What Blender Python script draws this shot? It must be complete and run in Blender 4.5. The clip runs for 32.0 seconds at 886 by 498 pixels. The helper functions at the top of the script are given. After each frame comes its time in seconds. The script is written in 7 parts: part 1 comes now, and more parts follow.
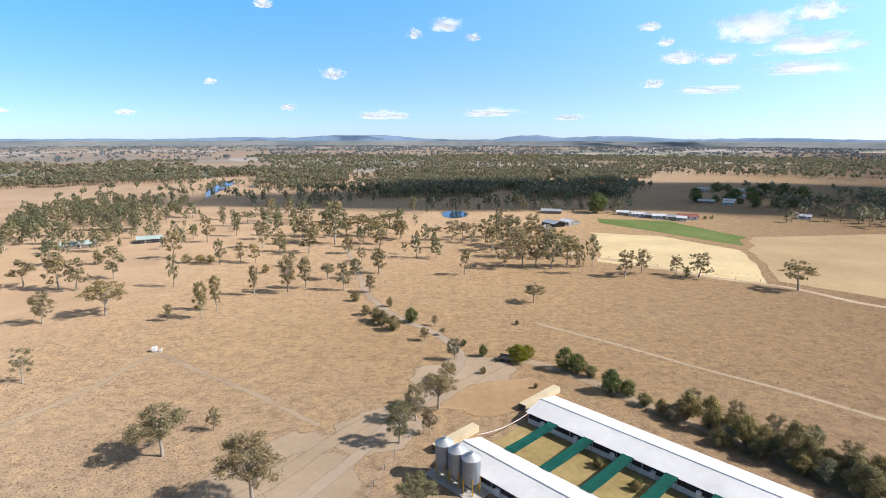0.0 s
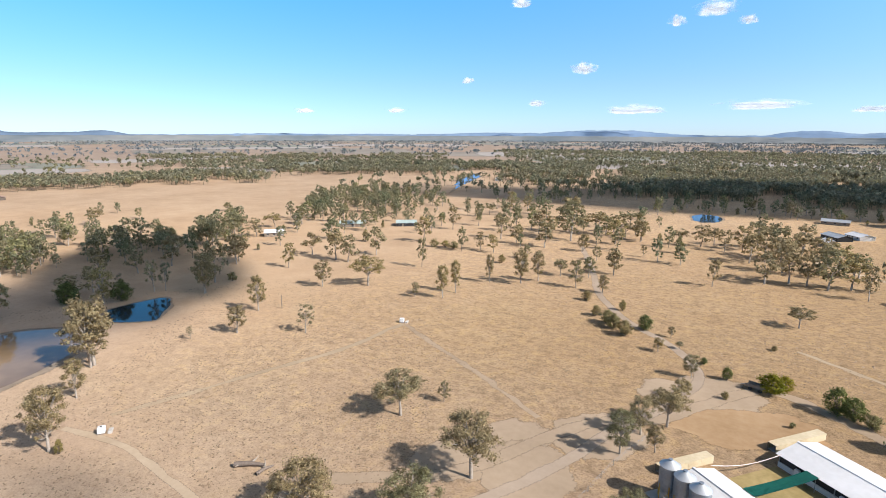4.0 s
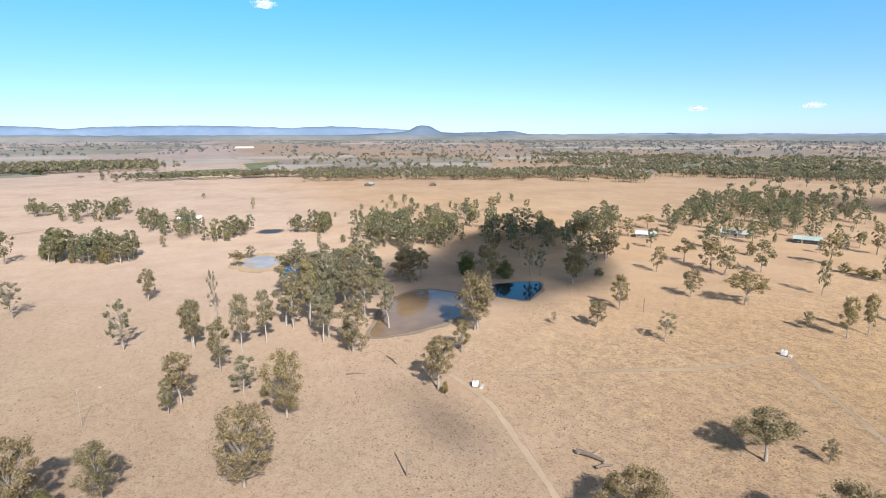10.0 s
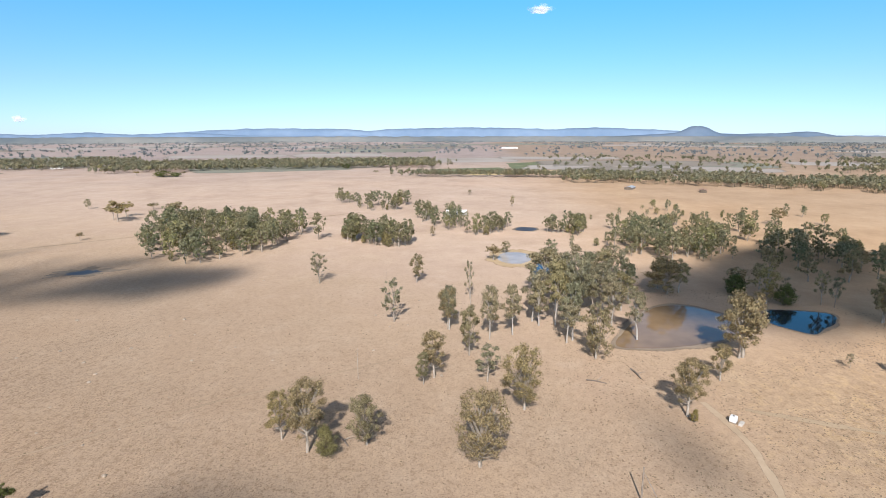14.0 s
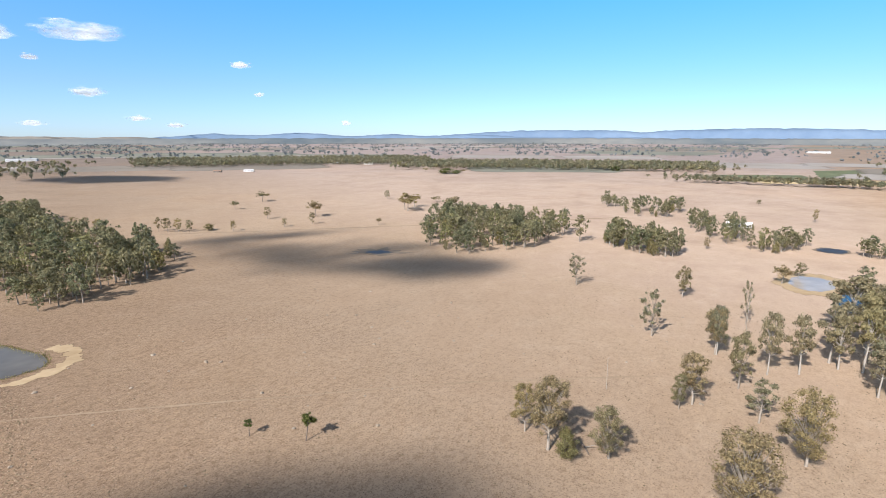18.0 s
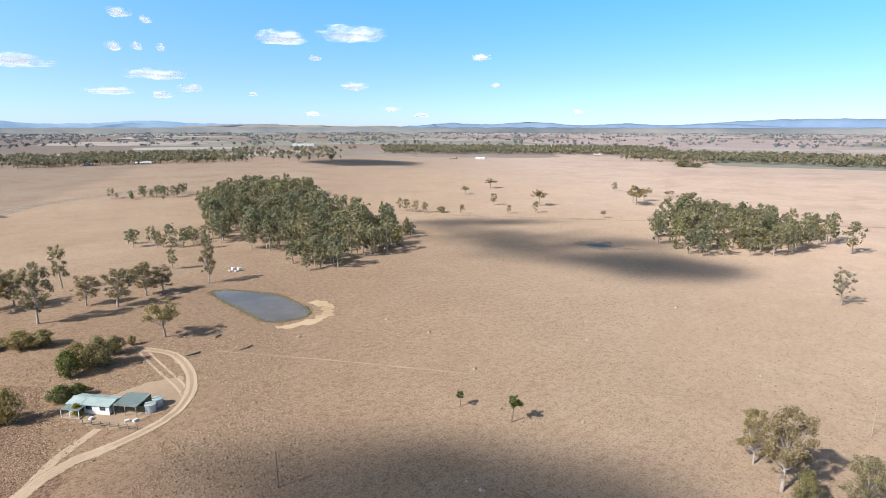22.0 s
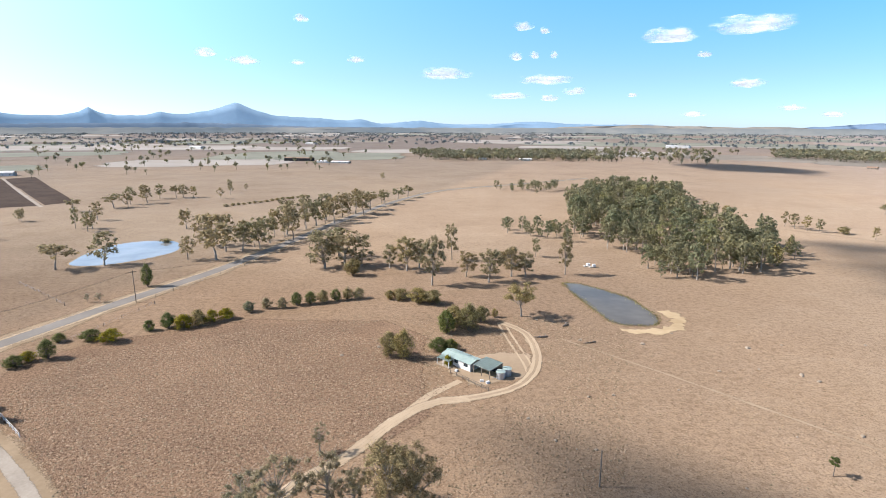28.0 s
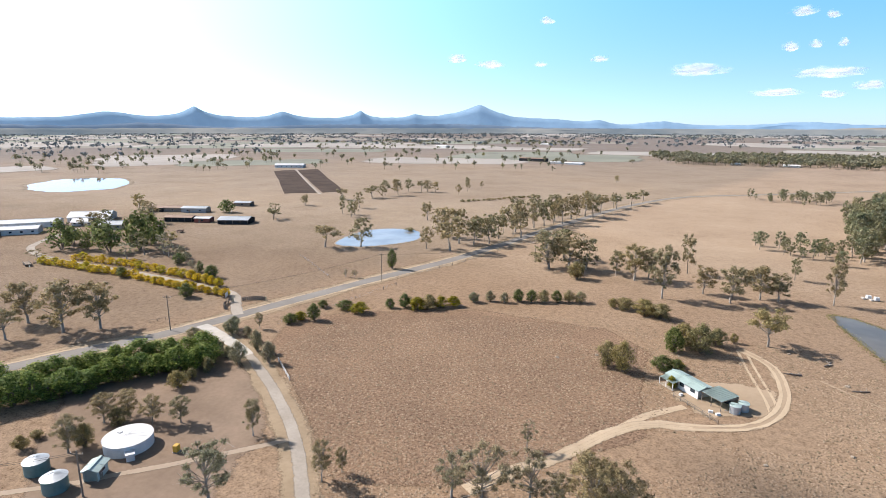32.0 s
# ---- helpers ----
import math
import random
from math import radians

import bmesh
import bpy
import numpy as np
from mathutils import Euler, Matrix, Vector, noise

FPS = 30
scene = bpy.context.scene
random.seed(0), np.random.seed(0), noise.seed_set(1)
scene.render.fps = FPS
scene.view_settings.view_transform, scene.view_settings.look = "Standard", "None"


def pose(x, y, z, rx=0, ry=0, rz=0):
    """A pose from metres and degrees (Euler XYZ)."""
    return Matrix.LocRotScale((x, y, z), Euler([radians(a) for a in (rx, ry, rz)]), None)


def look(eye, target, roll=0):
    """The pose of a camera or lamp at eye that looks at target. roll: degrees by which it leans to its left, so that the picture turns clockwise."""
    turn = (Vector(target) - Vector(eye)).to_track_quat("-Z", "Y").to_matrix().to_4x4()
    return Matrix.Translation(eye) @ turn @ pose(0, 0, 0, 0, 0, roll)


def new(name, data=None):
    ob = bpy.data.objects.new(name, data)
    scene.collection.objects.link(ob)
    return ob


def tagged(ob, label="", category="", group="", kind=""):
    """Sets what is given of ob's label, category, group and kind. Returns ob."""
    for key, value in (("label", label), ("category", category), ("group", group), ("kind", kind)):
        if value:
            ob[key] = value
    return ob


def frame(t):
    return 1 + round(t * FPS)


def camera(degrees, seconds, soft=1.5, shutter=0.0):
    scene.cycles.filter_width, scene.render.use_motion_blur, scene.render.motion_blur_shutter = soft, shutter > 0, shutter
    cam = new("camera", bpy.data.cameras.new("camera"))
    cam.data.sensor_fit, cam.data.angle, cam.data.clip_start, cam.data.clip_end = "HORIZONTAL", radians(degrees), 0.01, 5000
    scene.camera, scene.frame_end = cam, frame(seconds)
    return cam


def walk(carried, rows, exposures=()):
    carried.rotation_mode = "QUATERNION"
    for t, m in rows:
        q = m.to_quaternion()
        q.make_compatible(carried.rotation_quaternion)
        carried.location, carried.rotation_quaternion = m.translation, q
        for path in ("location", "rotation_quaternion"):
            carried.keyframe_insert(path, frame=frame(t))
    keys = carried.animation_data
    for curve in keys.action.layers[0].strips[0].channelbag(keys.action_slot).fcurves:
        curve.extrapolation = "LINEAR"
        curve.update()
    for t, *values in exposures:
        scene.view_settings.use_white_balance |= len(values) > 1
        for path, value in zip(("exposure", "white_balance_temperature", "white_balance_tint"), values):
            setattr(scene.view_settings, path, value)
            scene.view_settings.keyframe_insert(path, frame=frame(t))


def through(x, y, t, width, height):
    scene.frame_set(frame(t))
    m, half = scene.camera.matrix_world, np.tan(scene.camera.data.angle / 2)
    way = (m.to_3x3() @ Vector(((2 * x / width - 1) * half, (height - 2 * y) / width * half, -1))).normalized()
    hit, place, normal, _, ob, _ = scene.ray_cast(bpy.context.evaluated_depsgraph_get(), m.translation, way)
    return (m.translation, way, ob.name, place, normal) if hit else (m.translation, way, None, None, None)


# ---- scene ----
# Dry grazing land seen from a drone that hovers 60 m up and turns to its left.
from collections import defaultdict

cam = camera(77.7, 32.0, soft=0.75)
EYE = 60.0
PATH = [  # seconds, heading to the left of +y, tilt below the level, lean
    (0, 4.65, 11.41, 0.10), (0.5, 7.51, 11.85, 0.12), (1, 10.39, 11.78, 0.15), (1.5, 13.42, 11.73, 0.15),
    (2, 16.57, 11.75, 0.14), (2.5, 19.80, 11.81, 0.09), (3, 22.98, 11.87, 0.10), (3.5, 26.15, 11.90, 0.15),
    (5.5, 38.36, 11.97, 0.19), (6, 41.48, 12.00, 0.13), (6.5, 44.72, 11.96, 0.11), (7, 47.88, 11.94, 0.09),
    (7.5, 50.96, 11.89, 0.05), (8, 54.16, 11.95, 0.03), (8.5, 57.29, 11.99, -0.04), (9, 60.48, 11.97, -0.04),
    (9.5, 63.94, 11.98, -0.04), (10, 67.14, 11.99, -0.03), (10.5, 70.40, 12.02, -0.04), (11, 73.61, 12.01, -0.03),
    (11.5, 76.76, 12.00, -0.04), (12, 79.97, 11.95, -0.06), (12.5, 83.36, 11.95, -0.07), (13, 86.70, 11.87, -0.02),
    (13.5, 90.23, 11.88, -0.06), (14, 93.49, 11.85, -0.07), (14.5, 96.97, 11.80, -0.09), (16.5, 110.72, 11.70, -0.12),
    (17, 114.05, 11.65, -0.10), (17.5, 117.41, 11.65, -0.06), (18, 120.65, 11.67, -0.01), (18.5, 123.68, 11.67, -0.04),
    (19, 126.50, 11.77, 0.08), (19.5, 129.17, 12.30, 0.14), (20, 132.00, 12.70, 0.15), (20.5, 134.71, 12.74, 0.09),
    (21, 137.66, 12.73, 0.08), (21.5, 140.73, 12.72, 0.09), (22, 143.79, 12.75, 0.05), (22.5, 146.72, 12.76, -0.06),
    (23, 149.67, 12.74, -0.08), (23.5, 152.49, 12.73, -0.05), (24, 155.40, 12.72, 0.12), (24.5, 158.64, 12.72, 0.14),
    (25, 161.93, 12.71, 0.11), (25.5, 165.07, 12.71, 0.12), (27.5, 177.24, 12.70, 0.12), (28, 180.54, 12.72, 0.12),
    (28.5, 183.66, 12.73, 0.10), (29, 186.68, 12.76, 0.06), (29.5, 189.74, 12.75, 0.06), (30, 192.68, 12.73, 0.10),
    (30.5, 195.59, 12.70, 0.07), (31, 198.44, 12.68, 0.07), (31.5, 201.37, 12.68, 0.10), (32, 204.27, 12.66, 0.09),
]
walk(cam, [(t, pose(0, 0, EYE, 90 - tilt, 0, turn) @ pose(0, 0, 0, 0, 0, lean)) for t, turn, tilt, lean in PATH],
     exposures=[(0, 0.50), (3, 0.54), (6, 0.52), (10, 0.47), (13, 0.39), (17, 0.40), (20, 0.48), (24, 0.60), (28, 0.68), (32, 0.69)])

# ---- light: afternoon sun from +x, clear sky ----
SUN_EL, SUN_AZ = radians(38), radians(268)
SUN_DIR = Vector((-math.sin(SUN_AZ) * math.cos(SUN_EL), math.cos(SUN_AZ) * math.cos(SUN_EL), math.sin(SUN_EL)))
sun = new("sun", bpy.data.lights.new("sun", "SUN"))
sun.data.energy, sun.data.angle, sun.data.color = 4.8, radians(0.5), (1.0, 0.93, 0.88)
sun.matrix_world = look(SUN_DIR * 100, (0, 0, 0))
world = bpy.data.worlds.new("sky")
scene.world = world
world.use_nodes = True
wn = world.node_tree
sky = wn.nodes.new("ShaderNodeTexSky")
sky.sky_type, sky.sun_disc = "NISHITA", False
sky.sun_elevation, sky.sun_rotation = SUN_EL, radians(92)
sky.air_density, sky.dust_density, sky.ozone_density = 0.85, 0.12, 3.0
wn.nodes["Background"].inputs[1].default_value = 0.113
tint = wn.nodes.new("ShaderNodeMix")  # clean inland air: a bluer sky
tint.data_type, tint.blend_type = "RGBA", "MULTIPLY"
tint.inputs[0].default_value, tint.inputs[7].default_value = 1.0, (0.585, 0.865, 1.11, 1)
wn.links.new(sky.outputs[0], tint.inputs[6])
up, height = wn.nodes.new("ShaderNodeTexCoord"), wn.nodes.new("ShaderNodeSeparateXYZ")
fade = wn.nodes.new("ShaderNodeMapRange")
fade.inputs[1].default_value, fade.inputs[2].default_value = 0.27, 0.65
wn.links.new(up.outputs["Generated"], height.inputs[0])
wn.links.new(height.outputs[2], fade.inputs[0])
deep = wn.nodes.new("ShaderNodeMix")  # the sky is darkened overhead, out of view, to lessen its fill light
deep.data_type, deep.blend_type = "RGBA", "MULTIPLY"
deep.inputs[7].default_value = (0.32, 0.30, 0.28, 1)
wn.links.new(fade.outputs[0], deep.inputs[0])
aim = wn.nodes.new("ShaderNodeVectorMath")  # pale glare of the haze round the sun
aim.operation = "DOT_PRODUCT"
aim.inputs[1].default_value = SUN_DIR
wn.links.new(up.outputs["Generated"], aim.inputs[0])
clip = wn.nodes.new("ShaderNodeMath")
clip.operation = "MAXIMUM"
clip.inputs[1].default_value = 0.0
wn.links.new(aim.outputs["Value"], clip.inputs[0])
near = wn.nodes.new("ShaderNodeMath")
near.operation = "POWER"
near.inputs[1].default_value = 4.0
wn.links.new(clip.outputs[0], near.inputs[0])
half = wn.nodes.new("ShaderNodeMath")  # a paler half of the sky on the sun's side
half.operation = "MULTIPLY_ADD"
half.inputs[1].default_value = half.inputs[2].default_value = 0.5
wn.links.new(aim.outputs["Value"], half.inputs[0])
side = wn.nodes.new("ShaderNodeMath")
side.operation = "POWER"
side.inputs[1].default_value = 2.5
wn.links.new(half.outputs[0], side.inputs[0])
pale = wn.nodes.new("ShaderNodeMix")
pale.data_type, pale.blend_type = "RGBA", "ADD"
pale.inputs[7].default_value = (2.7, 3.0, 2.9, 1)
wn.links.new(side.outputs[0], pale.inputs[0])
glare = wn.nodes.new("ShaderNodeMix")
glare.data_type, glare.blend_type = "RGBA", "ADD"
glare.inputs[7].default_value = (9.0, 8.2, 7.6, 1)
wn.links.new(near.outputs[0], glare.inputs[0])
wn.links.new(pale.outputs[2], glare.inputs[6])
wn.links.new(glare.outputs[2], deep.inputs[6])
band = wn.nodes.new("ShaderNodeValToRGB")  # paler and less green low down, a clearer blue above
stops = band.color_ramp.elements
while len(stops) < 6:
    stops.new(0.5)
for stop, (at, tone) in zip(stops, ((0.0, (1.0, 0.88, 1.02)), (0.08, (1.0, 0.91, 1.08)), (0.16, (0.88, 1.06, 1.1)), (0.25, (0.70, 1.24, 1.15)), (0.34, (0.75, 1.2, 1.15)), (0.5, (1.0, 1.0, 1.0)))):
    stop.position, stop.color = at, (*tone, 1)
wn.links.new(height.outputs[2], band.inputs[0])
blue = wn.nodes.new("ShaderNodeMix")
blue.data_type, blue.blend_type = "RGBA", "MULTIPLY"
blue.inputs[0].default_value = 1.0
wn.links.new(tint.outputs[2], blue.inputs[6])
wn.links.new(band.outputs[0], blue.inputs[7])
wn.links.new(blue.outputs[2], pale.inputs[6])
wn.links.new(deep.outputs[2], wn.nodes["Background"].inputs[0])


# ---- materials ----
def material(name):
    m = bpy.data.materials.new(name)
    m.use_nodes = True
    return m, m.node_tree, m.node_tree.nodes["Principled BSDF"]


def noise_node(nt, scale, detail=4, where="Object", rough=0.6):
    tc = nt.nodes.new("ShaderNodeTexCoord")
    n = nt.nodes.new("ShaderNodeTexNoise")
    n.inputs["Scale"].default_value, n.inputs["Detail"].default_value, n.inputs["Roughness"].default_value = scale, detail, rough
    nt.links.new(tc.outputs[where], n.inputs["Vector"])
    return n


def ramp(nt, fac, stops):
    r = nt.nodes.new("ShaderNodeValToRGB")
    els = r.color_ramp.elements
    while len(els) < len(stops):
        els.new(0.5)
    for e, (p, c) in zip(els, stops):
        e.position, e.color = p, (*c, 1)
    nt.links.new(fac, r.inputs[0])
    return r.outputs[0]


def mix(nt, a, b, fac, mode="MIX"):
    m = nt.nodes.new("ShaderNodeMix")
    m.data_type, m.blend_type = "RGBA", mode
    for sock, v in ((m.inputs[0], fac), (m.inputs[6], a), (m.inputs[7], b)):
        if isinstance(v, bpy.types.NodeSocket):
            nt.links.new(v, sock)
        else:
            sock.default_value = v if isinstance(v, (int, float)) else (*v, 1)
    return m.outputs[2]


def bump(nt, bsdf, height, strength, dist):
    b = nt.nodes.new("ShaderNodeBump")
    b.inputs["Strength"].default_value, b.inputs["Distance"].default_value = strength, dist
    nt.links.new(height, b.inputs["Height"])
    nt.links.new(b.outputs[0], bsdf.inputs["Normal"])


ALBEDO = 0.86  # one scale for all matt surfaces, against the strength of the sun


def plain(name, c1, c2, fine=3.0, coarse=0.3, rough=0.8, metal=0.0, relief=0.3, depth=0.02, where="Object", soft=False):
    """A surface of two tones, mottled at two scales."""
    c1, c2 = (tuple(v * ALBEDO for v in c) for c in (c1, c2))
    m, nt, p = material(name)
    a, b = noise_node(nt, fine, 5, where), noise_node(nt, coarse, 3, where)
    ca = ramp(nt, a.outputs[0], [(0.3, c1), (0.7, c2)])
    cb = ramp(nt, b.outputs[0], [(0.3, tuple(v * 0.82 for v in c1)), (0.7, tuple(min(1, v * 1.12) for v in c2))])
    nt.links.new(mix(nt, ca, cb, 0.5), p.inputs["Base Color"])
    p.inputs["Roughness"].default_value, p.inputs["Metallic"].default_value = rough, metal
    if rough >= 0.85:  # loose earth and grass: no sheen
        p.inputs["Specular IOR Level"].default_value = 0.05
    if relief:
        bump(nt, p, a.outputs[0], relief, depth)
    if soft:
        fray(nt, p)
    return m


def fray(nt, p):
    """Let the rim of a patch of ground thin out into what lies below."""
    at, n = nt.nodes.new("ShaderNodeAttribute"), noise_node(nt, 1.3, 6, rough=0.85)
    at.attribute_name = "cover"
    s = nt.nodes.new("ShaderNodeMath")
    s.operation = "MULTIPLY_ADD"
    s.inputs[1].default_value = 1.6
    nt.links.new(n.outputs[0], s.inputs[0]), nt.links.new(at.outputs["Fac"], s.inputs[2])
    mr = nt.nodes.new("ShaderNodeMapRange")
    mr.interpolation_type = "SMOOTHSTEP"
    mr.inputs[1].default_value, mr.inputs[2].default_value = 1.17, 1.43
    nt.links.new(s.outputs[0], mr.inputs[0])
    tr, mx = nt.nodes.new("ShaderNodeBsdfTransparent"), nt.nodes.new("ShaderNodeMixShader")
    nt.links.new(mr.outputs[0], mx.inputs[0])
    nt.links.new(tr.outputs[0], mx.inputs[1]), nt.links.new(p.outputs[0], mx.inputs[2])
    nt.links.new(mx.outputs[0], nt.nodes["Material Output"].inputs["Surface"])


def foliage(name, dark, mid, light, through=0.42, vary=1.0, own_tone=False):
    """Leaves: each card has its own tone, each tree its own cast; some light comes through."""
    dark, mid, light = (tuple(v * ALBEDO for v in c) for c in (dark, mid, light))
    m, nt, p = material(name)
    geo = nt.nodes.new("ShaderNodeNewGeometry")
    info = nt.nodes.new("ShaderNodeAttribute" if own_tone else "ShaderNodeObjectInfo")
    if own_tone:  # many trees in one mesh: each carries its own tone
        info.attribute_name = "tone"
    col = ramp(nt, geo.outputs["Random Per Island"], [(0.0, dark), (0.5, mid), (1.0, light)])
    cast = ramp(nt, info.outputs["Fac" if own_tone else "Random"], [(0.0, (0.80, 0.88, 0.80)), (0.3, (0.96, 0.97, 0.94)), (0.6, (1.06, 1.0, 0.95)), (0.85, (1.08, 1.03, 0.93)), (1.0, (1.16, 1.12, 0.86))])
    c = mix(nt, col, cast, vary, "MULTIPLY")
    nt.links.new(c, p.inputs["Base Color"])
    p.inputs["Roughness"].default_value, p.inputs["Specular IOR Level"].default_value = 0.7, 0.2
    tr = nt.nodes.new("ShaderNodeBsdfTranslucent")
    nt.links.new(c, tr.inputs["Color"])
    mx = nt.nodes.new("ShaderNodeMixShader")
    mx.inputs[0].default_value = through
    nt.links.new(p.outputs[0], mx.inputs[1])
    nt.links.new(tr.outputs[0], mx.inputs[2])
    nt.links.new(mx.outputs[0], nt.nodes["Material Output"].inputs["Surface"])
    return m


def ground_material():
    m, nt, p = material("dry_grass_ground")
    huge, big, mid = noise_node(nt, 0.0035, 4), noise_node(nt, 0.022, 5), noise_node(nt, 0.10, 5)
    fine, grain = noise_node(nt, 2.1, 6, rough=0.75), noise_node(nt, 5.0, 3)
    a = ramp(nt, big.outputs[0], [(0.34, (0.370, 0.270, 0.192)), (0.50, (0.470, 0.352, 0.257)), (0.68, (0.530, 0.408, 0.305))])
    b = ramp(nt, mid.outputs[0], [(0.3, (0.415, 0.305, 0.219)), (0.55, (0.475, 0.356, 0.260)), (0.75, (0.535, 0.418, 0.318))])
    c = mix(nt, a, b, 0.5)
    d = ramp(nt, huge.outputs[0], [(0.35, (0.93, 0.92, 0.92)), (0.5, (1, 1, 1)), (0.65, (1.05, 1.02, 0.98))])
    c = mix(nt, c, d, 1.0, "MULTIPLY")
    pos, sx = nt.nodes.new("ShaderNodeTexCoord"), nt.nodes.new("ShaderNodeSeparateXYZ")
    nt.links.new(pos.outputs["Object"], sx.inputs[0])
    wob = nt.nodes.new("ShaderNodeMath")
    wob.operation = "MULTIPLY_ADD"
    wob.inputs[1].default_value = 260
    lay = nt.nodes.new("ShaderNodeMath")
    lay.operation = "MULTIPLY_ADD"
    lay.inputs[1].default_value = -0.6
    nt.links.new(sx.outputs[1], lay.inputs[0]), nt.links.new(sx.outputs[0], lay.inputs[2])
    nt.links.new(big.outputs[0], wob.inputs[0]), nt.links.new(lay.outputs[0], wob.inputs[2])
    grass_and_haze = nt.nodes.new("ShaderNodeMapRange")  # ranker, browner grass towards the road; western paling partly stands in for haze
    grass_and_haze.inputs[1].default_value, grass_and_haze.inputs[2].default_value = -125, 190
    nt.links.new(wob.outputs[0], grass_and_haze.inputs[0])
    south = nt.nodes.new("ShaderNodeMapRange")  # brown grass ends beyond the house; paler colour there is partly painted haze
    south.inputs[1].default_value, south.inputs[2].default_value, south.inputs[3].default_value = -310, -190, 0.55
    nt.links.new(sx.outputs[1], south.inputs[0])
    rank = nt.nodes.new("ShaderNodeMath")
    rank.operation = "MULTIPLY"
    nt.links.new(grass_and_haze.outputs[0], rank.inputs[0]), nt.links.new(south.outputs[0], rank.inputs[1])
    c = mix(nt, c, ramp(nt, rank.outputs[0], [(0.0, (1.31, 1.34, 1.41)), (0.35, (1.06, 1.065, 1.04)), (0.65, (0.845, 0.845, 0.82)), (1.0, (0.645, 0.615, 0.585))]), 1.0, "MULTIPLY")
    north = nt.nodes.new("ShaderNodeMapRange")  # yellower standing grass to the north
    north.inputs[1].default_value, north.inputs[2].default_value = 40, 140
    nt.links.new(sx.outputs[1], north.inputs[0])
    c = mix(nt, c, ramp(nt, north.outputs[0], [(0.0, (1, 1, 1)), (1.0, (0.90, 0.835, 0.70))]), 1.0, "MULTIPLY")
    way = nt.nodes.new("ShaderNodeVectorMath")  # haze put into the colour: the plain greys with distance
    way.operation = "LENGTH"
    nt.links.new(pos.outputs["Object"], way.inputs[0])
    haze_part = nt.nodes.new("ShaderNodeMapRange")
    haze_part.inputs[1].default_value, haze_part.inputs[2].default_value = 380, 1500
    nt.links.new(way.outputs["Value"], haze_part.inputs[0])
    c = mix(nt, c, ramp(nt, haze_part.outputs[0], [(0.0, (1, 1, 1)), (0.35, (0.90, 0.915, 0.955)), (1.0, (0.67, 0.73, 0.88))]), 1.0, "MULTIPLY")
    over = nt.nodes.new("ShaderNodeMath")  # darker grey-tan tint on the land east of the road
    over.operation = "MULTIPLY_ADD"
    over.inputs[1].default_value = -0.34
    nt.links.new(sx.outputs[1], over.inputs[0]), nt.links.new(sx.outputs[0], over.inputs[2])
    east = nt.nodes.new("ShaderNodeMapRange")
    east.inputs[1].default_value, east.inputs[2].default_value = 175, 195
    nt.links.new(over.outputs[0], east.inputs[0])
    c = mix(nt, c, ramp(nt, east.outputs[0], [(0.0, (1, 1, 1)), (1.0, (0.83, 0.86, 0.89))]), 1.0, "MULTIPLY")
    west = nt.nodes.new("ShaderNodeMapRange")  # standing grass between the drive and the dams
    west.inputs[1].default_value, west.inputs[2].default_value = -165, -120
    nt.links.new(sx.outputs[0], west.inputs[0])
    stand = nt.nodes.new("ShaderNodeMapRange")
    stand.inputs[1].default_value, stand.inputs[2].default_value, stand.inputs[4].default_value = 35, 85, 0.8
    nt.links.new(sx.outputs[1], stand.inputs[0])
    meadow = nt.nodes.new("ShaderNodeMath")
    meadow.operation = "MULTIPLY"
    nt.links.new(west.outputs[0], meadow.inputs[0]), nt.links.new(stand.outputs[0], meadow.inputs[1])
    tufty = nt.nodes.new("ShaderNodeMath")
    tufty.operation = "MAXIMUM"
    nt.links.new(meadow.outputs[0], tufty.inputs[0]), nt.links.new(rank.outputs[0], tufty.inputs[1])
    rough = nt.nodes.new("ShaderNodeMapRange")  # tufted where rank, smooth where cropped
    rough.inputs[3].default_value, rough.inputs[4].default_value = 0.2, 1.0
    nt.links.new(tufty.outputs[0], rough.inputs[0])
    e = ramp(nt, fine.outputs[0], [(0.36, (0.50, 0.46, 0.42)), (0.48, (1, 1, 1)), (0.64, (1.20, 1.19, 1.16))])
    c = mix(nt, c, e, rough.outputs[0], "MULTIPLY")
    f = ramp(nt, grain.outputs[0], [(0.3, (0.8, 0.8, 0.8)), (0.7, (1.12, 1.12, 1.12))])
    c = mix(nt, c, f, 0.45, "MULTIPLY")
    tufts, dung = noise_node(nt, 0.6, 3, rough=0.75), noise_node(nt, 0.9, 1)
    t = ramp(nt, tufts.outputs[0], [(0.36, (0.76, 0.73, 0.69)), (0.49, (1, 1, 1)), (0.64, (1.13, 1.12, 1.08))])
    c = mix(nt, c, t, rough.outputs[0], "MULTIPLY")
    c = mix(nt, c, ramp(nt, dung.outputs[0], [(0.17, (0.38, 0.35, 0.31)), (0.22, (1, 1, 1)), (1.0, (1, 1, 1))]), 1.0, "MULTIPLY")
    clump = noise_node(nt, 0.28, 4, rough=0.7)  # seeded yellow heads between darker stems in the standing grass
    h = ramp(nt, clump.outputs[0], [(0.38, (0.80, 0.80, 0.77)), (0.5, (1, 1, 1)), (0.62, (1.13, 1.12, 0.98))])
    c = mix(nt, c, h, meadow.outputs[0], "MULTIPLY")
    nt.links.new(mix(nt, c, (ALBEDO, ALBEDO, ALBEDO), 1.0, "MULTIPLY"), p.inputs["Base Color"])
    p.inputs["Roughness"].default_value, p.inputs["Specular IOR Level"].default_value = 0.95, 0.05
    bump(nt, p, fine.outputs[0], 0.45, 0.14)
    return m


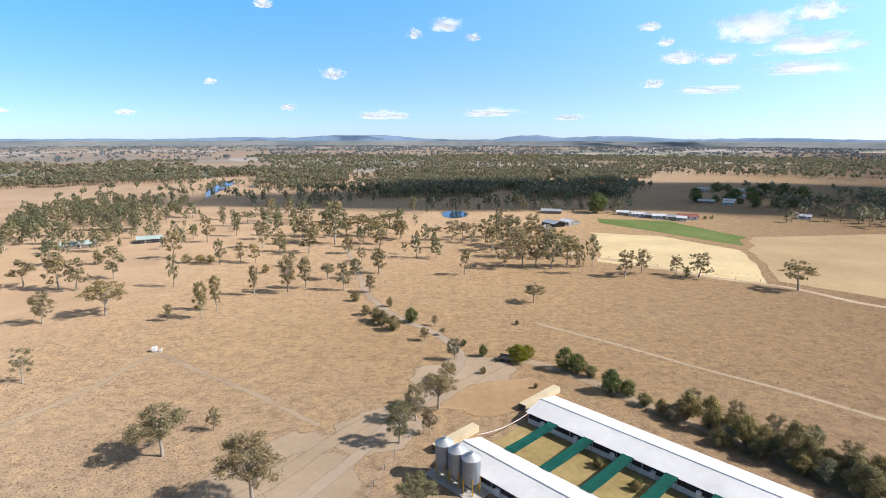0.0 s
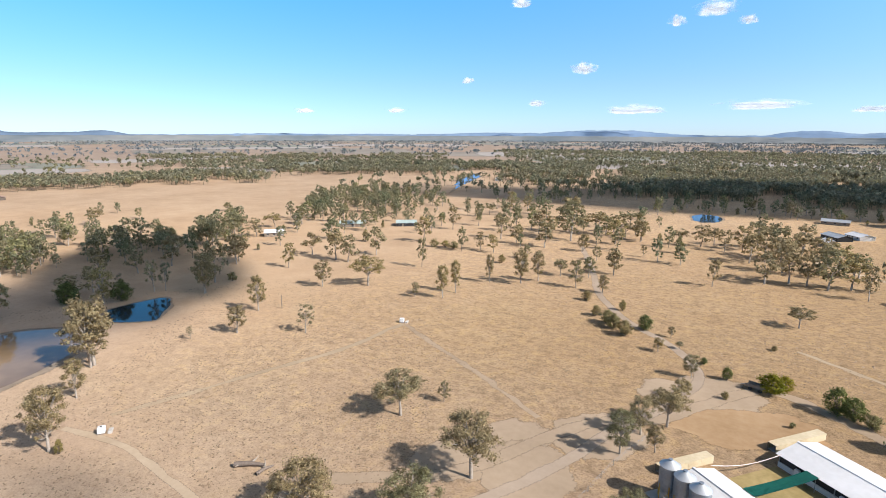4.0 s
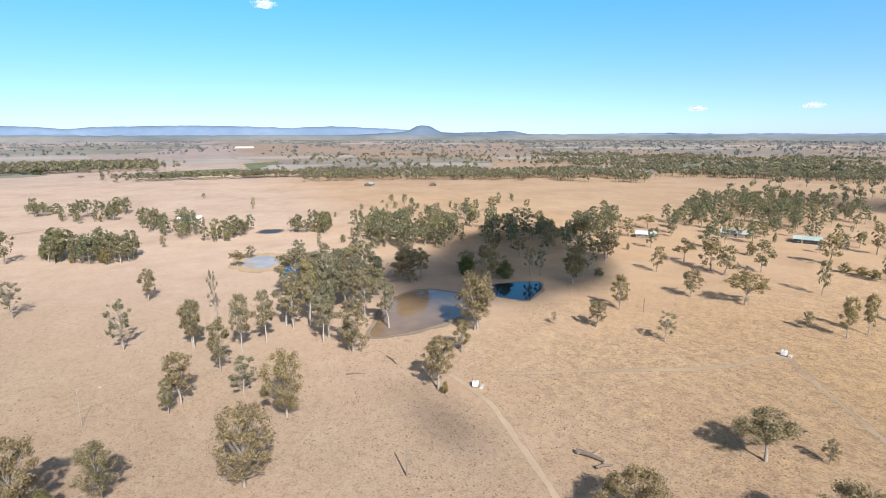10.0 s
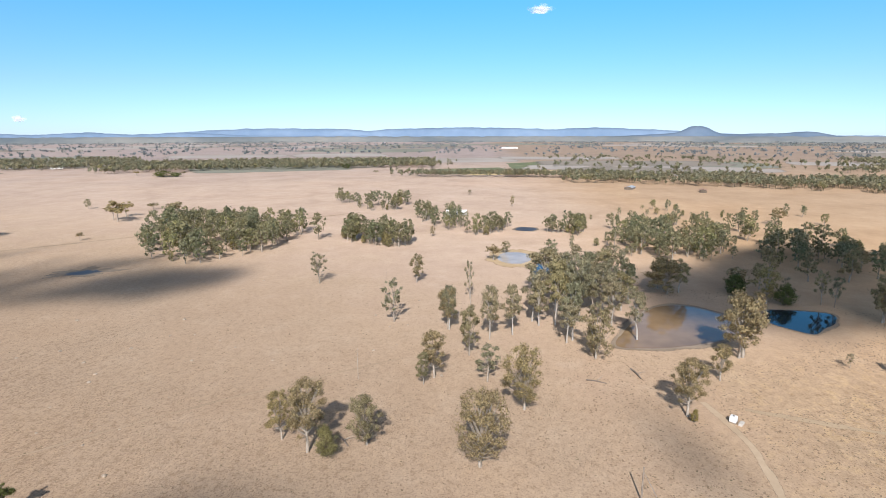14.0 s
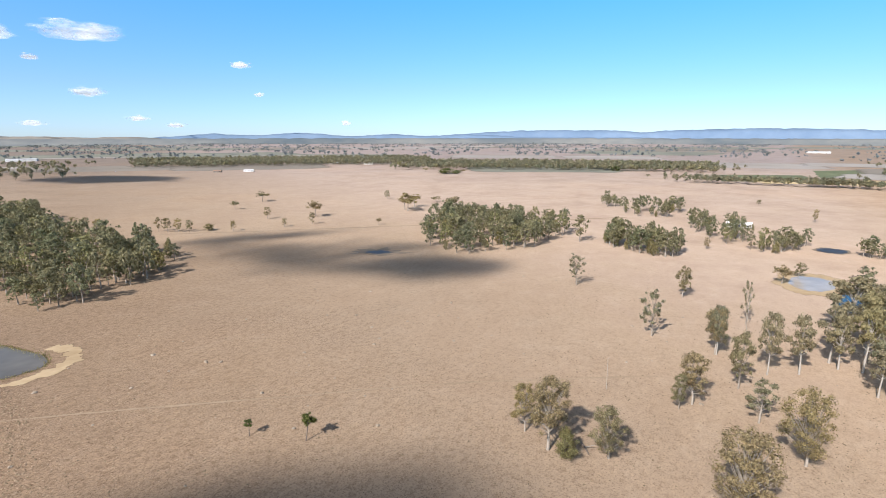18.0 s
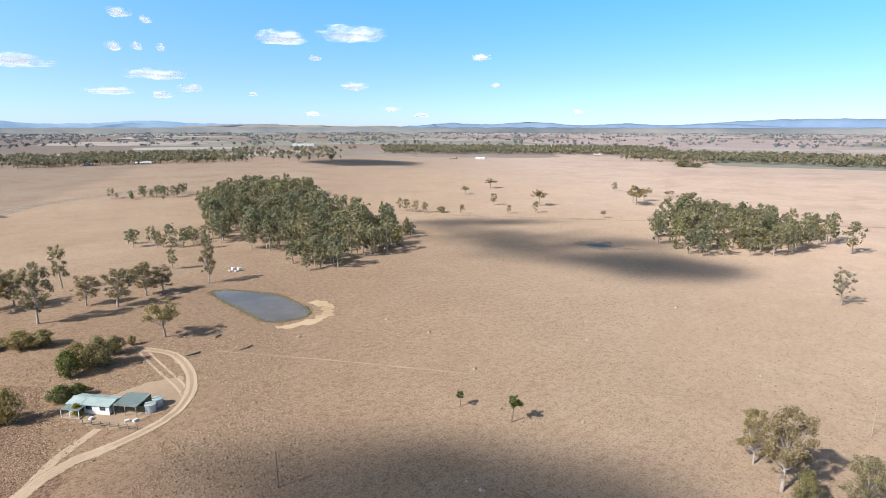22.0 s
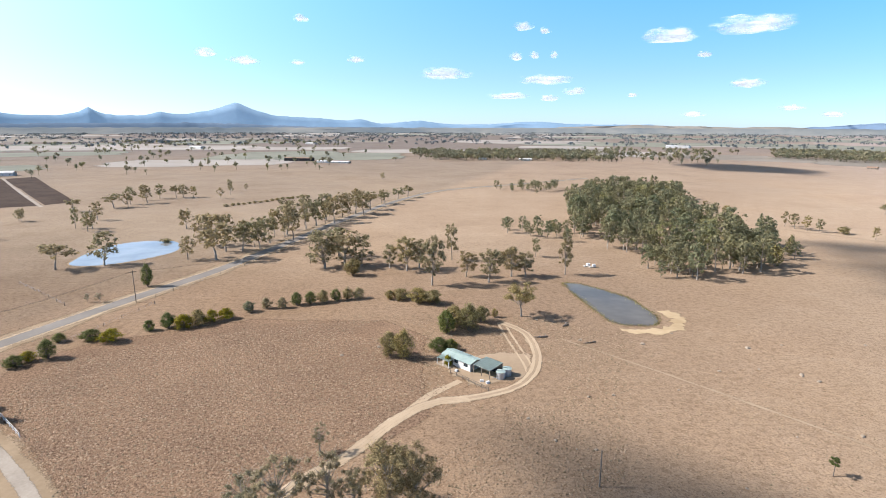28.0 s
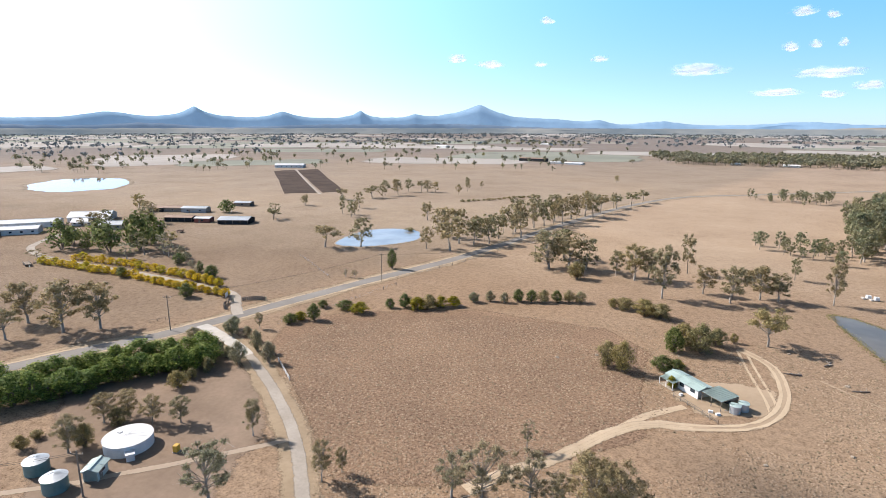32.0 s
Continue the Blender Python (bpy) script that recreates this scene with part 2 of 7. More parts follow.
def tussock_ground():
    """Rank brown grass in clumps, darker than the grazed land."""
    m, nt, p = material("rank_brown_grass")
    clump, mid, fine = noise_node(nt, 1.5, 5, rough=0.75), noise_node(nt, 0.05, 4), noise_node(nt, 4.0, 3)
    a = ramp(nt, clump.outputs[0], [(0.36, (0.130, 0.086, 0.060)), (0.47, (0.245, 0.163, 0.108)), (0.62, (0.385, 0.265, 0.18))])
    b = ramp(nt, mid.outputs[0], [(0.3, (0.82, 0.80, 0.80)), (0.7, (1.15, 1.13, 1.1))])
    c = mix(nt, a, b, 0.9, "MULTIPLY")
    d = ramp(nt, fine.outputs[0], [(0.3, (0.69, 0.69, 0.69)), (0.7, (1.02, 1.02, 1.02))])
    nt.links.new(mix(nt, c, d, 0.7, "MULTIPLY"), p.inputs["Base Color"])
    p.inputs["Roughness"].default_value, p.inputs["Specular IOR Level"].default_value = 0.95, 0.05
    bump(nt, p, clump.outputs[0], 0.9, 0.5)
    fray(nt, p)
    return m


def water_material(name, deep, rough=0.06):
    m, nt, p = material(name)
    n, w = noise_node(nt, 0.06, 3), noise_node(nt, 1.6, 3)
    nt.links.new(ramp(nt, n.outputs[0], [(0.35, deep), (0.65, tuple(v * 1.5 for v in deep))]), p.inputs["Base Color"])
    p.inputs["Roughness"].default_value, p.inputs["IOR"].default_value = rough, 1.33
    bump(nt, p, w.outputs[0], 0.05, 0.02)
    return m


def cloud_material(name, thick, lo=0.0, hi=1.1, ragged=3.0, body=-0.4):
    """White vapour that thins towards the rim of its puff."""
    m, nt, p = material(name)
    tc = nt.nodes.new("ShaderNodeTexCoord")
    sep = nt.nodes.new("ShaderNodeSeparateXYZ")
    nt.links.new(tc.outputs["Object"], sep.inputs[0])
    comb = nt.nodes.new("ShaderNodeCombineXYZ")
    nt.links.new(sep.outputs[0], comb.inputs[0])
    nt.links.new(sep.outputs[2], comb.inputs[2])
    ln = nt.nodes.new("ShaderNodeVectorMath")
    ln.operation = "LENGTH"
    nt.links.new(comb.outputs[0], ln.inputs[0])
    info = nt.nodes.new("ShaderNodeObjectInfo")
    add = nt.nodes.new("ShaderNodeVectorMath")
    add.operation = "MULTIPLY_ADD"
    add.inputs[1].default_value = (1.0, 0.15, 0.7)
    nt.links.new(tc.outputs["Object"], add.inputs[0])
    nt.links.new(info.outputs["Location"], add.inputs[2])
    n = nt.nodes.new("ShaderNodeTexNoise")
    n.inputs["Scale"].default_value, n.inputs["Detail"].default_value = 2.3, 6
    nt.links.new(add.outputs[0], n.inputs["Vector"])
    s = nt.nodes.new("ShaderNodeMath")
    s.operation = "MULTIPLY_ADD"
    s.inputs[1].default_value = ragged
    nt.links.new(n.outputs[0], s.inputs[0])
    neg = nt.nodes.new("ShaderNodeMath")
    neg.operation = "MULTIPLY_ADD"
    neg.inputs[1].default_value, neg.inputs[2].default_value = -1.35, body
    nt.links.new(ln.outputs["Value"], neg.inputs[0])
    nt.links.new(neg.outputs[0], s.inputs[2])
    mr = nt.nodes.new("ShaderNodeMapRange")
    mr.interpolation_type = "SMOOTHSTEP"
    mr.inputs[1].default_value, mr.inputs[2].default_value, mr.inputs[4].default_value = lo, hi, thick
    nt.links.new(s.outputs[0], mr.inputs[0])
    d, t, c = (nt.nodes.new("ShaderNodeBsdf" + k) for k in ("Diffuse", "Translucent", "Transparent"))
    d.inputs[0].default_value = t.inputs[0].default_value = (0.75, 0.75, 0.77, 1)
    m1, m2 = nt.nodes.new("ShaderNodeMixShader"), nt.nodes.new("ShaderNodeMixShader")
    m1.inputs[0].default_value = 0.5
    nt.links.new(d.outputs[0], m1.inputs[1]), nt.links.new(t.outputs[0], m1.inputs[2])
    # added glow stands in for sunlight scattered inside the cloud
    e, sm = nt.nodes.new("ShaderNodeEmission"), nt.nodes.new("ShaderNodeAddShader")
    e.inputs[0].default_value, e.inputs[1].default_value = (0.9, 0.95, 1.0, 1), 0.26
    nt.links.new(m1.outputs[0], sm.inputs[0]), nt.links.new(e.outputs[0], sm.inputs[1])
    nt.links.new(mr.outputs[0], m2.inputs[0])
    nt.links.new(c.outputs[0], m2.inputs[1]), nt.links.new(sm.outputs[0], m2.inputs[2])
    nt.links.new(m2.outputs[0], nt.nodes["Material Output"].inputs["Surface"])
    return m


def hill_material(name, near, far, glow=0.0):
    """Distant land; haze is put into its colour, with a faint added glow on some ranges."""
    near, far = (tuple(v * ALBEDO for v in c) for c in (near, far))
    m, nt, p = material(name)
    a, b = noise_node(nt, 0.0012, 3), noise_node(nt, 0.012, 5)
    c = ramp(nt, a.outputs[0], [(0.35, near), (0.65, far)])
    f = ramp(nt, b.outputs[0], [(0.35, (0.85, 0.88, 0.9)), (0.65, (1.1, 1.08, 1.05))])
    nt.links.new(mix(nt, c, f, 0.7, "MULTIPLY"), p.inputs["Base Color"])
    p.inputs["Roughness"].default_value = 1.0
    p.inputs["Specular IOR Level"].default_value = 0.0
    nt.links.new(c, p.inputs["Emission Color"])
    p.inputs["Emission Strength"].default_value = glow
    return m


M = {
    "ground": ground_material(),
    "gum": foliage("gum_leaves", (0.180, 0.150, 0.088), (0.335, 0.282, 0.162), (0.505, 0.430, 0.255), 0.45),
    "grove": foliage("grove_leaves", (0.140, 0.141, 0.088), (0.268, 0.264, 0.155), (0.42, 0.40, 0.245), 0.45, 1.0, True),
    "pale": foliage("pale_gum_leaves", (0.19, 0.172, 0.112), (0.335, 0.302, 0.195), (0.50, 0.455, 0.305), 0.45),
    "dark": foliage("dense_leaves", (0.075, 0.098, 0.036), (0.160, 0.190, 0.068), (0.28, 0.305, 0.115), 0.5),
    "hedge": foliage("hedge_leaves", (0.070, 0.112, 0.026), (0.190, 0.262, 0.062), (0.42, 0.48, 0.14), 0.5),
    "shrub": foliage("shrub_leaves", (0.160, 0.136, 0.066), (0.300, 0.252, 0.118), (0.46, 0.39, 0.195), 0.42),
    "grove_bush": foliage("grove_bush_leaves", (0.130, 0.122, 0.062), (0.265, 0.240, 0.118), (0.43, 0.385, 0.195), 0.42, 1.0, True),
    "lime": foliage("lime_leaves", (0.122, 0.122, 0.012), (0.274, 0.252, 0.022), (0.446, 0.374, 0.042)),
    "gold": foliage("golden_leaves", (0.32, 0.24, 0.02), (0.64, 0.49, 0.040), (0.86, 0.68, 0.085), 0.6),
    "woods": foliage("far_wood_leaves", (0.150, 0.148, 0.098), (0.265, 0.250, 0.168), (0.40, 0.375, 0.255), 0.4, 1.0, True),
    # leaf colour greyed and blued to stand in for distance haze
    "woods_far": foliage("haze_tinted_far_leaves", (0.145, 0.170, 0.195), (0.205, 0.230, 0.250), (0.265, 0.288, 0.302), 0.15, 1.0, True),
    "bark": plain("gum_bark", (0.27, 0.225, 0.18), (0.44, 0.385, 0.32), 4, 0.8),
    "bark_dark": plain("rough_bark", (0.13, 0.10, 0.08), (0.25, 0.20, 0.16), 4, 0.8),
    "bark_white": plain("white_bark", (0.36, 0.325, 0.28), (0.50, 0.46, 0.405), 3, 0.6),
    "pond_brown": water_material("muddy_water", (0.19, 0.130, 0.076)),
    "pond_blue": water_material("clear_dark_water", (0.012, 0.020, 0.028)),
    "pond_mud": plain("dark_wet_mud", (0.035, 0.032, 0.030), (0.075, 0.068, 0.062), 0.6, 0.1, 0.5, 0, 0.4, 0.05),
    # base colour lifted to stand in for the reflected pale sky
    "pond_pale": water_material("sky_pale_water", (0.20, 0.195, 0.185), 0.05),
    "pond_silt": water_material("pale_silty_water", (0.34, 0.29, 0.235), 0.2),
    "pond_grey": water_material("silty_water", (0.115, 0.095, 0.068)),
    "bank": plain("orange_clay_bank", (0.46, 0.335, 0.195), (0.58, 0.45, 0.295), 0.5, 0.08, 0.95, 0, 0.6, 0.1, soft=True),
    "mud": plain("grey_mud_margin", (0.25, 0.20, 0.15), (0.37, 0.30, 0.23), 0.6, 0.1, 0.9, 0, 0.5, 0.1, soft=True),
    "reed": plain("reedy_margin", (0.15, 0.13, 0.05), (0.30, 0.25, 0.10), 0.8, 0.15, 0.95, 0, 0.8, 0.2, soft=True),
    "asphalt": plain("weathered_asphalt", (0.225, 0.205, 0.185), (0.31, 0.285, 0.258), 2.0, 0.08, 0.9, 0, 0.3, 0.02, soft=True),
    "gravel": plain("pale_gravel", (0.325, 0.280, 0.232), (0.455, 0.40, 0.34), 1.8, 0.12, 0.95, 0, 0.5, 0.03, soft=True),
    "track": plain("sandy_track", (0.450, 0.345, 0.235), (0.560, 0.440, 0.312), 0.9, 0.07, 0.95, 0, 0.5, 0.05, soft=True),
    "trodden": plain("trodden_pale_grass", (0.405, 0.312, 0.208), (0.485, 0.380, 0.26), 0.9, 0.06, 0.95, 0, 0.4, 0.05, soft=True),
    "worn": plain("worn_bare_earth", (0.365, 0.275, 0.188), (0.455, 0.352, 0.250), 0.7, 0.05, 0.95, 0, 0.5, 0.06, soft=True),
    "faint": plain("trodden_grass", (0.365, 0.272, 0.185), (0.445, 0.342, 0.240), 0.9, 0.06, 0.95, 0, 0.4, 0.05, soft=True),
    "greytrack": plain("grey_packed_gravel", (0.375, 0.295, 0.220), (0.455, 0.362, 0.275), 1.2, 0.08, 0.95, 0, 0.4, 0.03, soft=True),
    "redearth": plain("rusty_bare_earth", (0.330, 0.205, 0.105), (0.450, 0.312, 0.185), 0.5, 0.06, 0.95, 0, 0.5, 0.06, soft=True),
    "yardgrass": plain("short_yard_grass", (0.27, 0.21, 0.085), (0.44, 0.34, 0.165), 0.8, 0.1, 0.95, 0, 0.5, 0.06, soft=True),
    "verge": plain("dry_verge_grass", (0.290, 0.215, 0.140), (0.395, 0.302, 0.205), 0.9, 0.1, 0.95, 0, 0.6, 0.1, soft=True),
    "darkearth": plain("dark_trampled_earth", (0.215, 0.155, 0.112), (0.305, 0.225, 0.165), 0.9, 0.08, 0.95, 0, 0.5, 0.05, soft=True),
    "lawn": plain("short_yard_grass", (0.27, 0.21, 0.085), (0.44, 0.34, 0.165), 0.8, 0.1, 0.95, 0, 0.5, 0.06),
    "concrete": plain("weathered_concrete", (0.47, 0.43, 0.38), (0.60, 0.56, 0.51), 2.0, 0.3, 0.9, 0, 0.3, 0.01),
    "green": plain("irrigated_crop", (0.10, 0.16, 0.045), (0.20, 0.235, 0.085), 0.25, 0.02, 0.95, 0, 0.5, 0.1, soft=True),
    "far_crop": plain("grey_green_far_crop", (0.135, 0.170, 0.095), (0.215, 0.235, 0.140), 0.08, 0.02, 0.95, 0, 0.4, 0.1, soft=True),
    "stubble": plain("golden_stubble", (0.600, 0.465, 0.255), (0.740, 0.600, 0.360), 0.3, 0.03, 0.95, 0, 0.4, 0.1, soft=True),
    "pasture": plain("pale_pasture", (0.41, 0.295, 0.165), (0.51, 0.38, 0.225), 0.3, 0.02, 0.95, 0, 0.4, 0.1, soft=True),
    # far paddock tones: base colours greyed to stand in for haze
    "bleached": plain("haze_greyed_pasture", (0.37, 0.335, 0.300), (0.45, 0.415, 0.375), 0.05, 0.006, 0.95, 0, 0, 0, soft=True),
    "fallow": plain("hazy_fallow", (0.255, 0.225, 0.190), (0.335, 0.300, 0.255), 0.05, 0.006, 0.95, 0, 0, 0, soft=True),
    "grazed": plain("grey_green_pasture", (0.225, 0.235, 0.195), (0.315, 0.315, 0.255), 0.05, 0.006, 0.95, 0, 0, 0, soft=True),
    "ploughed": plain("ploughed_soil", (0.060, 0.043, 0.034), (0.105, 0.076, 0.060), 0.4, 0.05, 0.95, 0, 0.6, 0.15, soft=True),
    "brownpasture": tussock_ground(),
    "tussock": foliage("dry_tussock", (0.24, 0.170, 0.114), (0.34, 0.246, 0.166), (0.44, 0.325, 0.222), 0.1, 0.0),
    "reed_blade": foliage("reed_blades", (0.12, 0.105, 0.045), (0.21, 0.185, 0.075), (0.32, 0.28, 0.12), 0.3, 0.0),
    "dark_tuft": foliage("dark_grass_tuft", (0.17, 0.130, 0.082), (0.25, 0.193, 0.124), (0.33, 0.258, 0.168), 0.1, 0.0),
    "white_roof": plain("white_painted_roof_sheet", (0.72, 0.71, 0.70), (0.80, 0.795, 0.79), 1.2, 0.15, 0.45, 0, 0.1, 0.01),
    "zinc_roof": plain("zinc_roof_sheet", (0.50, 0.53, 0.55), (0.66, 0.68, 0.70), 1.5, 0.2, 0.4, 0.4, 0.1, 0.01),
    "mint_roof": plain("pale_green_roof_sheet", (0.38, 0.48, 0.455), (0.48, 0.58, 0.55), 1.5, 0.2, 0.5, 0, 0.1, 0.01),
    "green_roof": plain("grey_green_roof_sheet", (0.32, 0.42, 0.39), (0.42, 0.52, 0.49), 1.5, 0.2, 0.5, 0, 0.1, 0.01),
    "rust_roof": plain("rusty_roof_sheet", (0.27, 0.16, 0.11), (0.42, 0.28, 0.20), 1.5, 0.25, 0.7, 0, 0.2, 0.01),
    "white_wall": plain("white_wall_board", (0.70, 0.69, 0.66), (0.80, 0.79, 0.77), 2.0, 0.3, 0.7, 0, 0.15, 0.01),
    "cream": plain("cream_panel", (0.56, 0.46, 0.29), (0.68, 0.58, 0.40), 1.5, 0.2, 0.8, 0, 0.15, 0.01),
    "teal": plain("teal_shade_cloth", (0.0, 0.125, 0.095), (0.005, 0.19, 0.145), 2.5, 0.2, 0.8, 0, 0.3, 0.02),
    "steel": plain("galvanised_steel", (0.27, 0.31, 0.35), (0.42, 0.46, 0.50), 2.5, 0.5, 0.4, 0.5, 0.1, 0.01),
    "yellow": plain("yellow_painted_steel", (0.58, 0.33, 0.03), (0.68, 0.42, 0.06), 3, 0.5, 0.5, 0, 0.1, 0.01),
    "tealtank": plain("blue_green_tank_steel", (0.10, 0.20, 0.20), (0.17, 0.28, 0.28), 1.5, 0.3, 0.5, 0.1, 0.15, 0.01),
    # near-black for tyres and wires, also for sheets painted as indoor shade
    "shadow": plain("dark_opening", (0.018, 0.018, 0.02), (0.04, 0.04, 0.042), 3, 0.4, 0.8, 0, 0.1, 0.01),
    "timber": plain("weathered_timber", (0.20, 0.16, 0.125), (0.34, 0.285, 0.23), 5, 0.6, 0.85, 0, 0.3, 0.01),
    "glass": plain("window_glass", (0.03, 0.04, 0.05), (0.05, 0.065, 0.08), 1, 0.2, 0.08, 0, 0, 0),
    "rock": plain("pale_field_stone", (0.30, 0.24, 0.18), (0.46, 0.39, 0.31), 2.5, 0.5, 0.9, 0, 0.6, 0.05),
    "plastic": plain("white_plastic", (0.74, 0.74, 0.73), (0.82, 0.82, 0.81), 3, 0.4, 0.5, 0, 0.05, 0.01),
    "redbrown": plain("red_brown_sheet", (0.25, 0.07, 0.05), (0.36, 0.12, 0.085), 2, 0.3, 0.7, 0, 0.1, 0.01),
    "rope": plain("pale_pipe", (0.62, 0.50, 0.46), (0.72, 0.62, 0.58), 4, 0.5, 0.6, 0, 0, 0),
    "cloud": cloud_material("cloud_vapour", 0.85, 0.0, 1.0, 2.2, 0.0),
    "thin_cloud": cloud_material("thin_cloud_vapour", 0.62),
    "wisp_cloud": cloud_material("cloud_wisp", 0.42),
    "shade_cloud": cloud_material("broad_cloud_vapour", 0.82, -0.1, 0.9, 1.6, 0.3),
    "thick_cloud": cloud_material("thick_cloud_vapour", 0.92, -0.1, 0.5, 1.4, 0.45),
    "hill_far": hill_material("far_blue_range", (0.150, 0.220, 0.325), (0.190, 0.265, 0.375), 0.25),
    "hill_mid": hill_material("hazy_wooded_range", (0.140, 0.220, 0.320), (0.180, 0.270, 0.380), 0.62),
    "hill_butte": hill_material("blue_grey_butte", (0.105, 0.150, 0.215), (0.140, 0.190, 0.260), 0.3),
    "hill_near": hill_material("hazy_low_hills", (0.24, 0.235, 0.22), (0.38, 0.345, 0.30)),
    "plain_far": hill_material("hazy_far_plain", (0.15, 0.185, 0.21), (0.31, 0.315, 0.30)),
}
DRIVE_TREES_1 = [
    ("B", -0.3, 134.1, 2.1, 2.1),
    ("B", 12.5, 126.7, 1.5, 1.4),
    ("B", -41.4, 178.9, 4, 4.4),
    ("B", -36.3, 173.1, 4.8, 5.8),
    ("B", -29.2, 164.9, 5.1, 6.4),
    ("B", -33.4, 169.7, 4.9, 5.6),
    ("B", -34.6, 189.2, 4.1, 2.9),
    ("B", -48.6, 195, 3.9, 4.3),
    ("B", 10.4, 173.3, 1.7, 1.9),
    ("B", 27, 134.2, 3.5, 3.8),
    ("B", 36.6, 119.8, 3.2, 4.3),
    ("B", 39.5, 116.8, 3.4, 3.9),
    ("B", 44.1, 114.2, 6.8, 5.6),
    ("B", 47.3, 110.2, 7.9, 6.6),
    ("B", 50.3, 107.7, 5.8, 4.7),
    ("B", 52.1, 104.1, 7.1, 6.7),
    ("B", 54.4, 102.2, 5.9, 5.4),
    ("B", 57.9, 98.7, 9.5, 6.1),
]
DRIVE_TREES_2 = [
    ("B", 60.3, 97.5, 6.4, 6.6),
    ("B", 62.9, 95.9, 5.2, 6.1),
    ("B", 65.1, 92.4, 6.8, 6.8),
    ("B", 68.3, 91.4, 7, 6.6),
    ("B", 65.1, 88.7, 6.5, 7),
    ("B", 41.9, 115, 3.4, 3.6),
    ("B", 56, 100.1, 5.4, 5.3),
    ("B", 21.2, 93.8, 2.1, 2.1),
    ("B", 26.5, 87.9, 2, 2.5),
    ("D", -0.5, 145.6, 3.6, 3.2),
    ("D", -24.6, 172.9, 5.4, 5.3),
    ("D", -6.4, 153.4, 2.1, 2.4),
    ("D", 21.2, 138.3, 6.7, 6.6),
    ("D", 24.2, 136.7, 5.5, 5.6),
    ("D", 30.2, 125.8, 6.2, 6.6),
    ("D", 33.9, 124.7, 4, 5.1),
    ("E", -61.4, 91, 10.8, 12.9),
    ("E", -56.2, 101, 5.1, 2.9),
]
DRIVE_TREES_3 = [
    ("E", -38.2, 78.7, 13.5, 14),
    ("E", -56.3, 56, 10.2, 13.3),
    ("E", -40.9, 63, 10.4, 10.9),
    ("E", -10.6, 78.7, 7.4, 7.7),
    ("E", -16.8, 99.4, 9.4, 6.6),
    ("E", -14.6, 108.6, 8.8, 6.4),
    ("E", -10.3, 114.5, 9.6, 10),
    ("E", -11, 103.3, 5.8, 3.9),
    ("E", -9.1, 129.8, 4.9, 4.4),
    ("E", -16.6, 170.1, 3.6, 2.6),
    ("E", -18.3, 156.6, 4.2, 3.8),
    ("E", -13.2, 161.5, 2.6, 2.5),
    ("E", -8.3, 142.4, 6.4, 4.5),
    ("E", -45.9, 207.3, 7.5, 5.9),
    ("E", -8.2, 133.5, 2.9, 2.4),
    ("E", 17.6, 198.8, 8.1, 9.6),
    ("Y", 9.1, 142.8, 5, 7.2),
    ("Y", 11.8, 145.9, 3.8, 4.9),
]
DRIVE_TREES_4 = [
    ("E", 46.2, 117, 6, 4.5), ("K", 41, 114, 3.6, 4.6), ("E", 52, 110, 6.8, 5), ("K", 49, 105, 4, 5), ("B", 47, 104, 3.6, 4.4), ("E", 57, 104, 7, 5.4), ("B", 53, 100.5, 4.4, 5.4), ("K", 56.5, 99, 4.8, 5.4),
    ("E", 62, 100, 7.4, 5.6), ("B", 58, 95.5, 4, 5), ("K", 61, 93, 4.8, 5.6), ("E", 66, 95, 7.2, 5.6), ("K", 64, 91, 4.8, 5), ("B", 69, 87, 4.6, 5.4), ("E", 71, 90, 7.2, 5.6), ("D", 21.4, 95, 1.8, 2.2), ("D", 27.3, 89.2, 1.6, 2),
]
DRIVE_TREES = DRIVE_TREES_1 + DRIVE_TREES_2 + DRIVE_TREES_3 + DRIVE_TREES_4
NORTH_TREES_1 = [
    ("B", 88.3, 244.2, 5.1, 4.1),
    ("D", 88, 454, 15.2, 15.3),
    ("D", 233, 553, 9.3, 13.6),
    ("D", 202, 550, 10.4, 8.5),
    ("D", 247, 531, 11.5, 7.3),
    ("D", 234, 530, 6.3, 8.4),
    ("D", 282, 535, 6.3, 10),
    ("E", 8.5, 253.4, 13.5, 10.7),
    ("E", 17.3, 260, 17.9, 12.4),
    ("E", 23.4, 258.2, 14.2, 10.9),
    ("E", 30.2, 255.3, 17, 12.2),
    ("E", 38.1, 259.5, 14.2, 11.1),
    ("E", 41.7, 245.3, 14.2, 6.6),
    ("E", 50.2, 260.6, 15.6, 8.4),
    ("E", 2.6, 292.5, 15.4, 12.3),
    ("E", 9, 309, 16.2, 12.9),
    ("E", 16, 302, 17.4, 12.7),
    ("E", 24, 310, 14.6, 13),
]
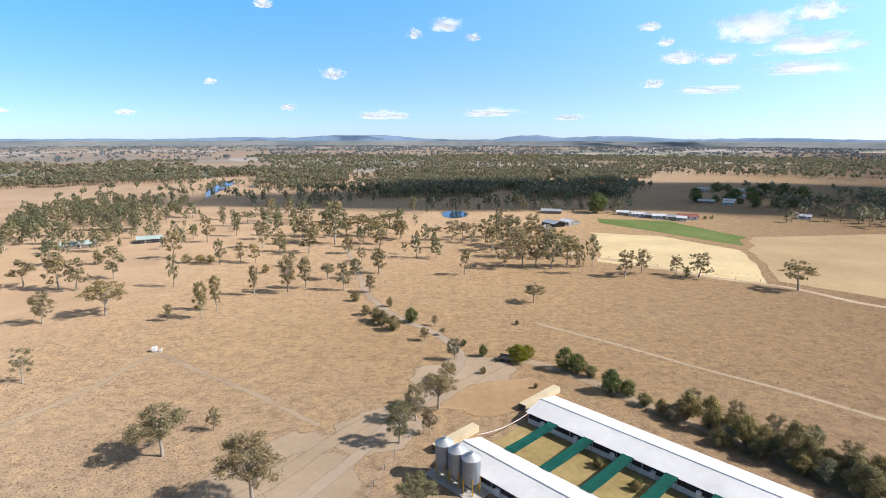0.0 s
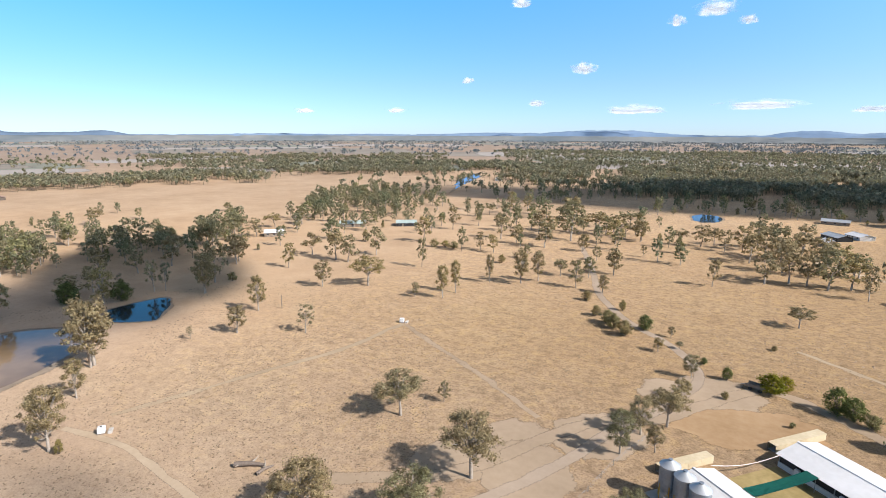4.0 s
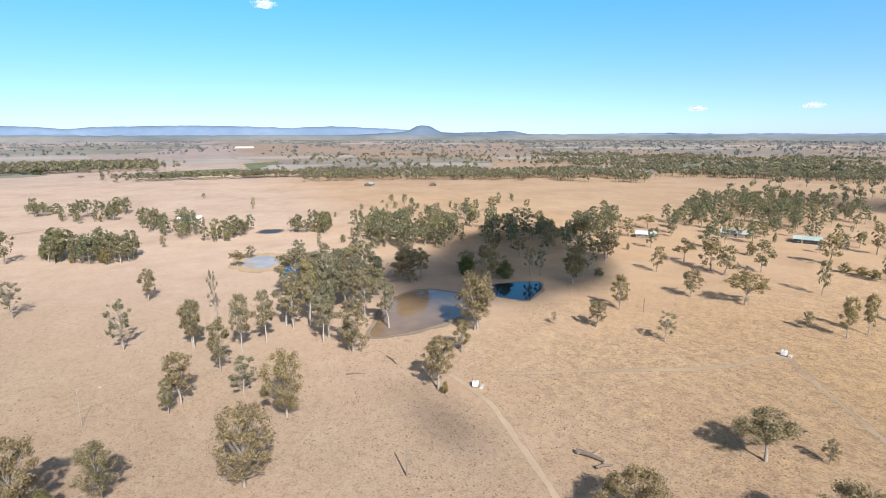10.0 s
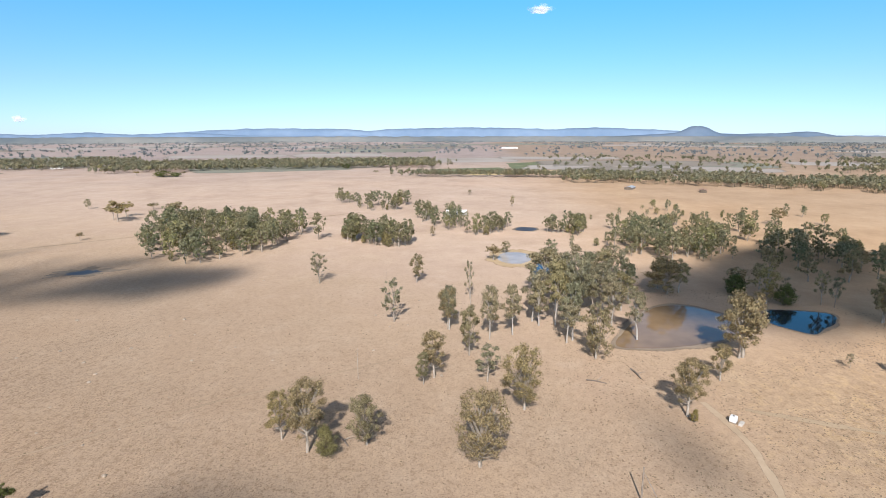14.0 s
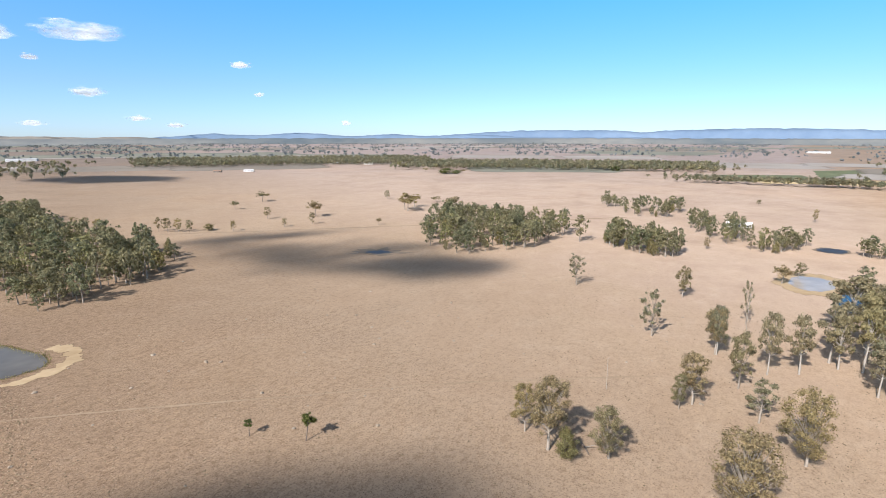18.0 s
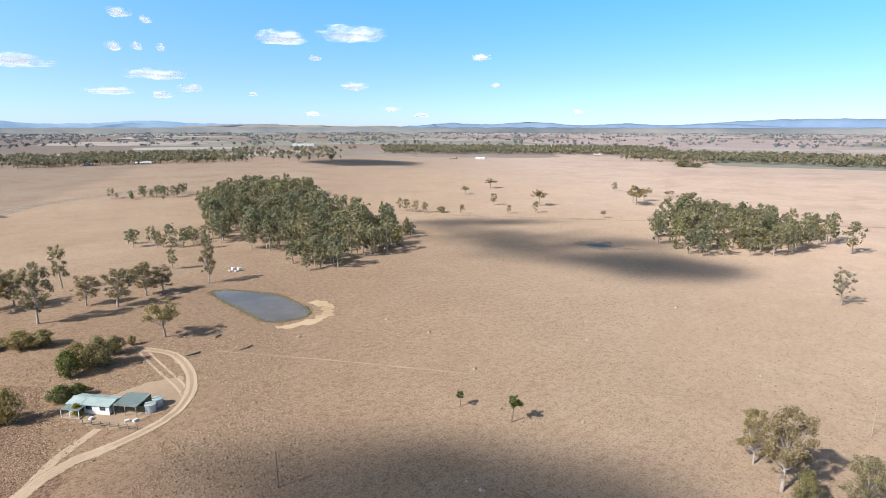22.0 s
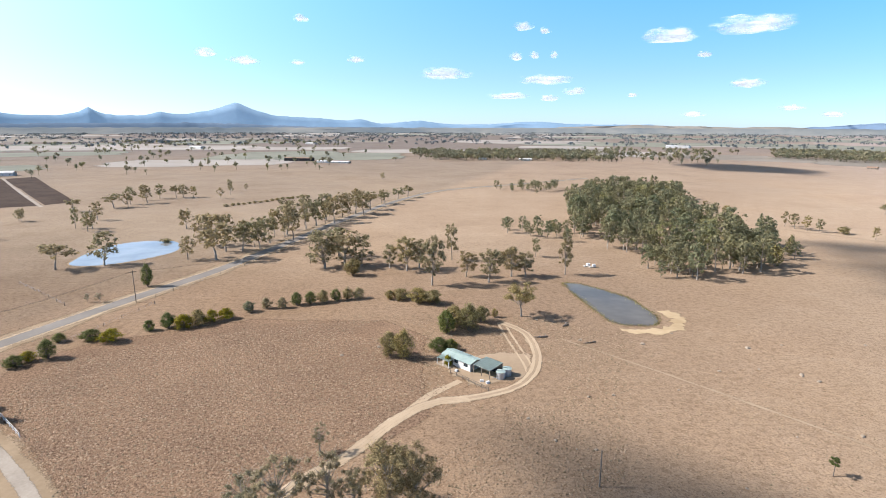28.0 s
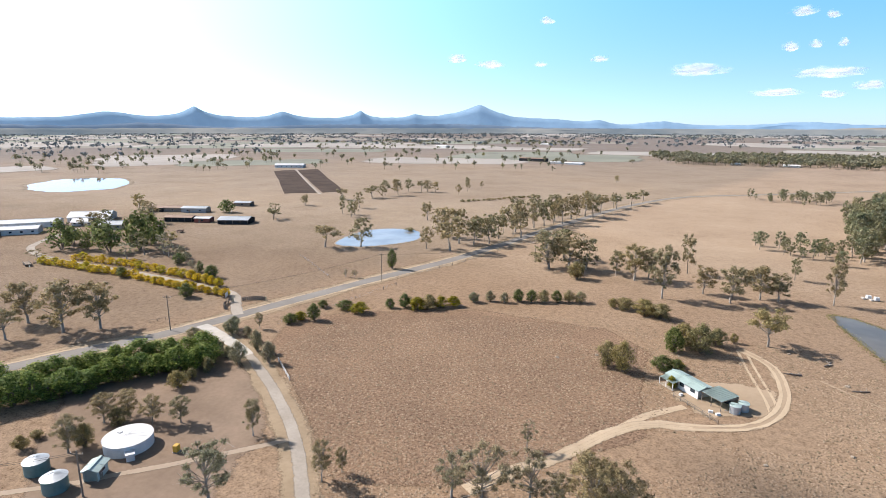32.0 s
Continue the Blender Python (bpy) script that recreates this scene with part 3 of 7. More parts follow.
NORTH_TREES_2 = [
    ("E", 31, 303, 14.2, 11.2),
    ("E", 36.8, 288.1, 13.6, 12.2),
    ("E", 15, 347, 14.5, 14.5),
    ("E", 6, 336, 14.8, 14),
    ("E", 27, 338, 14.8, 12.4),
    ("E", 15.6, 279.2, 16.2, 13.2),
    ("E", 43.2, 281.6, 11.8, 10.5),
    ("E", -1, 326, 13.7, 11.6),
    ("E", 30.5, 276.4, 14.5, 10.5),
    ("E", -9.8, 238.6, 12.1, 6.3),
    ("E", 60.9, 241.8, 12.2, 9.5),
    ("E", 69.7, 247.8, 12.2, 8.1),
    ("E", 84.6, 247, 9.5, 7.2),
    ("E", 92.8, 242.6, 11.8, 11),
    ("E", 125.4, 225.3, 13.1, 16.9),
    ("E", -48.8, 239.4, 11.8, 6.7),
    ("E", -93, 327, 23.7, 17.7),
    ("E", -74, 333, 11.7, 10.7),
]
NORTH_TREES_3 = [
    ("E", -62, 330, 12.3, 12.3),
    ("E", -52, 321, 12.7, 10.2),
    ("E", -72, 346, 11.8, 11),
    ("E", -84, 360, 11.5, 11.6),
    ("E", -31, 323, 10.3, 10.2),
    ("E", -21, 324, 12.7, 11.9),
    ("E", -15, 334, 10.6, 10.5),
    ("E", -9, 316, 11.7, 8.3),
    ("E", 2, 475, 12.2, 6.9),
    ("E", 27, 469, 13, 12.2),
    ("E", -73.1, 278.3, 9.7, 6),
    ("E", -43.5, 280.9, 6.7, 3.6),
]
NORTH_TREES_4 = [
    ("D", 199, 545, 16, 15), ("D", 215, 540, 8, 9), ("D", 240, 559, 14, 17), ("D", 252, 551, 15, 10), ("D", 237, 507, 12, 12), ("D", 258, 511, 9, 14),
    ("D", 267, 503, 9, 12), ("D", 260, 651, 12, 18), ("D", 275, 660, 10, 12), ("D", 90, 460, 17, 18), ("D", 304, 595, 16, 24), ("D", 318, 585, 14, 22), ("D", 290, 610, 15, 22),
    ("B", 158, 426, 3, 4), ("B", 164, 427, 3, 4), ("B", 170, 429, 3, 4), ("B", 130, 436, 4, 5), ("B", 147, 432, 4, 5), ("B", 112, 440, 4, 5),
]
NORTH_TREES = NORTH_TREES_1 + NORTH_TREES_2 + NORTH_TREES_3 + NORTH_TREES_4
WEST_TREES_1 = [
    ("B", -109.7, 46.7, 3.2, 2.1),
    ("B", -99.4, 234.3, 4.4, 4),
    ("B", -145.6, 250.8, 4.6, 6.1),
    ("B", -139.7, 252.3, 4.2, 6.1),
    ("B", -134.4, 251.5, 4.4, 5.4),
    ("E", -143.5, 126.6, 13.2, 7.2),
    ("E", -132.5, 108.1, 9.1, 7.1),
    ("E", -145.1, 161, 10.7, 8.1),
    ("E", -130.2, 171, 13.1, 14.9),
    ("E", -96, 171.1, 13.3, 6.3),
    ("E", -95, 179.6, 13, 5.4),
    ("E", -105.6, 167.1, 6.1, 3.8),
    ("E", -112.2, 46.1, 13.7, 9.7),
    ("E", -145.2, 71.9, 18.2, 12.4),
    ("E", -130.5, 60.7, 9.6, 6.1),
    ("E", -89.8, 199.6, 12.5, 4.7),
    ("E", -78.3, 204.7, 14.5, 9.3),
    ("E", -73.2, 211.4, 13.7, 6.7),
]
WEST_TREES_2 = [
    ("E", -67.9, 224.8, 8.1, 8.7),
    ("E", -56.8, 209.1, 12.3, 6.5),
    ("E", -56.6, 227.3, 9.5, 6.2),
    ("E", -48.2, 237, 11.8, 7.2),
    ("E", -93.9, 279, 15.8, 12.3),
    ("E", -87, 304, 24, 18.2),
    ("E", -73.1, 280.8, 9.7, 6.1),
    ("E", -127.9, 208.6, 14.3, 5.2),
    ("E", -120.5, 255, 10.1, 7.4),
    ("E", -112.3, 253.7, 9.9, 7.3),
    ("E", -127.9, 248.3, 13, 6.5),
    ("E", -179.3, 177.1, 12.2, 6.7),
    ("E", -171.3, 200.4, 15.5, 11.1),
    ("E", -163.3, 199.4, 13.8, 9.5),
    ("E", -160.7, 218.6, 14.4, 10),
    ("E", -188.4, 202.6, 11.8, 11.6),
    ("E", -158, 260, 15.8, 9.6),
    ("E", -163, 304, 15.8, 9),
]
WEST_TREES_3 = [
    ("E", -155, 325, 15.5, 6.7),
    ("E", -124, 290, 15.8, 11.6),
    ("E", -158, 386, 18.3, 6.5),
    ("E", -153, 410, 12.7, 9.1),
    ("E", -110, 315, 16.2, 12.2),
    ("E", -102, 311, 12.7, 10.2),
    ("E", -80, 331, 15.8, 17.8),
    ("E", -63, 307, 14.4, 13.1),
    ("E", -66, 366, 13.3, 19.4),
    ("E", -52, 326, 13.2, 10.3),
    ("E", -170, 375, 10.2, 12.8),
    ("E", -355, 290, 7, 6.6),
    ("E", -282, 239, 8.8, 9.6),
    ("E", -256, 194, 11.6, 11.8),
    ("E", -253, 174, 10.1, 12.9),
    ("E", -209.1, 174.8, 11.5, 10),
    ("E", -266, 253, 10.3, 13.4),
    ("E", -259, 270, 12.5, 11.7),
]
WEST_TREES_4 = [
    ("E", -251, 224, 11.2, 10.5),
    ("E", -118, 388, 10.4, 10.1),
    ("E", -111, 282, 10.6, 8.3),
    ("E", -92, 248.3, 8, 5),
    ("E", -61.7, 261.3, 7.6, 5.1),
    ("S", -114.5, 118.6, 9.5, 6.3),
    ("S", -140.1, 97.7, 4.3, 2.6),
]
WEST_TREES = WEST_TREES_1 + WEST_TREES_2 + WEST_TREES_3 + WEST_TREES_4
POND_TREES_1 = [
    ("B", -92.8, -28, 6.8, 5.9),
    ("D", -764, -446, 9.7, 32.8),
    ("D", -763, -427, 7.5, 18),
    ("D", -963, -229, 9.6, 20.4),
    ("E", -145.7, 73.1, 19.3, 13.4),
    ("E", -142.7, -1.5, 14.6, 7.2),
    ("E", -163.1, -8.4, 14.6, 7.2),
    ("E", -128.2, -10.1, 12.5, 8),
    ("E", -124.3, -12.4, 8.7, 4.3),
    ("E", -93.9, -31.9, 15.6, 9.5),
    ("E", -98, -38.4, 10.7, 6.2),
    ("E", -217.9, -24.1, 12, 6.5),
    ("E", -260.1, 8.4, 8.4, 9.6),
    ("E", -276.6, 14.8, 6.5, 5.8),
    ("E", -177.6, 131.8, 16.1, 12.9),
    ("E", -187, 143.7, 18.9, 12.5),
    ("E", -208.9, 172.9, 11.7, 11.4),
    ("E", -200.3, 42.1, 15.5, 8.8),
]
POND_TREES_2 = [
    ("E", -308, -91, 15.9, 9.4),
    ("E", -373, 200, 12.8, 13.2),
    ("E", -355, 290, 7.3, 7.6),
    ("E", -550, -7, 5.6, 4.6),
    ("E", -461, 30, 9.6, 4.8),
    ("E", -786, -500, 7.6, 11.5),
    ("E", -792, -432, 7, 9.3),
    ("E", -851, -156, 5.1, 10.7),
    ("E", -322, -26, 6.8, 4),
    ("E", -428, -261, 6.4, 10.4),
    ("E", -393, -224, 11.8, 18.8),
    ("E", -372, -257, 13.7, 14),
    ("E", -388, -258, 12.7, 13.5),
    ("L", -142.6, 32.9, 15.6, 10.6),
    ("L", -91.1, 1.2, 16, 11.2),
    ("L", -113, 11.1, 15.5, 9.9),
    ("L", -97, -21, 11.3, 8.3),
    ("L", -206.4, 72.7, 14.8, 15.2),
]
POND_TREES_3 = [
    ("L", -213.2, 101, 9.5, 12.5),
    ("L", -196.6, 104.6, 14.3, 9.5),
    ("L", -214.9, 72, 11.9, 9.6),
    ("P", -157.3, 48, 16.1, 8.1),
    ("P", -156, 28.9, 18.5, 8.7),
    ("P", -169, 25.6, 18.9, 9.3),
    ("P", -172.2, 18.5, 18.2, 9.4),
    ("P", -159.5, 11.4, 16.5, 7.9),
    ("P", -155.1, 4.4, 17.5, 6.8),
    ("P", -201.3, 25.9, 19.8, 15.2),
    ("P", -183.7, 27.7, 19.3, 12),
    ("P", -173, 33.7, 23.5, 11.5),
    ("P", -182.8, 43.6, 17.3, 12.2),
    ("P", -185.6, 50.3, 14.5, 10.3),
    ("P", -153.8, 26.8, 14, 6.9),
    ("P", -168, 43, 16.1, 8.7),
    ("P", -168.2, 20.3, 15.5, 7.4),
    ("S", -126.5, 3.2, 10.3, 7.9),
]
POND_TREES_4 = [
    ("S", -195.6, -2.1, 15, 3.8),
    ("S", -169.3, -26.3, 15, 7.5),
    ("S", -214.4, -63.8, 13.3, 8.1),
    ("S", -203.9, 115.2, 8, 3.7),
    ("T", -126.1, -28.9, 9, 1.2),
    ("S", -195.6, 123, 13, 5.5),
    ("T", -185.4, -1.7, 15.3, 1.6),
]
POND_TREES_5 = [
    ("P", -210, 73, 14, 9), ("P", -209, 78, 13, 8), ("P", -235, 58, 14, 9), ("P", -232, 63, 13, 8), ("P", -248, 45, 12, 8), ("P", -253, 35, 12, 8), ("P", -182, 40, 16, 8), ("P", -194, 48, 16, 9),
    ("P", -174, 33, 15, 7), ("P", -163, -8, 15, 6), ("P", -197, 56, 15, 9), ("P", -211, 44, 16, 10), ("P", -222, 52, 15, 10), ("P", -205, 34, 16, 9), ("P", -190, 33, 15, 8), ("P", -218, 33, 14, 9),
    ("D", -207, 98, 9, 10), ("E", -215, 111, 11, 9), ("D", -195, 110, 8, 9), ("S", -193, 126, 12, 6), ("E", -228, 137, 13, 10), ("E", -205, 170, 14, 11), ("E", -235, 125, 13, 11), ("E", -228, 153, 14, 11), ("E", -177, 131, 13, 7), ("B", -183, 149, 4, 5),
]
POND_TREES = POND_TREES_1 + POND_TREES_2 + POND_TREES_3 + POND_TREES_4 + POND_TREES_5
PADDOCK_TREES_1 = [
    ("B", -224, -308, 4.6, 8.7),
    ("C", -67.7, -86, 3.8, 2.1),
    ("C", -72.3, -74.8, 6.1, 3.5),
    ("E", -351, -402, 10.7, 15.4),
    ("E", -303, -291, 13.8, 14.8),
    ("E", -277, -269, 8.8, 4.8),
    ("E", -301, -378, 8.2, 9),
    ("E", -278, -314, 9.4, 7),
    ("E", -205, -332, 9.5, 5.7),
    ("E", -206, -324, 9.7, 6.4),
    ("E", -210, -319, 9, 6.4),
    ("E", -214, -314, 8.2, 5.5),
    ("E", -230, -292, 7.5, 4.6),
    ("E", -297, -227, 5.5, 5.4),
    ("E", -187, -398, 7.2, 6.4),
    ("E", -186, -382, 7.8, 6.2),
    ("E", -188, -372, 7.7, 6.9),
    ("E", -259, -277, 6.2, 4.7),
]
PADDOCK_TREES_2 = [
    ("E", -366, -250, 15.6, 19.3),
    ("E", -428, -316, 8.8, 6.6),
    ("E", -185, -359, 6.1, 4.2),
]
PADDOCK_TREES = PADDOCK_TREES_1 + PADDOCK_TREES_2
HOUSE_TREES_1 = [
    ("B", 38.6, -215.9, 7.8, 8.2),
    ("Y", 70.1, -163.9, 3.7, 6.2),
    ("K", 65.4, -171, 3.8, 4.9),
    ("K", 60.6, -174.5, 3.9, 4.4),
    ("K", 55.5, -175.1, 4, 4),
    ("B", 43.2, -181.4, 4.5, 4.8),
    ("D", 39.1, -183.3, 4.5, 4.9),
    ("B", 35.3, -184.7, 4.5, 4.9),
    ("K", 31.6, -186, 4.2, 4.9),
    ("B", 16.5, -185, 4.1, 8),
    ("B", 10.3, -181.9, 5.5, 9.1),
    ("B", 5.4, -180.1, 5.3, 7.8),
    ("B", 20.4, -184.9, 3.7, 4),
    ("B", -2.2, -158.5, 6.9, 8.4),
    ("B", -6.4, -155.3, 8.9, 8.6),
    ("B", -10.2, -162.6, 5.5, 7.1),
    ("B", -14.9, -166.8, 3.2, 2.7),
    ("B", 15.4, -136.4, 7.2, 6.2),
]
HOUSE_TREES_2 = [
    ("B", 11.5, -134.6, 8.7, 6.1),
    ("D", 113.8, -199.3, 9.2, 4.9),
    ("D", 109.6, -128, 3.3, 5.5),
    ("Y", 108.6, -131.4, 3, 4.6),
    ("D", 104.7, -133.3, 5.7, 5.5),
    ("D", 109.7, -144.7, 2.8, 4.3),
    ("D", 101.8, -146.1, 3.3, 6.8),
    ("Y", 95.4, -145, 4.1, 7.5),
    ("D", 88.9, -153.8, 3.5, 4.2),
    ("D", 84.5, -156.2, 5, 5.4),
    ("Y", 79.9, -156.3, 4.4, 7.2),
    ("B", 76.7, -158.8, 4.9, 7.3),
    ("Y", 73.4, -161.3, 4, 5.8),
    ("D", 51.5, -178.2, 4.8, 4.8),
    ("D", 47, -179.5, 4.6, 5.2),
    ("D", 0.4, -152.9, 7.9, 6.8),
    ("D", 2.6, -139.6, 4.1, 6.2),
    ("D", -0.7, -140.4, 3.4, 4.7),
]
HOUSE_TREES_3 = [
    ("E", 105.2, -241.6, 21.9, 16.7),
    ("E", 107.6, -258.7, 17.9, 14.7),
    ("E", 99.4, -258.9, 15.2, 13.1),
    ("E", 93.3, -265.2, 15.6, 11.8),
    ("E", 118, -241.3, 11.7, 8.5),
    ("E", 92.5, -278.6, 14.8, 10.8),
    ("E", 90, -301, 20.6, 14.8),
    ("E", 84, -319, 20.1, 13.8),
    ("E", 82.2, -286, 19.7, 12.5),
    ("E", 80, -328, 16.5, 12.3),
    ("E", 78, -348, 18.2, 13),
    ("E", 70, -360, 17.6, 13.4),
    ("E", 64, -376, 18, 13.9),
    ("E", 56, -392, 15.1, 14.4),
    ("E", 49, -421, 11.8, 13.2),
    ("E", 41, -444, 11.5, 13.9),
    ("E", 34, -462, 11.9, 12),
    ("E", 122.6, -271.2, 16.4, 12.5),
]
HOUSE_TREES_4 = [
    ("E", 71, -338, 17.7, 11.5),
    ("E", 58, -372, 16.3, 11.7),
    ("E", 149.5, -230.5, 15.3, 13),
    ("E", 165.5, -222.6, 12.7, 16.9),
    ("E", 154, -317, 12.4, 11),
    ("E", 24.9, -227.9, 11.1, 7.3),
    ("E", 17.3, -223.3, 15, 11.9),
    ("E", 6, -202.6, 19.2, 10.9),
    ("E", -1.8, -243.5, 17, 7.7),
    ("E", -7.4, -214.9, 10.6, 9.2),
    ("E", -15.9, -206.9, 13.6, 12.2),
    ("E", -25.7, -215.3, 12.9, 11.6),
    ("E", -31.4, -215.4, 10.6, 9.3),
    ("E", -25.3, -233.6, 6.4, 11),
    ("E", -23.5, -168, 12.2, 11.8),
    ("E", -48, -218.2, 15.8, 7.1),
    ("E", -40.9, -249.8, 9.4, 5.3),
    ("E", 12.3, -228.1, 12.4, 9.7),
]
HOUSE_TREES_5 = [
    ("E", 8.9, -74.2, 13.2, 10.8),
    ("E", 4.5, -74.9, 12.3, 8.9),
    ("E", 263, -380, 10.7, 12),
    ("E", 246, -399, 11.6, 17),
    ("E", 243, -416, 13.8, 10),
    ("E", 234, -423, 15.3, 12),
    ("E", 238, -450, 12.5, 9.5),
    ("E", 228, -457, 11.8, 11.6),
    ("E", 222, -457, 11.8, 10.5),
    ("E", 214, -458, 10.4, 7.3),
    ("E", 190, -477, 13.3, 5.3),
    ("E", 188, -451, 9.3, 7.1),
    ("E", 187, -507, 7.3, 4.5),
    ("E", 219, -316, 13.3, 5.6),
    ("E", 206, -307, 12.3, 8.5),
    ("E", 271, -340, 7.8, 6.3),
    ("E", 74, -618, 8.2, 6.4),
    ("E", 209, -316, 10, 7.1),
]
HOUSE_TREES_6 = [
    ("E", 90, -945, 7.6, 11.7),
    ("L", 52.7, -227.4, 17.2, 17.3),
    ("L", 45.1, -232.4, 16.3, 17.6),
    ("L", 37.8, -232.5, 14.6, 11.5),
    ("L", 50.7, -248.1, 14.6, 16),
    ("S", 24, -92.2, 6.1, 3.5),
    ("S", 19, -76, 10.5, 8.1),
    ("S", 26.3, -73.3, 11.6, 9.1),
    ("S", 31.5, -73.3, 8.2, 7.2),
    ("S", 14.5, -76, 7.6, 6),
    ("S", 124.5, -180, 3.4, 2.3),
    ("S", 120, -180.1, 3.4, 3.2),
    ("Y", -1.2, -143.5, 2, 3.2),
    ("Y", 0, -130.3, 3.1, 2.7),
]
HOUSE_TREES_7 = [
    ("E", 99, -285, 13, 6.5), ("E", 96, -298, 15, 7), ("E", 93, -314, 14, 6.5), ("E", 88, -331, 16, 7), ("E", 84, -346, 13, 6), ("E", 79, -362, 15, 7), ("E", 73, -377, 13, 6.5), ("E", 67, -394, 14, 7), ("E", 60, -409, 12, 6), ("E", 52, -426, 12, 6.5),
    ("E", 103, -272, 14, 7), ("E", 97, -268, 12, 6), ("E", 88, -290, 13, 6), ("E", 76, -335, 14, 6.5), ("E", 66, -358, 13, 6), ("B", 147, -279, 2.2, 7), ("E", 237, -402, 12, 7), ("E", 246, -439, 11, 6), ("E", 224, -345, 12, 8), ("E", 198, -498, 12, 6),
]
HOUSE_TREES = HOUSE_TREES_1 + HOUSE_TREES_2 + HOUSE_TREES_3 + HOUSE_TREES_4 + HOUSE_TREES_5 + HOUSE_TREES_6 + HOUSE_TREES_7
FARM_TREES_1 = [
    ("E", 97, -69.3, 6.2, 5.6),
    ("E", 91.7, -71.7, 6, 5.4),
    ("E", 103.4, -68.9, 6.4, 5.8),
    ("E", 106.1, -65.2, 6.6, 6),
    ("B", 102.6, -65.8, 4.2, 5),
    ("E", 101.9, -55.2, 7.5, 6.4),
    ("B", 100.9, -57.7, 5.4, 4.8),
    ("B", 111, -52.2, 3.2, 3.5),
    ("B", 112.5, -55.8, 1.9, 2.9),
    ("B", 105.3, -82.7, 4.3, 4.8),
    ("B", 105.9, -87.2, 3.1, 3.1),
    ("B", 105.2, -91.4, 4.4, 3.4),
    ("K", 119.2, -113.3, 5.2, 5.8),
    ("K", 102.7, -99.1, 6.2, 5.7),
    ("K", 103.5, -106.7, 6.5, 4.6),
    ("K", 95.5, -102.3, 5.9, 4.4),
    ("D", 160.9, -133.8, 5.4, 6.7),
    ("D", 206.4, -141.9, 4.9, 5.3),
]
FARM_TREES_2 = [
    ("D", 172.6, -156.4, 5.6, 6.4),
    ("D", 183.7, -161, 5.3, 3.6),
    ("D", 203.7, -167.7, 5.4, 6.7),
    ("D", 245, -180, 20.7, 15.9),
    ("D", 251, -192, 16.7, 15.2),
    ("D", 253, -170, 15.6, 14.7),
    ("D", 280, -164, 14.5, 15.6),
    ("D", 292, -192, 10.9, 14.6),
    ("D", 297, -288, 9.6, 13.7),
    ("D", 345, -202, 6.1, 5),
    ("D", 259, -188, 7.1, 12.1),
    ("D", 288, -175, 10.8, 12),
    ("D", 181.2, -154.4, 2.8, 5),
    ("E", 74.5, -74, 7.9, 4.1),
    ("E", 53.5, -67.9, 7.8, 4.3),
    ("E", 51.7, -71.3, 5.2, 2.7),
    ("E", 183.6, -94.3, 13.7, 12.1),
    ("E", 165.9, -93.9, 16.7, 15.4),
]
FARM_TREES_3 = [
    ("E", 158.6, -100.4, 15.1, 12.6),
    ("E", 174.6, -83.2, 10.2, 10.4),
    ("E", 114.9, -120.3, 5.3, 2.9),
    ("E", 268, -338, 9.1, 5.4),
    ("E", 336, -210, 5.2, 4.9),
    ("S", 66.1, -55.1, 12.1, 10.2),
    ("S", 249, -281, 10.8, 10.9),
    ("S", 226.1, -178, 10.9, 9.1),
    ("S", 266, -145, 5.7, 7.6),
]
FARM_TREES_4 = [
    ("K", 112, -102, 3.6, 4), ("K", 108, -100.6, 3.2, 3.8), ("K", 125, -105, 4.4, 5), ("K", 119, -103, 4.2, 5), ("K", 121.5, -117, 4.4, 4.2), ("K", 114, -114.2, 3.2, 4), ("K", 108.5, -112, 3.4, 4), ("K", 99, -106.6, 3.4, 3.6),
    ("K", 205, -172, 5, 6), ("K", 212, -176, 6, 7), ("E", 235, -190, 9, 8), ("E", 300, -227, 12, 11), ("D", 268, -169, 10, 10), ("E", 246, -277, 9, 9),
    ("S", 262, -205, 11, 10), ("E", 308, -235, 14, 12), ("S", 246, -180, 10, 9), ("S", 233, -164, 8, 8), ("S", 218, -174, 7, 7), ("K", 202, -166, 3.5, 4.5), ("K", 193, -165, 3.5, 4.5), ("K", 184, -160, 3.2, 4), ("K", 176, -159, 3.4, 4.4), ("E", 308, -201, 12, 11), ("S", 233, -173, 9, 8), ("E", 356, -265, 13, 12), ("E", 320, -215, 11, 10),
]
FARM_TREES = FARM_TREES_1 + FARM_TREES_2 + FARM_TREES_3 + FARM_TREES_4
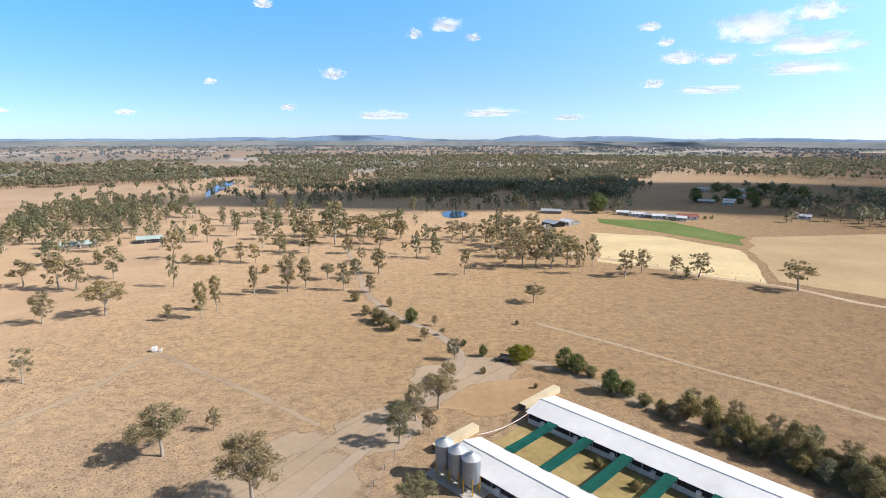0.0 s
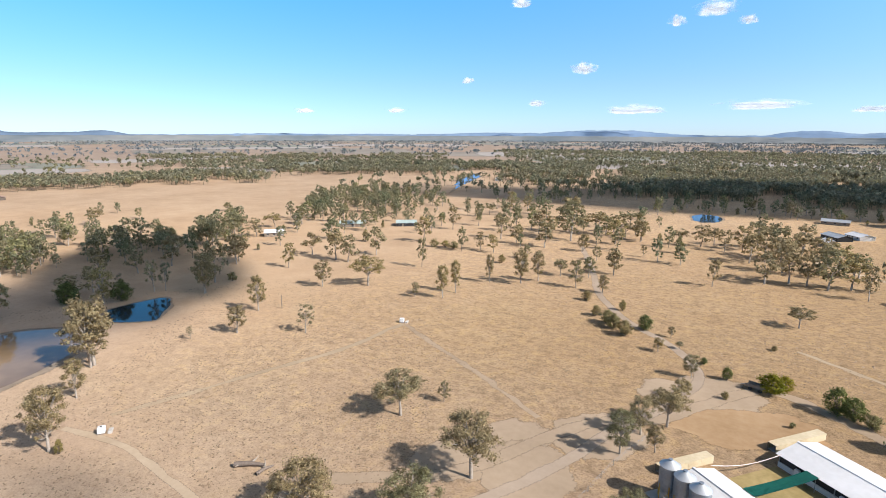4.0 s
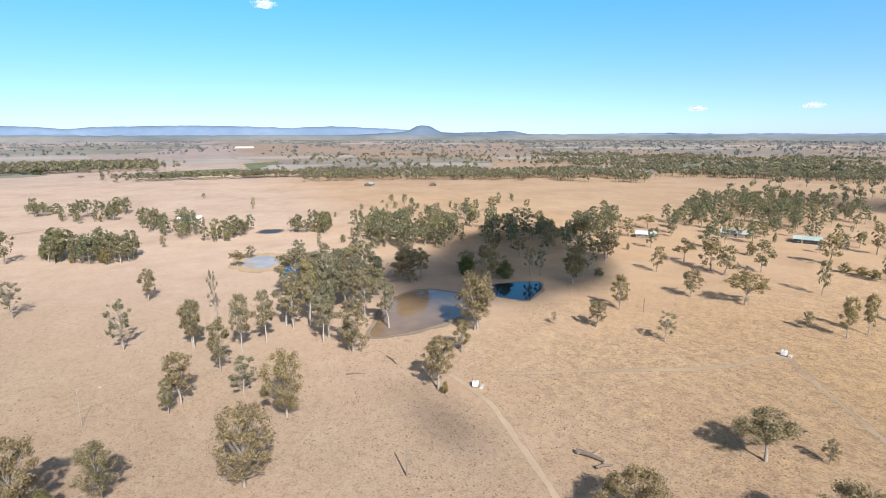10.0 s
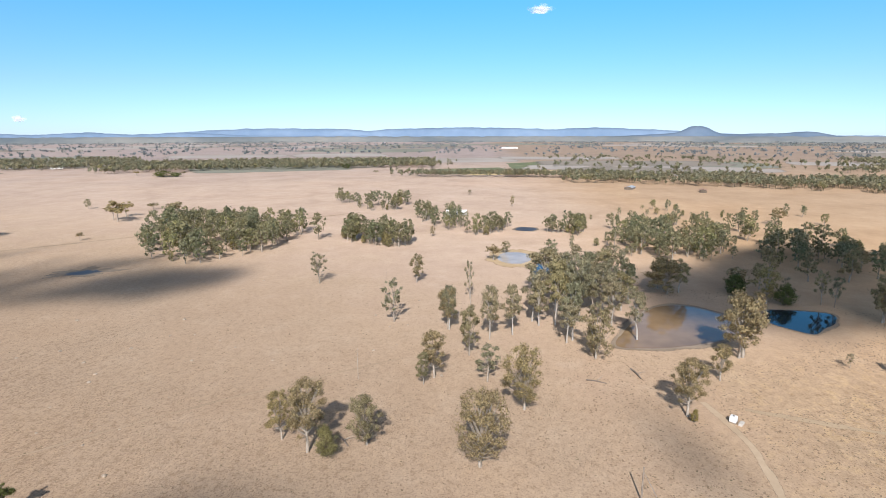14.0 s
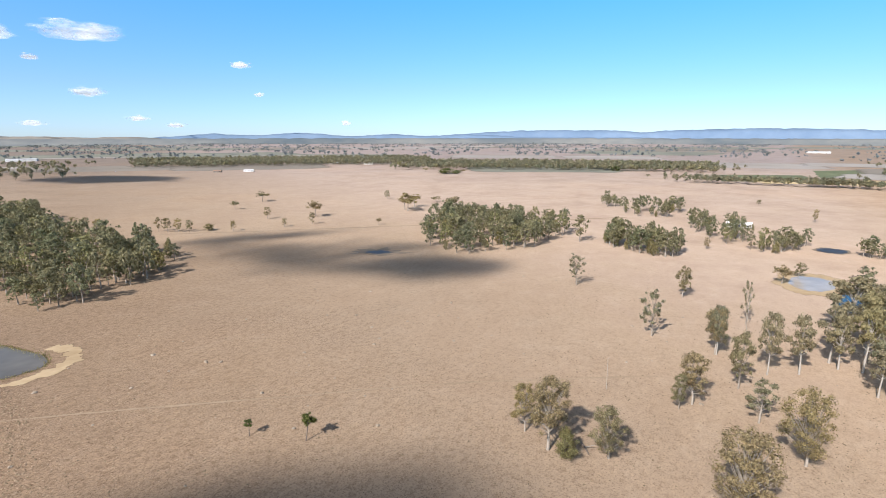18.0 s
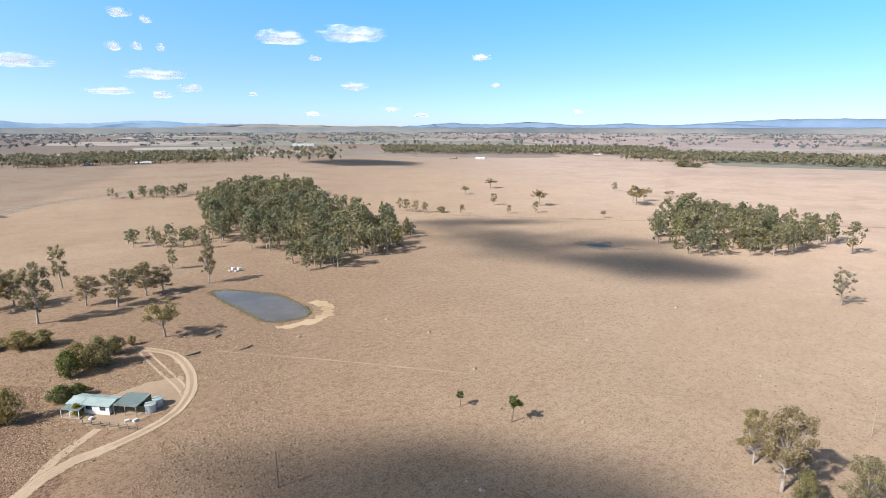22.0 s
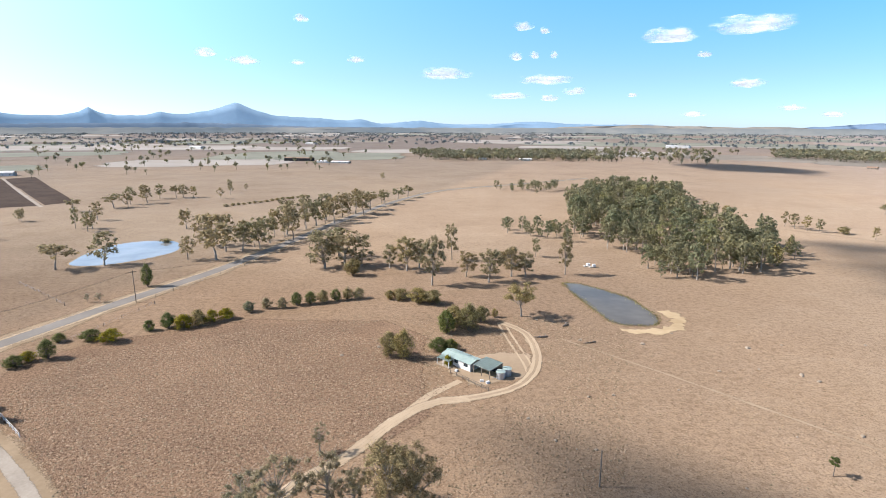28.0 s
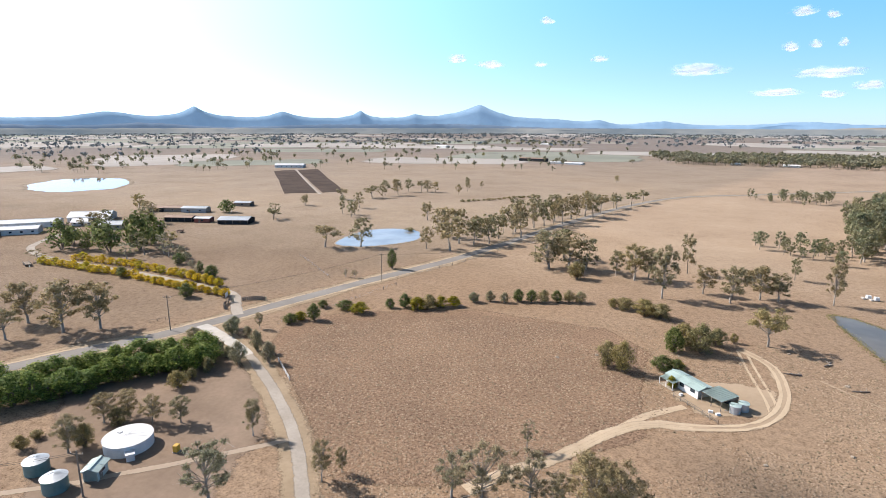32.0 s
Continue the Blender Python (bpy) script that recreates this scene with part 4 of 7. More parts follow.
GROVES = [
    ([(-308, 62), (-338, 97), (-350, 176), (-310, 170), (-293, 221), (-280, 256), (-257, 236), (-257, 160), (-260, 118), (-269, 78)], 46, 9, 13),
    ([(-352, 74), (-382, 146), (-395, 198), (-405, 225), (-358, 200), (-349, 119)], 16, 7, 10),
    ([(-291, -186), (-362, -210), (-370, -160), (-346, -112), (-309, -99), (-261, -115), (-241, -133), (-253, -159)], 88, 11, 15),
    ([(-325, -83), (-305, -34), (-287, -38), (-290, -51), (-299, -71)], 22, 10, 14),
    ([(-498, -135), (-523, -116), (-477, -58), (-435, -62), (-427, -91)], 22, 10, 14),
    ([(-416, -50), (-429, -12), (-380, -3), (-330, -17), (-363, -33)], 20, 9, 13),
    ([(-328, -10), (-364, 23), (-342, 20), (-324, 4)], 12, 8, 12),
    ([(-341, 43), (-357, 72), (-324, 62)], 12, 8, 12),
    ([(-99, -466), (-162, -517), (-199, -476), (-158, -358), (-169, -291), (-161, -246), (-126, -221), (-83, -200), (-86, -235), (-80, -256), (-69, -305)], 225, 11, 16),
    ([(-29, -321), (-69, -322), (-64, -282), (-34, -299)], 16, 6, 9),
    ([(-41, -527), (-109, -554), (-95, -481), (-55, -505)], 16, 7, 10),
    ([(-362, 397), (-358, 475), (-268, 484), (-230, 381), (-216, 299), (-244, 274), (-289, 286)], 110, 9, 13),
    ([(-298, 62), (-339, 96), (-304, 139), (-264, 117), (-264, 79)], 24, 10, 15),
    ([(-287, 144), (-288, 204), (-269, 235), (-241, 185), (-255, 142)], 22, 10, 15),
]


# ---- mesh helpers ----
def part(name, bm, mat, parent=None, label=""):
    """One mesh object out of a bmesh, under a thing or a part."""
    me = bpy.data.meshes.new(name)
    bm.to_mesh(me)
    bm.free()
    return mesh_part(name, me, mat, parent, label)


def mesh_part(name, me, mat, parent=None, label=""):
    if not me.materials:
        me.materials.append(M[mat])
    ob = new(name, me)
    if parent:
        ob.parent = parent
    return tagged(ob, label=label)


def from_arrays(name, verts, faces):
    me = bpy.data.meshes.new(name)
    verts, faces = np.asarray(verts, dtype=np.float32), np.asarray(faces, dtype=np.int32)
    k = faces.shape[1]
    me.vertices.add(len(verts)), me.loops.add(faces.size), me.polygons.add(len(faces))
    me.vertices.foreach_set("co", verts.ravel())
    me.loops.foreach_set("vertex_index", faces.ravel())
    me.polygons.foreach_set("loop_start", np.arange(0, faces.size, k, dtype=np.int32))
    me.update(calc_edges=True)
    me.validate()
    return me


def thing(name, m, label, category, group="", kind=""):
    ob = new(name)
    ob.matrix_basis = m
    return tagged(ob, label, category, group, kind)


def box(bm, x, y, z, sx, sy, sz, bevel=0.0):
    """A box with its base centre at x, y, z."""
    r = bmesh.ops.create_cube(bm, size=1, matrix=Matrix.Translation((x, y, z + sz / 2)) @ Matrix.Diagonal((sx, sy, sz, 1)))
    if bevel:
        bmesh.ops.bevel(bm, geom=list({e for v in r["verts"] for e in v.link_edges}), offset=bevel, segments=1, affect="EDGES")
    return r["verts"]


def boxed(name, dims, mat, parent, label="", bevel=0.0):
    bm = bmesh.new()
    box(bm, *dims, bevel=bevel)
    return part(name, bm, mat, parent, label)


def beam(bm, a, b, r, n=6, r2=None):
    a, b = Vector(a), Vector(b)
    d = b - a
    m = Matrix.Translation((a + b) / 2) @ d.to_track_quat("Z", "Y").to_matrix().to_4x4()
    bmesh.ops.create_cone(bm, cap_ends=True, segments=n, radius1=r, radius2=r if r2 is None else r2, depth=d.length, matrix=m)


def rod(name, a, b, r, mat, parent, n=6, r2=None, label=""):
    bm = bmesh.new()
    beam(bm, a, b, r, n, r2)
    return part(name, bm, mat, parent, label)


def spline(points, step):
    """Points along a smooth line through the given ones."""
    p = [Vector((*q, 0)) for q in points]
    p = [2 * p[0] - p[1]] + p + [2 * p[-1] - p[-2]]
    out = []
    for i in range(1, len(p) - 2):
        a, b, c, d = p[i - 1:i + 3]
        n = max(2, int((c - b).length / step))
        for k in range(n):
            t = k / n
            out.append(0.5 * ((2 * b) + (c - a) * t + (2 * a - 5 * b + 4 * c - d) * t * t + (3 * b - a - 3 * c + d) * t ** 3))
    return out + [p[-2]]


def cover(me, values):
    """How fully a patch of ground covers what is below it: 0 at the rim, 1 inside."""
    at = me.attributes.new("cover", "FLOAT", "POINT")
    at.data.foreach_set("value", np.array(values, dtype=np.float32))


def ribbon(name, points, width, mat, label, category="track", z=0.03, rag=0.12, step=3.0, kind="structure"):
    """A flat strip along a line, its edges ragged and thinning out."""
    line = spline(points, step)
    vs, fs, rng = [], [], np.random.default_rng(len(points) * 7 + int(width * 10))
    up = Vector((0, 0, z))
    for i, p in enumerate(line):
        d = (line[min(i + 1, len(line) - 1)] - line[max(i - 1, 0)]).normalized()
        s = Vector((-d.y, d.x, 0))
        a, b = width * 0.62 * (1 + rag * rng.normal()), width * 0.62 * (1 + rag * rng.normal())
        vs += [p + s * a + up, p + s * a * 0.42 + up, p - s * b * 0.42 + up, p - s * b + up]
        if i:
            k = 4 * i
            fs += [(k - 4 + q, k - 3 + q, k + 1 + q, k + q) for q in range(3)]
    me = from_arrays(name, [tuple(v) for v in vs], fs)
    cover(me, [0, 1, 1, 0] * len(line))
    return tagged(mesh_part(name, me, mat), label, category, kind=kind)


def blob(name, x, y, a, b, turn, mat, z, label="", category="", kind="structure", power=2.4, rough=0.07, seed=1):
    """A flat rounded patch, its rim uneven."""
    n = 72
    c, s = math.cos(radians(turn)), math.sin(radians(turn))
    ring, inner = [], []
    for i in range(n):
        q = 2 * math.pi * i / n
        u, v = math.cos(q), math.sin(q)
        r = (abs(u) ** power + abs(v) ** power) ** (-1 / power)
        r *= 1 + rough * (noise.noise((u * 2 + seed * 9, v * 2, seed)) * 2 + noise.noise((u * 6, v * 6 + seed, 3)))
        px, py = a * r * u, b * r * v
        ring.append((x + px * c - py * s, y + px * s + py * c, z))
        inner.append((x + (px * c - py * s) * 0.8, y + (px * s + py * c) * 0.8, z))
    fs = [(i, (i + 1) % n, n + (i + 1) % n, n + i) for i in range(n)] + [tuple(range(n, 2 * n))]
    me = bpy.data.meshes.new(name)
    me.from_pydata(ring + inner, [], fs)
    cover(me, [0] * n + [1] * n)
    return tagged(mesh_part(name, me, mat), label, category, kind=kind)


def field(name, corners, mat, label, z=0.02, category="field"):
    """A paddock between its corners, its edges softened by a ragged outline."""
    outer, inner = [], []
    k = len(corners)
    mid = sum((Vector(c) for c in corners), Vector((0, 0))) / k
    for i in range(k):
        a, b = Vector(corners[i]), Vector(corners[(i + 1) % k])
        n = max(6, int((b - a).length / 6))
        for j in range(n):
            p = a.lerp(b, j / n)
            w = noise.noise((p.x * 0.06, p.y * 0.06, 5)) * 3
            p += Vector((w, -w))
            q = p + (mid - p) * min(0.5, 3.0 / (mid - p).length)
            outer.append((p.x, p.y, z)), inner.append((q.x, q.y, z))
    n = len(outer)
    bm = bmesh.new()
    vs = [bm.verts.new(v) for v in outer + inner]
    for i in range(n):
        bm.faces.new((vs[i], vs[(i + 1) % n], vs[n + (i + 1) % n], vs[n + i]))
    f = bm.faces.new(vs[n:])
    bmesh.ops.triangulate(bm, faces=[f])
    ob = part(name, bm, mat)
    cover(ob.data, [0] * n + [1] * n)
    return tagged(ob, label, category, kind="structure")


def polar(az, d):
    return (-math.sin(radians(az)) * d, math.cos(radians(az)) * d)


# ---- ground: one sheet to the horizon ----
def build_ground():
    radii = [0] + [20 * 1.09 ** i for i in range(65)]
    radii = [r for r in radii if r < 4900] + [4990]
    n, vs, fs = 144, [], []
    for i, r in enumerate(radii):
        for k in range(n):
            q = 2 * math.pi * k / n
            x, y = r * math.cos(q), r * math.sin(q)
            h = noise.noise((x * 0.012, y * 0.012, 2)) * 0.25 if r > 30 else 0
            vs.append((x, y, h - 0.3))
        if i:
            for k in range(n):
                a, b = (i - 1) * n + k, (i - 1) * n + (k + 1) % n
                fs.append((a, b, b + n, a + n))
    me = from_arrays("ground", vs, fs)
    for v in me.vertices:
        v.co.z = 0.0
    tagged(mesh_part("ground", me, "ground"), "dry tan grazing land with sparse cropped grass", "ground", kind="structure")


build_ground()

# fields and worn ground
field("field_north_crop", [(78, 405), (144, 321), (160, 350), (134, 416), (84, 424)], "green", "green irrigated crop strip beside golden stubble", 0.03)
field("field_north_stubble", [(68, 359), (54, 270), (119, 233), (141, 306), (108, 352)], "stubble", "pale golden stubble field beside the farm road", 0.03)
field("field_north_pasture", [(161, 352), (300, 380), (420, 240), (180, 190), (124, 238), (142, 306)], "pasture", "pale dry pasture behind the farm road", 0.025)
field("field_ploughed_east", [(515, -586), (500, -612), (307, -410), (331, -389)], "ploughed", "dark ploughed plot below a long shed", 0.03)
field("field_ploughed_west", [(499, -613), (482, -639), (291, -426), (306, -411)], "ploughed", "dark ploughed plot below a long shed", 0.03)
field("field_river_crop", [(-954, -84), (-1010, 43), (-875, 60), (-821, -56)], "far_crop", "green crop strip on the river flat", 0.04)
field("field_river_stubble", [(-875, -33), (-935, 137), (-845, 124), (-812, -6)], "stubble", "pale harvested strip on the river flat", 0.05)
field("field_river_far", [(-1150, 60), (-1250, 190), (-1020, 180), (-960, 60)], "far_crop", "distant green crop strip", 0.04)
field("paddock_brown_south", [(2, -106), (24, -82), (50, -66), (88, -98), (106, -112), (112, -132), (96, -150), (60, -164), (20, -166), (4, -150), (6, -125)], "brownpasture", "rank brown tussocky grass inside a paddock", 0.012, "grass")
blob("bare_patch_gate", -40, 88, 17, 8, 60, "worn", 0.022, "wide bare gravel where the tracks meet", "earth", seed=9, rough=0.12)
blob("bare_patch_yard", -30, 85, 9, 11, 20, "worn", 0.03, "round patch of bare packed earth", "earth", seed=2)
blob("bare_patch_sheds", 4, 122, 17, 9, 20, "redearth", 0.035, "rust-coloured bare earth beside the sheds", "earth", seed=3, rough=0.15)
blob("bare_patch_drive", -5, 133, 15, 12, 30, "worn", 0.028, "bare earth yard beside the drive", "earth", seed=4, rough=0.12)
blob("bare_patch_corner", -22, 104, 11, 9, 60, "worn", 0.026, "bare earth where the drive widens", "earth", seed=5, rough=0.12)
blob("bare_patch_tanks", 98, -72, 44, 23, -42, "darkearth", 0.018, "dark trampled earth round the water tanks", "earth", seed=7, rough=0.1)
blob("bare_patch_house", -12, -130, 13, 9, 30, "faint", 0.024, "bare ground round the small house", "earth", seed=6, rough=0.15)

# far paddocks: random patches of pasture and fallow, their greyed colours painted for haze
patch = random.Random(12)
for i in range(150):
    az, dist = patch.uniform(-42, 250), math.exp(patch.uniform(math.log(950), math.log(4200)))
    px, py = polar(az, dist)
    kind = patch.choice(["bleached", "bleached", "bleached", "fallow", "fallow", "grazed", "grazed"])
    blob("far_paddock", px, py, dist * patch.uniform(0.07, 0.18), dist * patch.uniform(0.05, 0.12), az + patch.uniform(-15, 15), kind, 0.05 + 0.003 * i, "distant dry paddock with haze put into its grey tone", "field", power=5, rough=0.05, seed=i)

# ---- roads and tracks ----
ribbon("road_verge", [(190, 10), (166, -40), (150, -80), (136, -108), (124, -145), (111, -185), (97, -224), (85, -272), (69, -344), (42, -440), (5, -515), (-62, -566), (-160, -640)],
       14, "verge", "dry grass verge along the road", "verge", 0.02, 0.1, 6)
ribbon("road_shoulder", [(190, 10), (166, -40), (150, -80), (136, -108), (124, -145), (111, -185), (97, -224), (85, -272), (69, -344), (42, -440), (5, -515), (-62, -566), (-160, -640)],
       8.8, "track", "pale sandy shoulder of the road", "verge", 0.04, 0.08, 6)
ribbon("road_main", [(190, 10), (166, -40), (150, -80), (136, -108), (124, -145), (111, -185), (97, -224), (85, -272), (69, -344), (42, -440), (5, -515), (-62, -566), (-160, -640)],
       6.2, "asphalt", "grey weathered country road", "road", 0.06, 0.03, 6)
ribbon("drive_east_verge", [(129, -115), (107, -105.5), (93, -97), (81.5, -89), (69, -79), (60.5, -70.5), (53, -62), (40, -44)], 7.5, "verge", "dry mown verge along the drive", "verge", 0.03, 0.12, 3)
ribbon("drive_east", [(129, -115), (107, -105.5), (93, -97), (81.5, -89), (69, -79), (60.5, -70.5), (53, -62), (40, -44), (28, -20), (20, 10)], 2.8, "gravel", "pale gravel drive curving off the road", "road", 0.07, 0.05, 3)
ribbon("road_apron", [(133, -115), (125, -112.5), (117, -109.5), (110, -106.5), (104, -103.5)], 3.0, "concrete", "pale concrete apron where the drive meets the road", "apron", 0.11, 0.03, 2)
LOOP = [(30, -76), (24.6, -83.8), (18.1, -91.4), (10.8, -103.5), (4, -110.7), (-4.8, -113.4), (-14.2, -117.6), (-20.5, -125.1), (-23.8, -137), (-23, -153), (-16.3, -162.7)]
ribbon("track_house_head", LOOP[:6], 3.4, "track", "broad sandy vehicle track", "track", 0.06, 0.12, 3)
ribbon("track_house", LOOP, 3.0, "faint", "trodden vehicle track looping round the house", "track", 0.05, 0.15, 3)
for k, s in (("a", 0.8), ("b", -0.8)):
    line = spline(LOOP, 6)
    side = []
    for i, q in enumerate(line):
        v = (line[min(i + 1, len(line) - 1)] - line[max(i - 1, 0)]).normalized()
        side.append((q.x - v.y * s, q.y + v.x * s))
    ribbon("track_house_rut_" + k, side, 1.0, "track", "pale sandy wheel rut", "track", 0.085, 0.2, 3)
ribbon("track_house_front", [(-3, -122), (4.1, -114.6), (10.8, -103.5), (18, -92)], 2.2, "track", "sandy track up to the house fence", "track", 0.045, 0.15, 3)
ribbon("track_house_wheel_a", [(-15.5, -162), (-17.3, -147), (-19.4, -133.3), (-20, -125)], 0.8, "track", "worn wheel rut behind the house", "track", 0.04, 0.15, 2)
ribbon("track_house_wheel_b", [(-17.5, -162), (-19.3, -147), (-21.2, -134), (-21.5, -126)], 0.8, "track", "worn wheel rut behind the house", "track", 0.04, 0.15, 2)
ribbon("drive_north", [(-42, 60), (-33, 76), (-28.7, 84), (-23.6, 95.7), (-20, 106.8), (-11.9, 123.8), (-6.6, 141.5), (-9.8, 153.9), (-17.7, 165.5), (-30.8, 178.6), (-46.5, 205.3), (-58, 240), (-80, 300)],
       3.0, "greytrack", "grey gravel drive past the sheds", "road", 0.05, 0.08, 3)
ribbon("drive_yard", [(-60, 66), (-45, 76), (-38, 84), (-32.4, 95), (-24, 109), (-12, 117), (6.5, 142.6), (21, 136.5), (38, 119), (56, 100), (70, 84)], 3.8, "worn", "bare earth service track round the sheds", "track", 0.045, 0.15, 3)
ribbon("track_pond", [(-119, 52), (-110, 53.5), (-102, 54.3), (-89, 52.6), (-80, 51.2), (-70, 49.6), (-55, 46)], 1.8, "track", "sandy foot track near the pond", "track", 0.04, 0.2, 3)
ribbon("track_tank_a", [(-93.3, 140.6), (-94.5, 130), (-95.2, 120), (-98.4, 107.5), (-103.2, 95.5), (-110, 76), (-116, 60)], 2.0, "trodden", "pale cattle track through dry grass", "track", 0.03, 0.3, 3)
ribbon("track_tank_b", [(-92, 140), (-74.3, 129.1), (-57.7, 119.5), (-46, 112), (-35, 105)], 1.8, "faint", "pale cattle track through dry grass", "track", 0.03, 0.3, 3)
ribbon("track_paddock", [(-32.7, -149), (-57.7, -122.4), (-83.5, -92.7), (-110.5, -61.6), (-140, -20)], 0.9, "faint", "faint track across the open paddock", "track", 0.03, 0.3, 3)
ribbon("track_far_fence", [(-98, -391), (-174, -345), (-247, -269), (-327, -186), (-420, -90)], 3, "worn", "pale boundary track along a paddock", "track", 0.03, 0.2, 5)
ribbon("road_north_farm", [(300, 90), (200, 160), (144, 204), (124, 229), (97, 245), (67, 274), (52, 283), (30, 310)], 4, "track", "pale dirt farm road", "road", 0.05, 0.1, 5)
ribbon("track_shed_paddock", [(16, 176), (38.6, 158.4), (57.7, 141.9), (73.6, 130.1), (81.8, 122.5), (110, 98)], 1.9, "trodden", "pale wheel track across the paddock", "track", 0.03, 0.25, 4)
ribbon("farm_drive", [(130, -127), (137, -133), (150, -144), (178, -147), (208, -149), (232, -149), (272, -151), (300, -161), (318, -185), (330, -205)], 4.0, "gravel", "pale driveway up to the farmhouse", "road", 0.08, 0.08, 4)
ribbon("track_ploughed", [(503, -618), (400, -506), (302, -402)], 3.2, "gravel", "pale track between two ploughed plots", "track", 0.06, 0.1, 6)
ribbon("track_tanks", [(66, -77), (76, -66), (84, -58), (92, -50), (104, -40)], 1.7, "greytrack", "stony service track past the water tanks", "track", 0.05, 0.15, 3)

# ---- ponds ----
def pond(name, x, y, a, b, turn, water, rim, rim_grow, label, seed, power=2.4, rough=0.06):
    blob(name + "_margin", x, y, a * rim_grow, b * rim_grow * 1.06, turn, rim, 0.05, "damp bare margin of a farm dam", "bank", seed=seed, rough=rough * 1.8, power=power)
    return blob(name, x, y, a, b, turn, water, 0.09, label, "water", seed=seed, power=power, rough=rough)


def basin(name, corners, water, rim, grow, label, seed, sag=0.012):
    """A dam between its corners, rounded off, with a bare or reedy margin."""
    k = len(corners)
    mid = sum((Vector(c) for c in corners), Vector((0, 0))) / k
    line = [Vector((q.x, q.y)) for q in spline([*corners, *corners, *corners], 2.0)]
    third = len(line) // 3
    ring = line[third:2 * third]
    for layer, (mat, z, out, words, cat) in {"_margin": (rim, 0.05, grow, "damp bare margin of a farm dam", "bank"), "": (water, 0.09, 0.0, label, "water")}.items():
        outer, inner = [], []
        for q in ring:
            d = (q - mid).normalized()
            w = out + sag * 40 * noise.noise((q.x * 0.25, q.y * 0.25, seed)) + out * 0.5 * noise.noise((q.x * 0.12, q.y * 0.12, seed + 5))
            outer.append((*(q + d * w), z)), inner.append((*(q + d * (w - 1.6 - out * 0.5)), z))
        n = len(outer)
        bm = bmesh.new()
        vs = [bm.verts.new(v) for v in outer + inner]
        for i in range(n):
            bm.faces.new((vs[i], vs[(i + 1) % n], vs[n + (i + 1) % n], vs[n + i]))
        bmesh.ops.triangulate(bm, faces=[bm.faces.new(vs[n:])])
        bmesh.ops.recalc_face_normals(bm, faces=bm.faces[:])
        ob = part(name + layer, bm, mat)
        cover(ob.data, [0] * n + [1] * n)
        tagged(ob, words, cat, kind="structure")
    return ring


basin("pond_brown", [(-152, 41), (-166, 47), (-181, 56), (-191, 66), (-190, 77), (-177, 85), (-164, 80), (-156, 68), (-151, 53)], "pond_brown", "mud", 3.6, "still brown dam water ringed by gum trees", 11)
basin("pond_blue", [(-188, 101), (-188, 111), (-185, 120), (-177, 117), (-169, 108), (-165, 103), (-170, 98), (-175, 95), (-182, 97)], "pond_blue", "mud", 2.4, "deep blue dam water below a bank", 12)
HOUSE_DAM = basin("pond_house", [(-45, -206), (-51, -205), (-58, -197), (-64, -188), (-66, -176), (-67, -168), (-64, -161), (-57, -160), (-51.5, -163), (-49.5, -172), (-47.5, -183), (-45.5, -195)], "pond_grey", "reed", 1.2, "grey-brown dam water with grassy edge", 13)
ribbon("clay_bank_house", [(-71.5, -174), (-73, -166), (-69, -158.5), (-61, -155), (-52, -155.5)], 4.6, "bank", "orange clay spill round the end of a dam", "bank", 0.07, 0.4, 1.2)
basin("pond_road", [(166, -232), (171, -250), (170, -270), (160, -281), (144, -281), (135, -269), (132, -256), (138, -243), (147, -233), (157, -229)], "pond_pale", "verge", 2.5, "pale blue farm dam beside the road", 15)
pond("pond_far_farm", 578, -366, 73, 44, 145, "pond_grey", "mud", 1.12, "wide pale dam behind the farm", 16, 2.2, 0.06)
pond("pond_north", -26, 437, 20, 10, 93, "pond_blue", "mud", 1.2, "blue dam water behind gum trees", 17)
pond("creek_bend", -334, 669, 114, 10, 109, "pond_blue", "verge", 1.2, "narrow pale bend of a creek", 19, 2.0, 0.2)
pond("pond_small", -266, 19, 12.9, 7.9, 176, "pond_silt", "bank", 1.7, "small silty dam with an orange clay rim", 20)
pond("pond_tiny", -350, 32, 7, 6.5, 160, "pond_mud", "mud", 1.3, "tiny dark waterhole", 21)
pond("pond_mudhole", -225, -173, 6.4, 4.0, 126, "pond_mud", "mud", 2.2, "drying waterhole in open paddock", 22, 2.2, 0.25)
pond("pond_behind", -242, 34, 15.2, 8.3, 170, "pond_blue", "mud", 1.2, "blue water behind a stand of gums", 23)

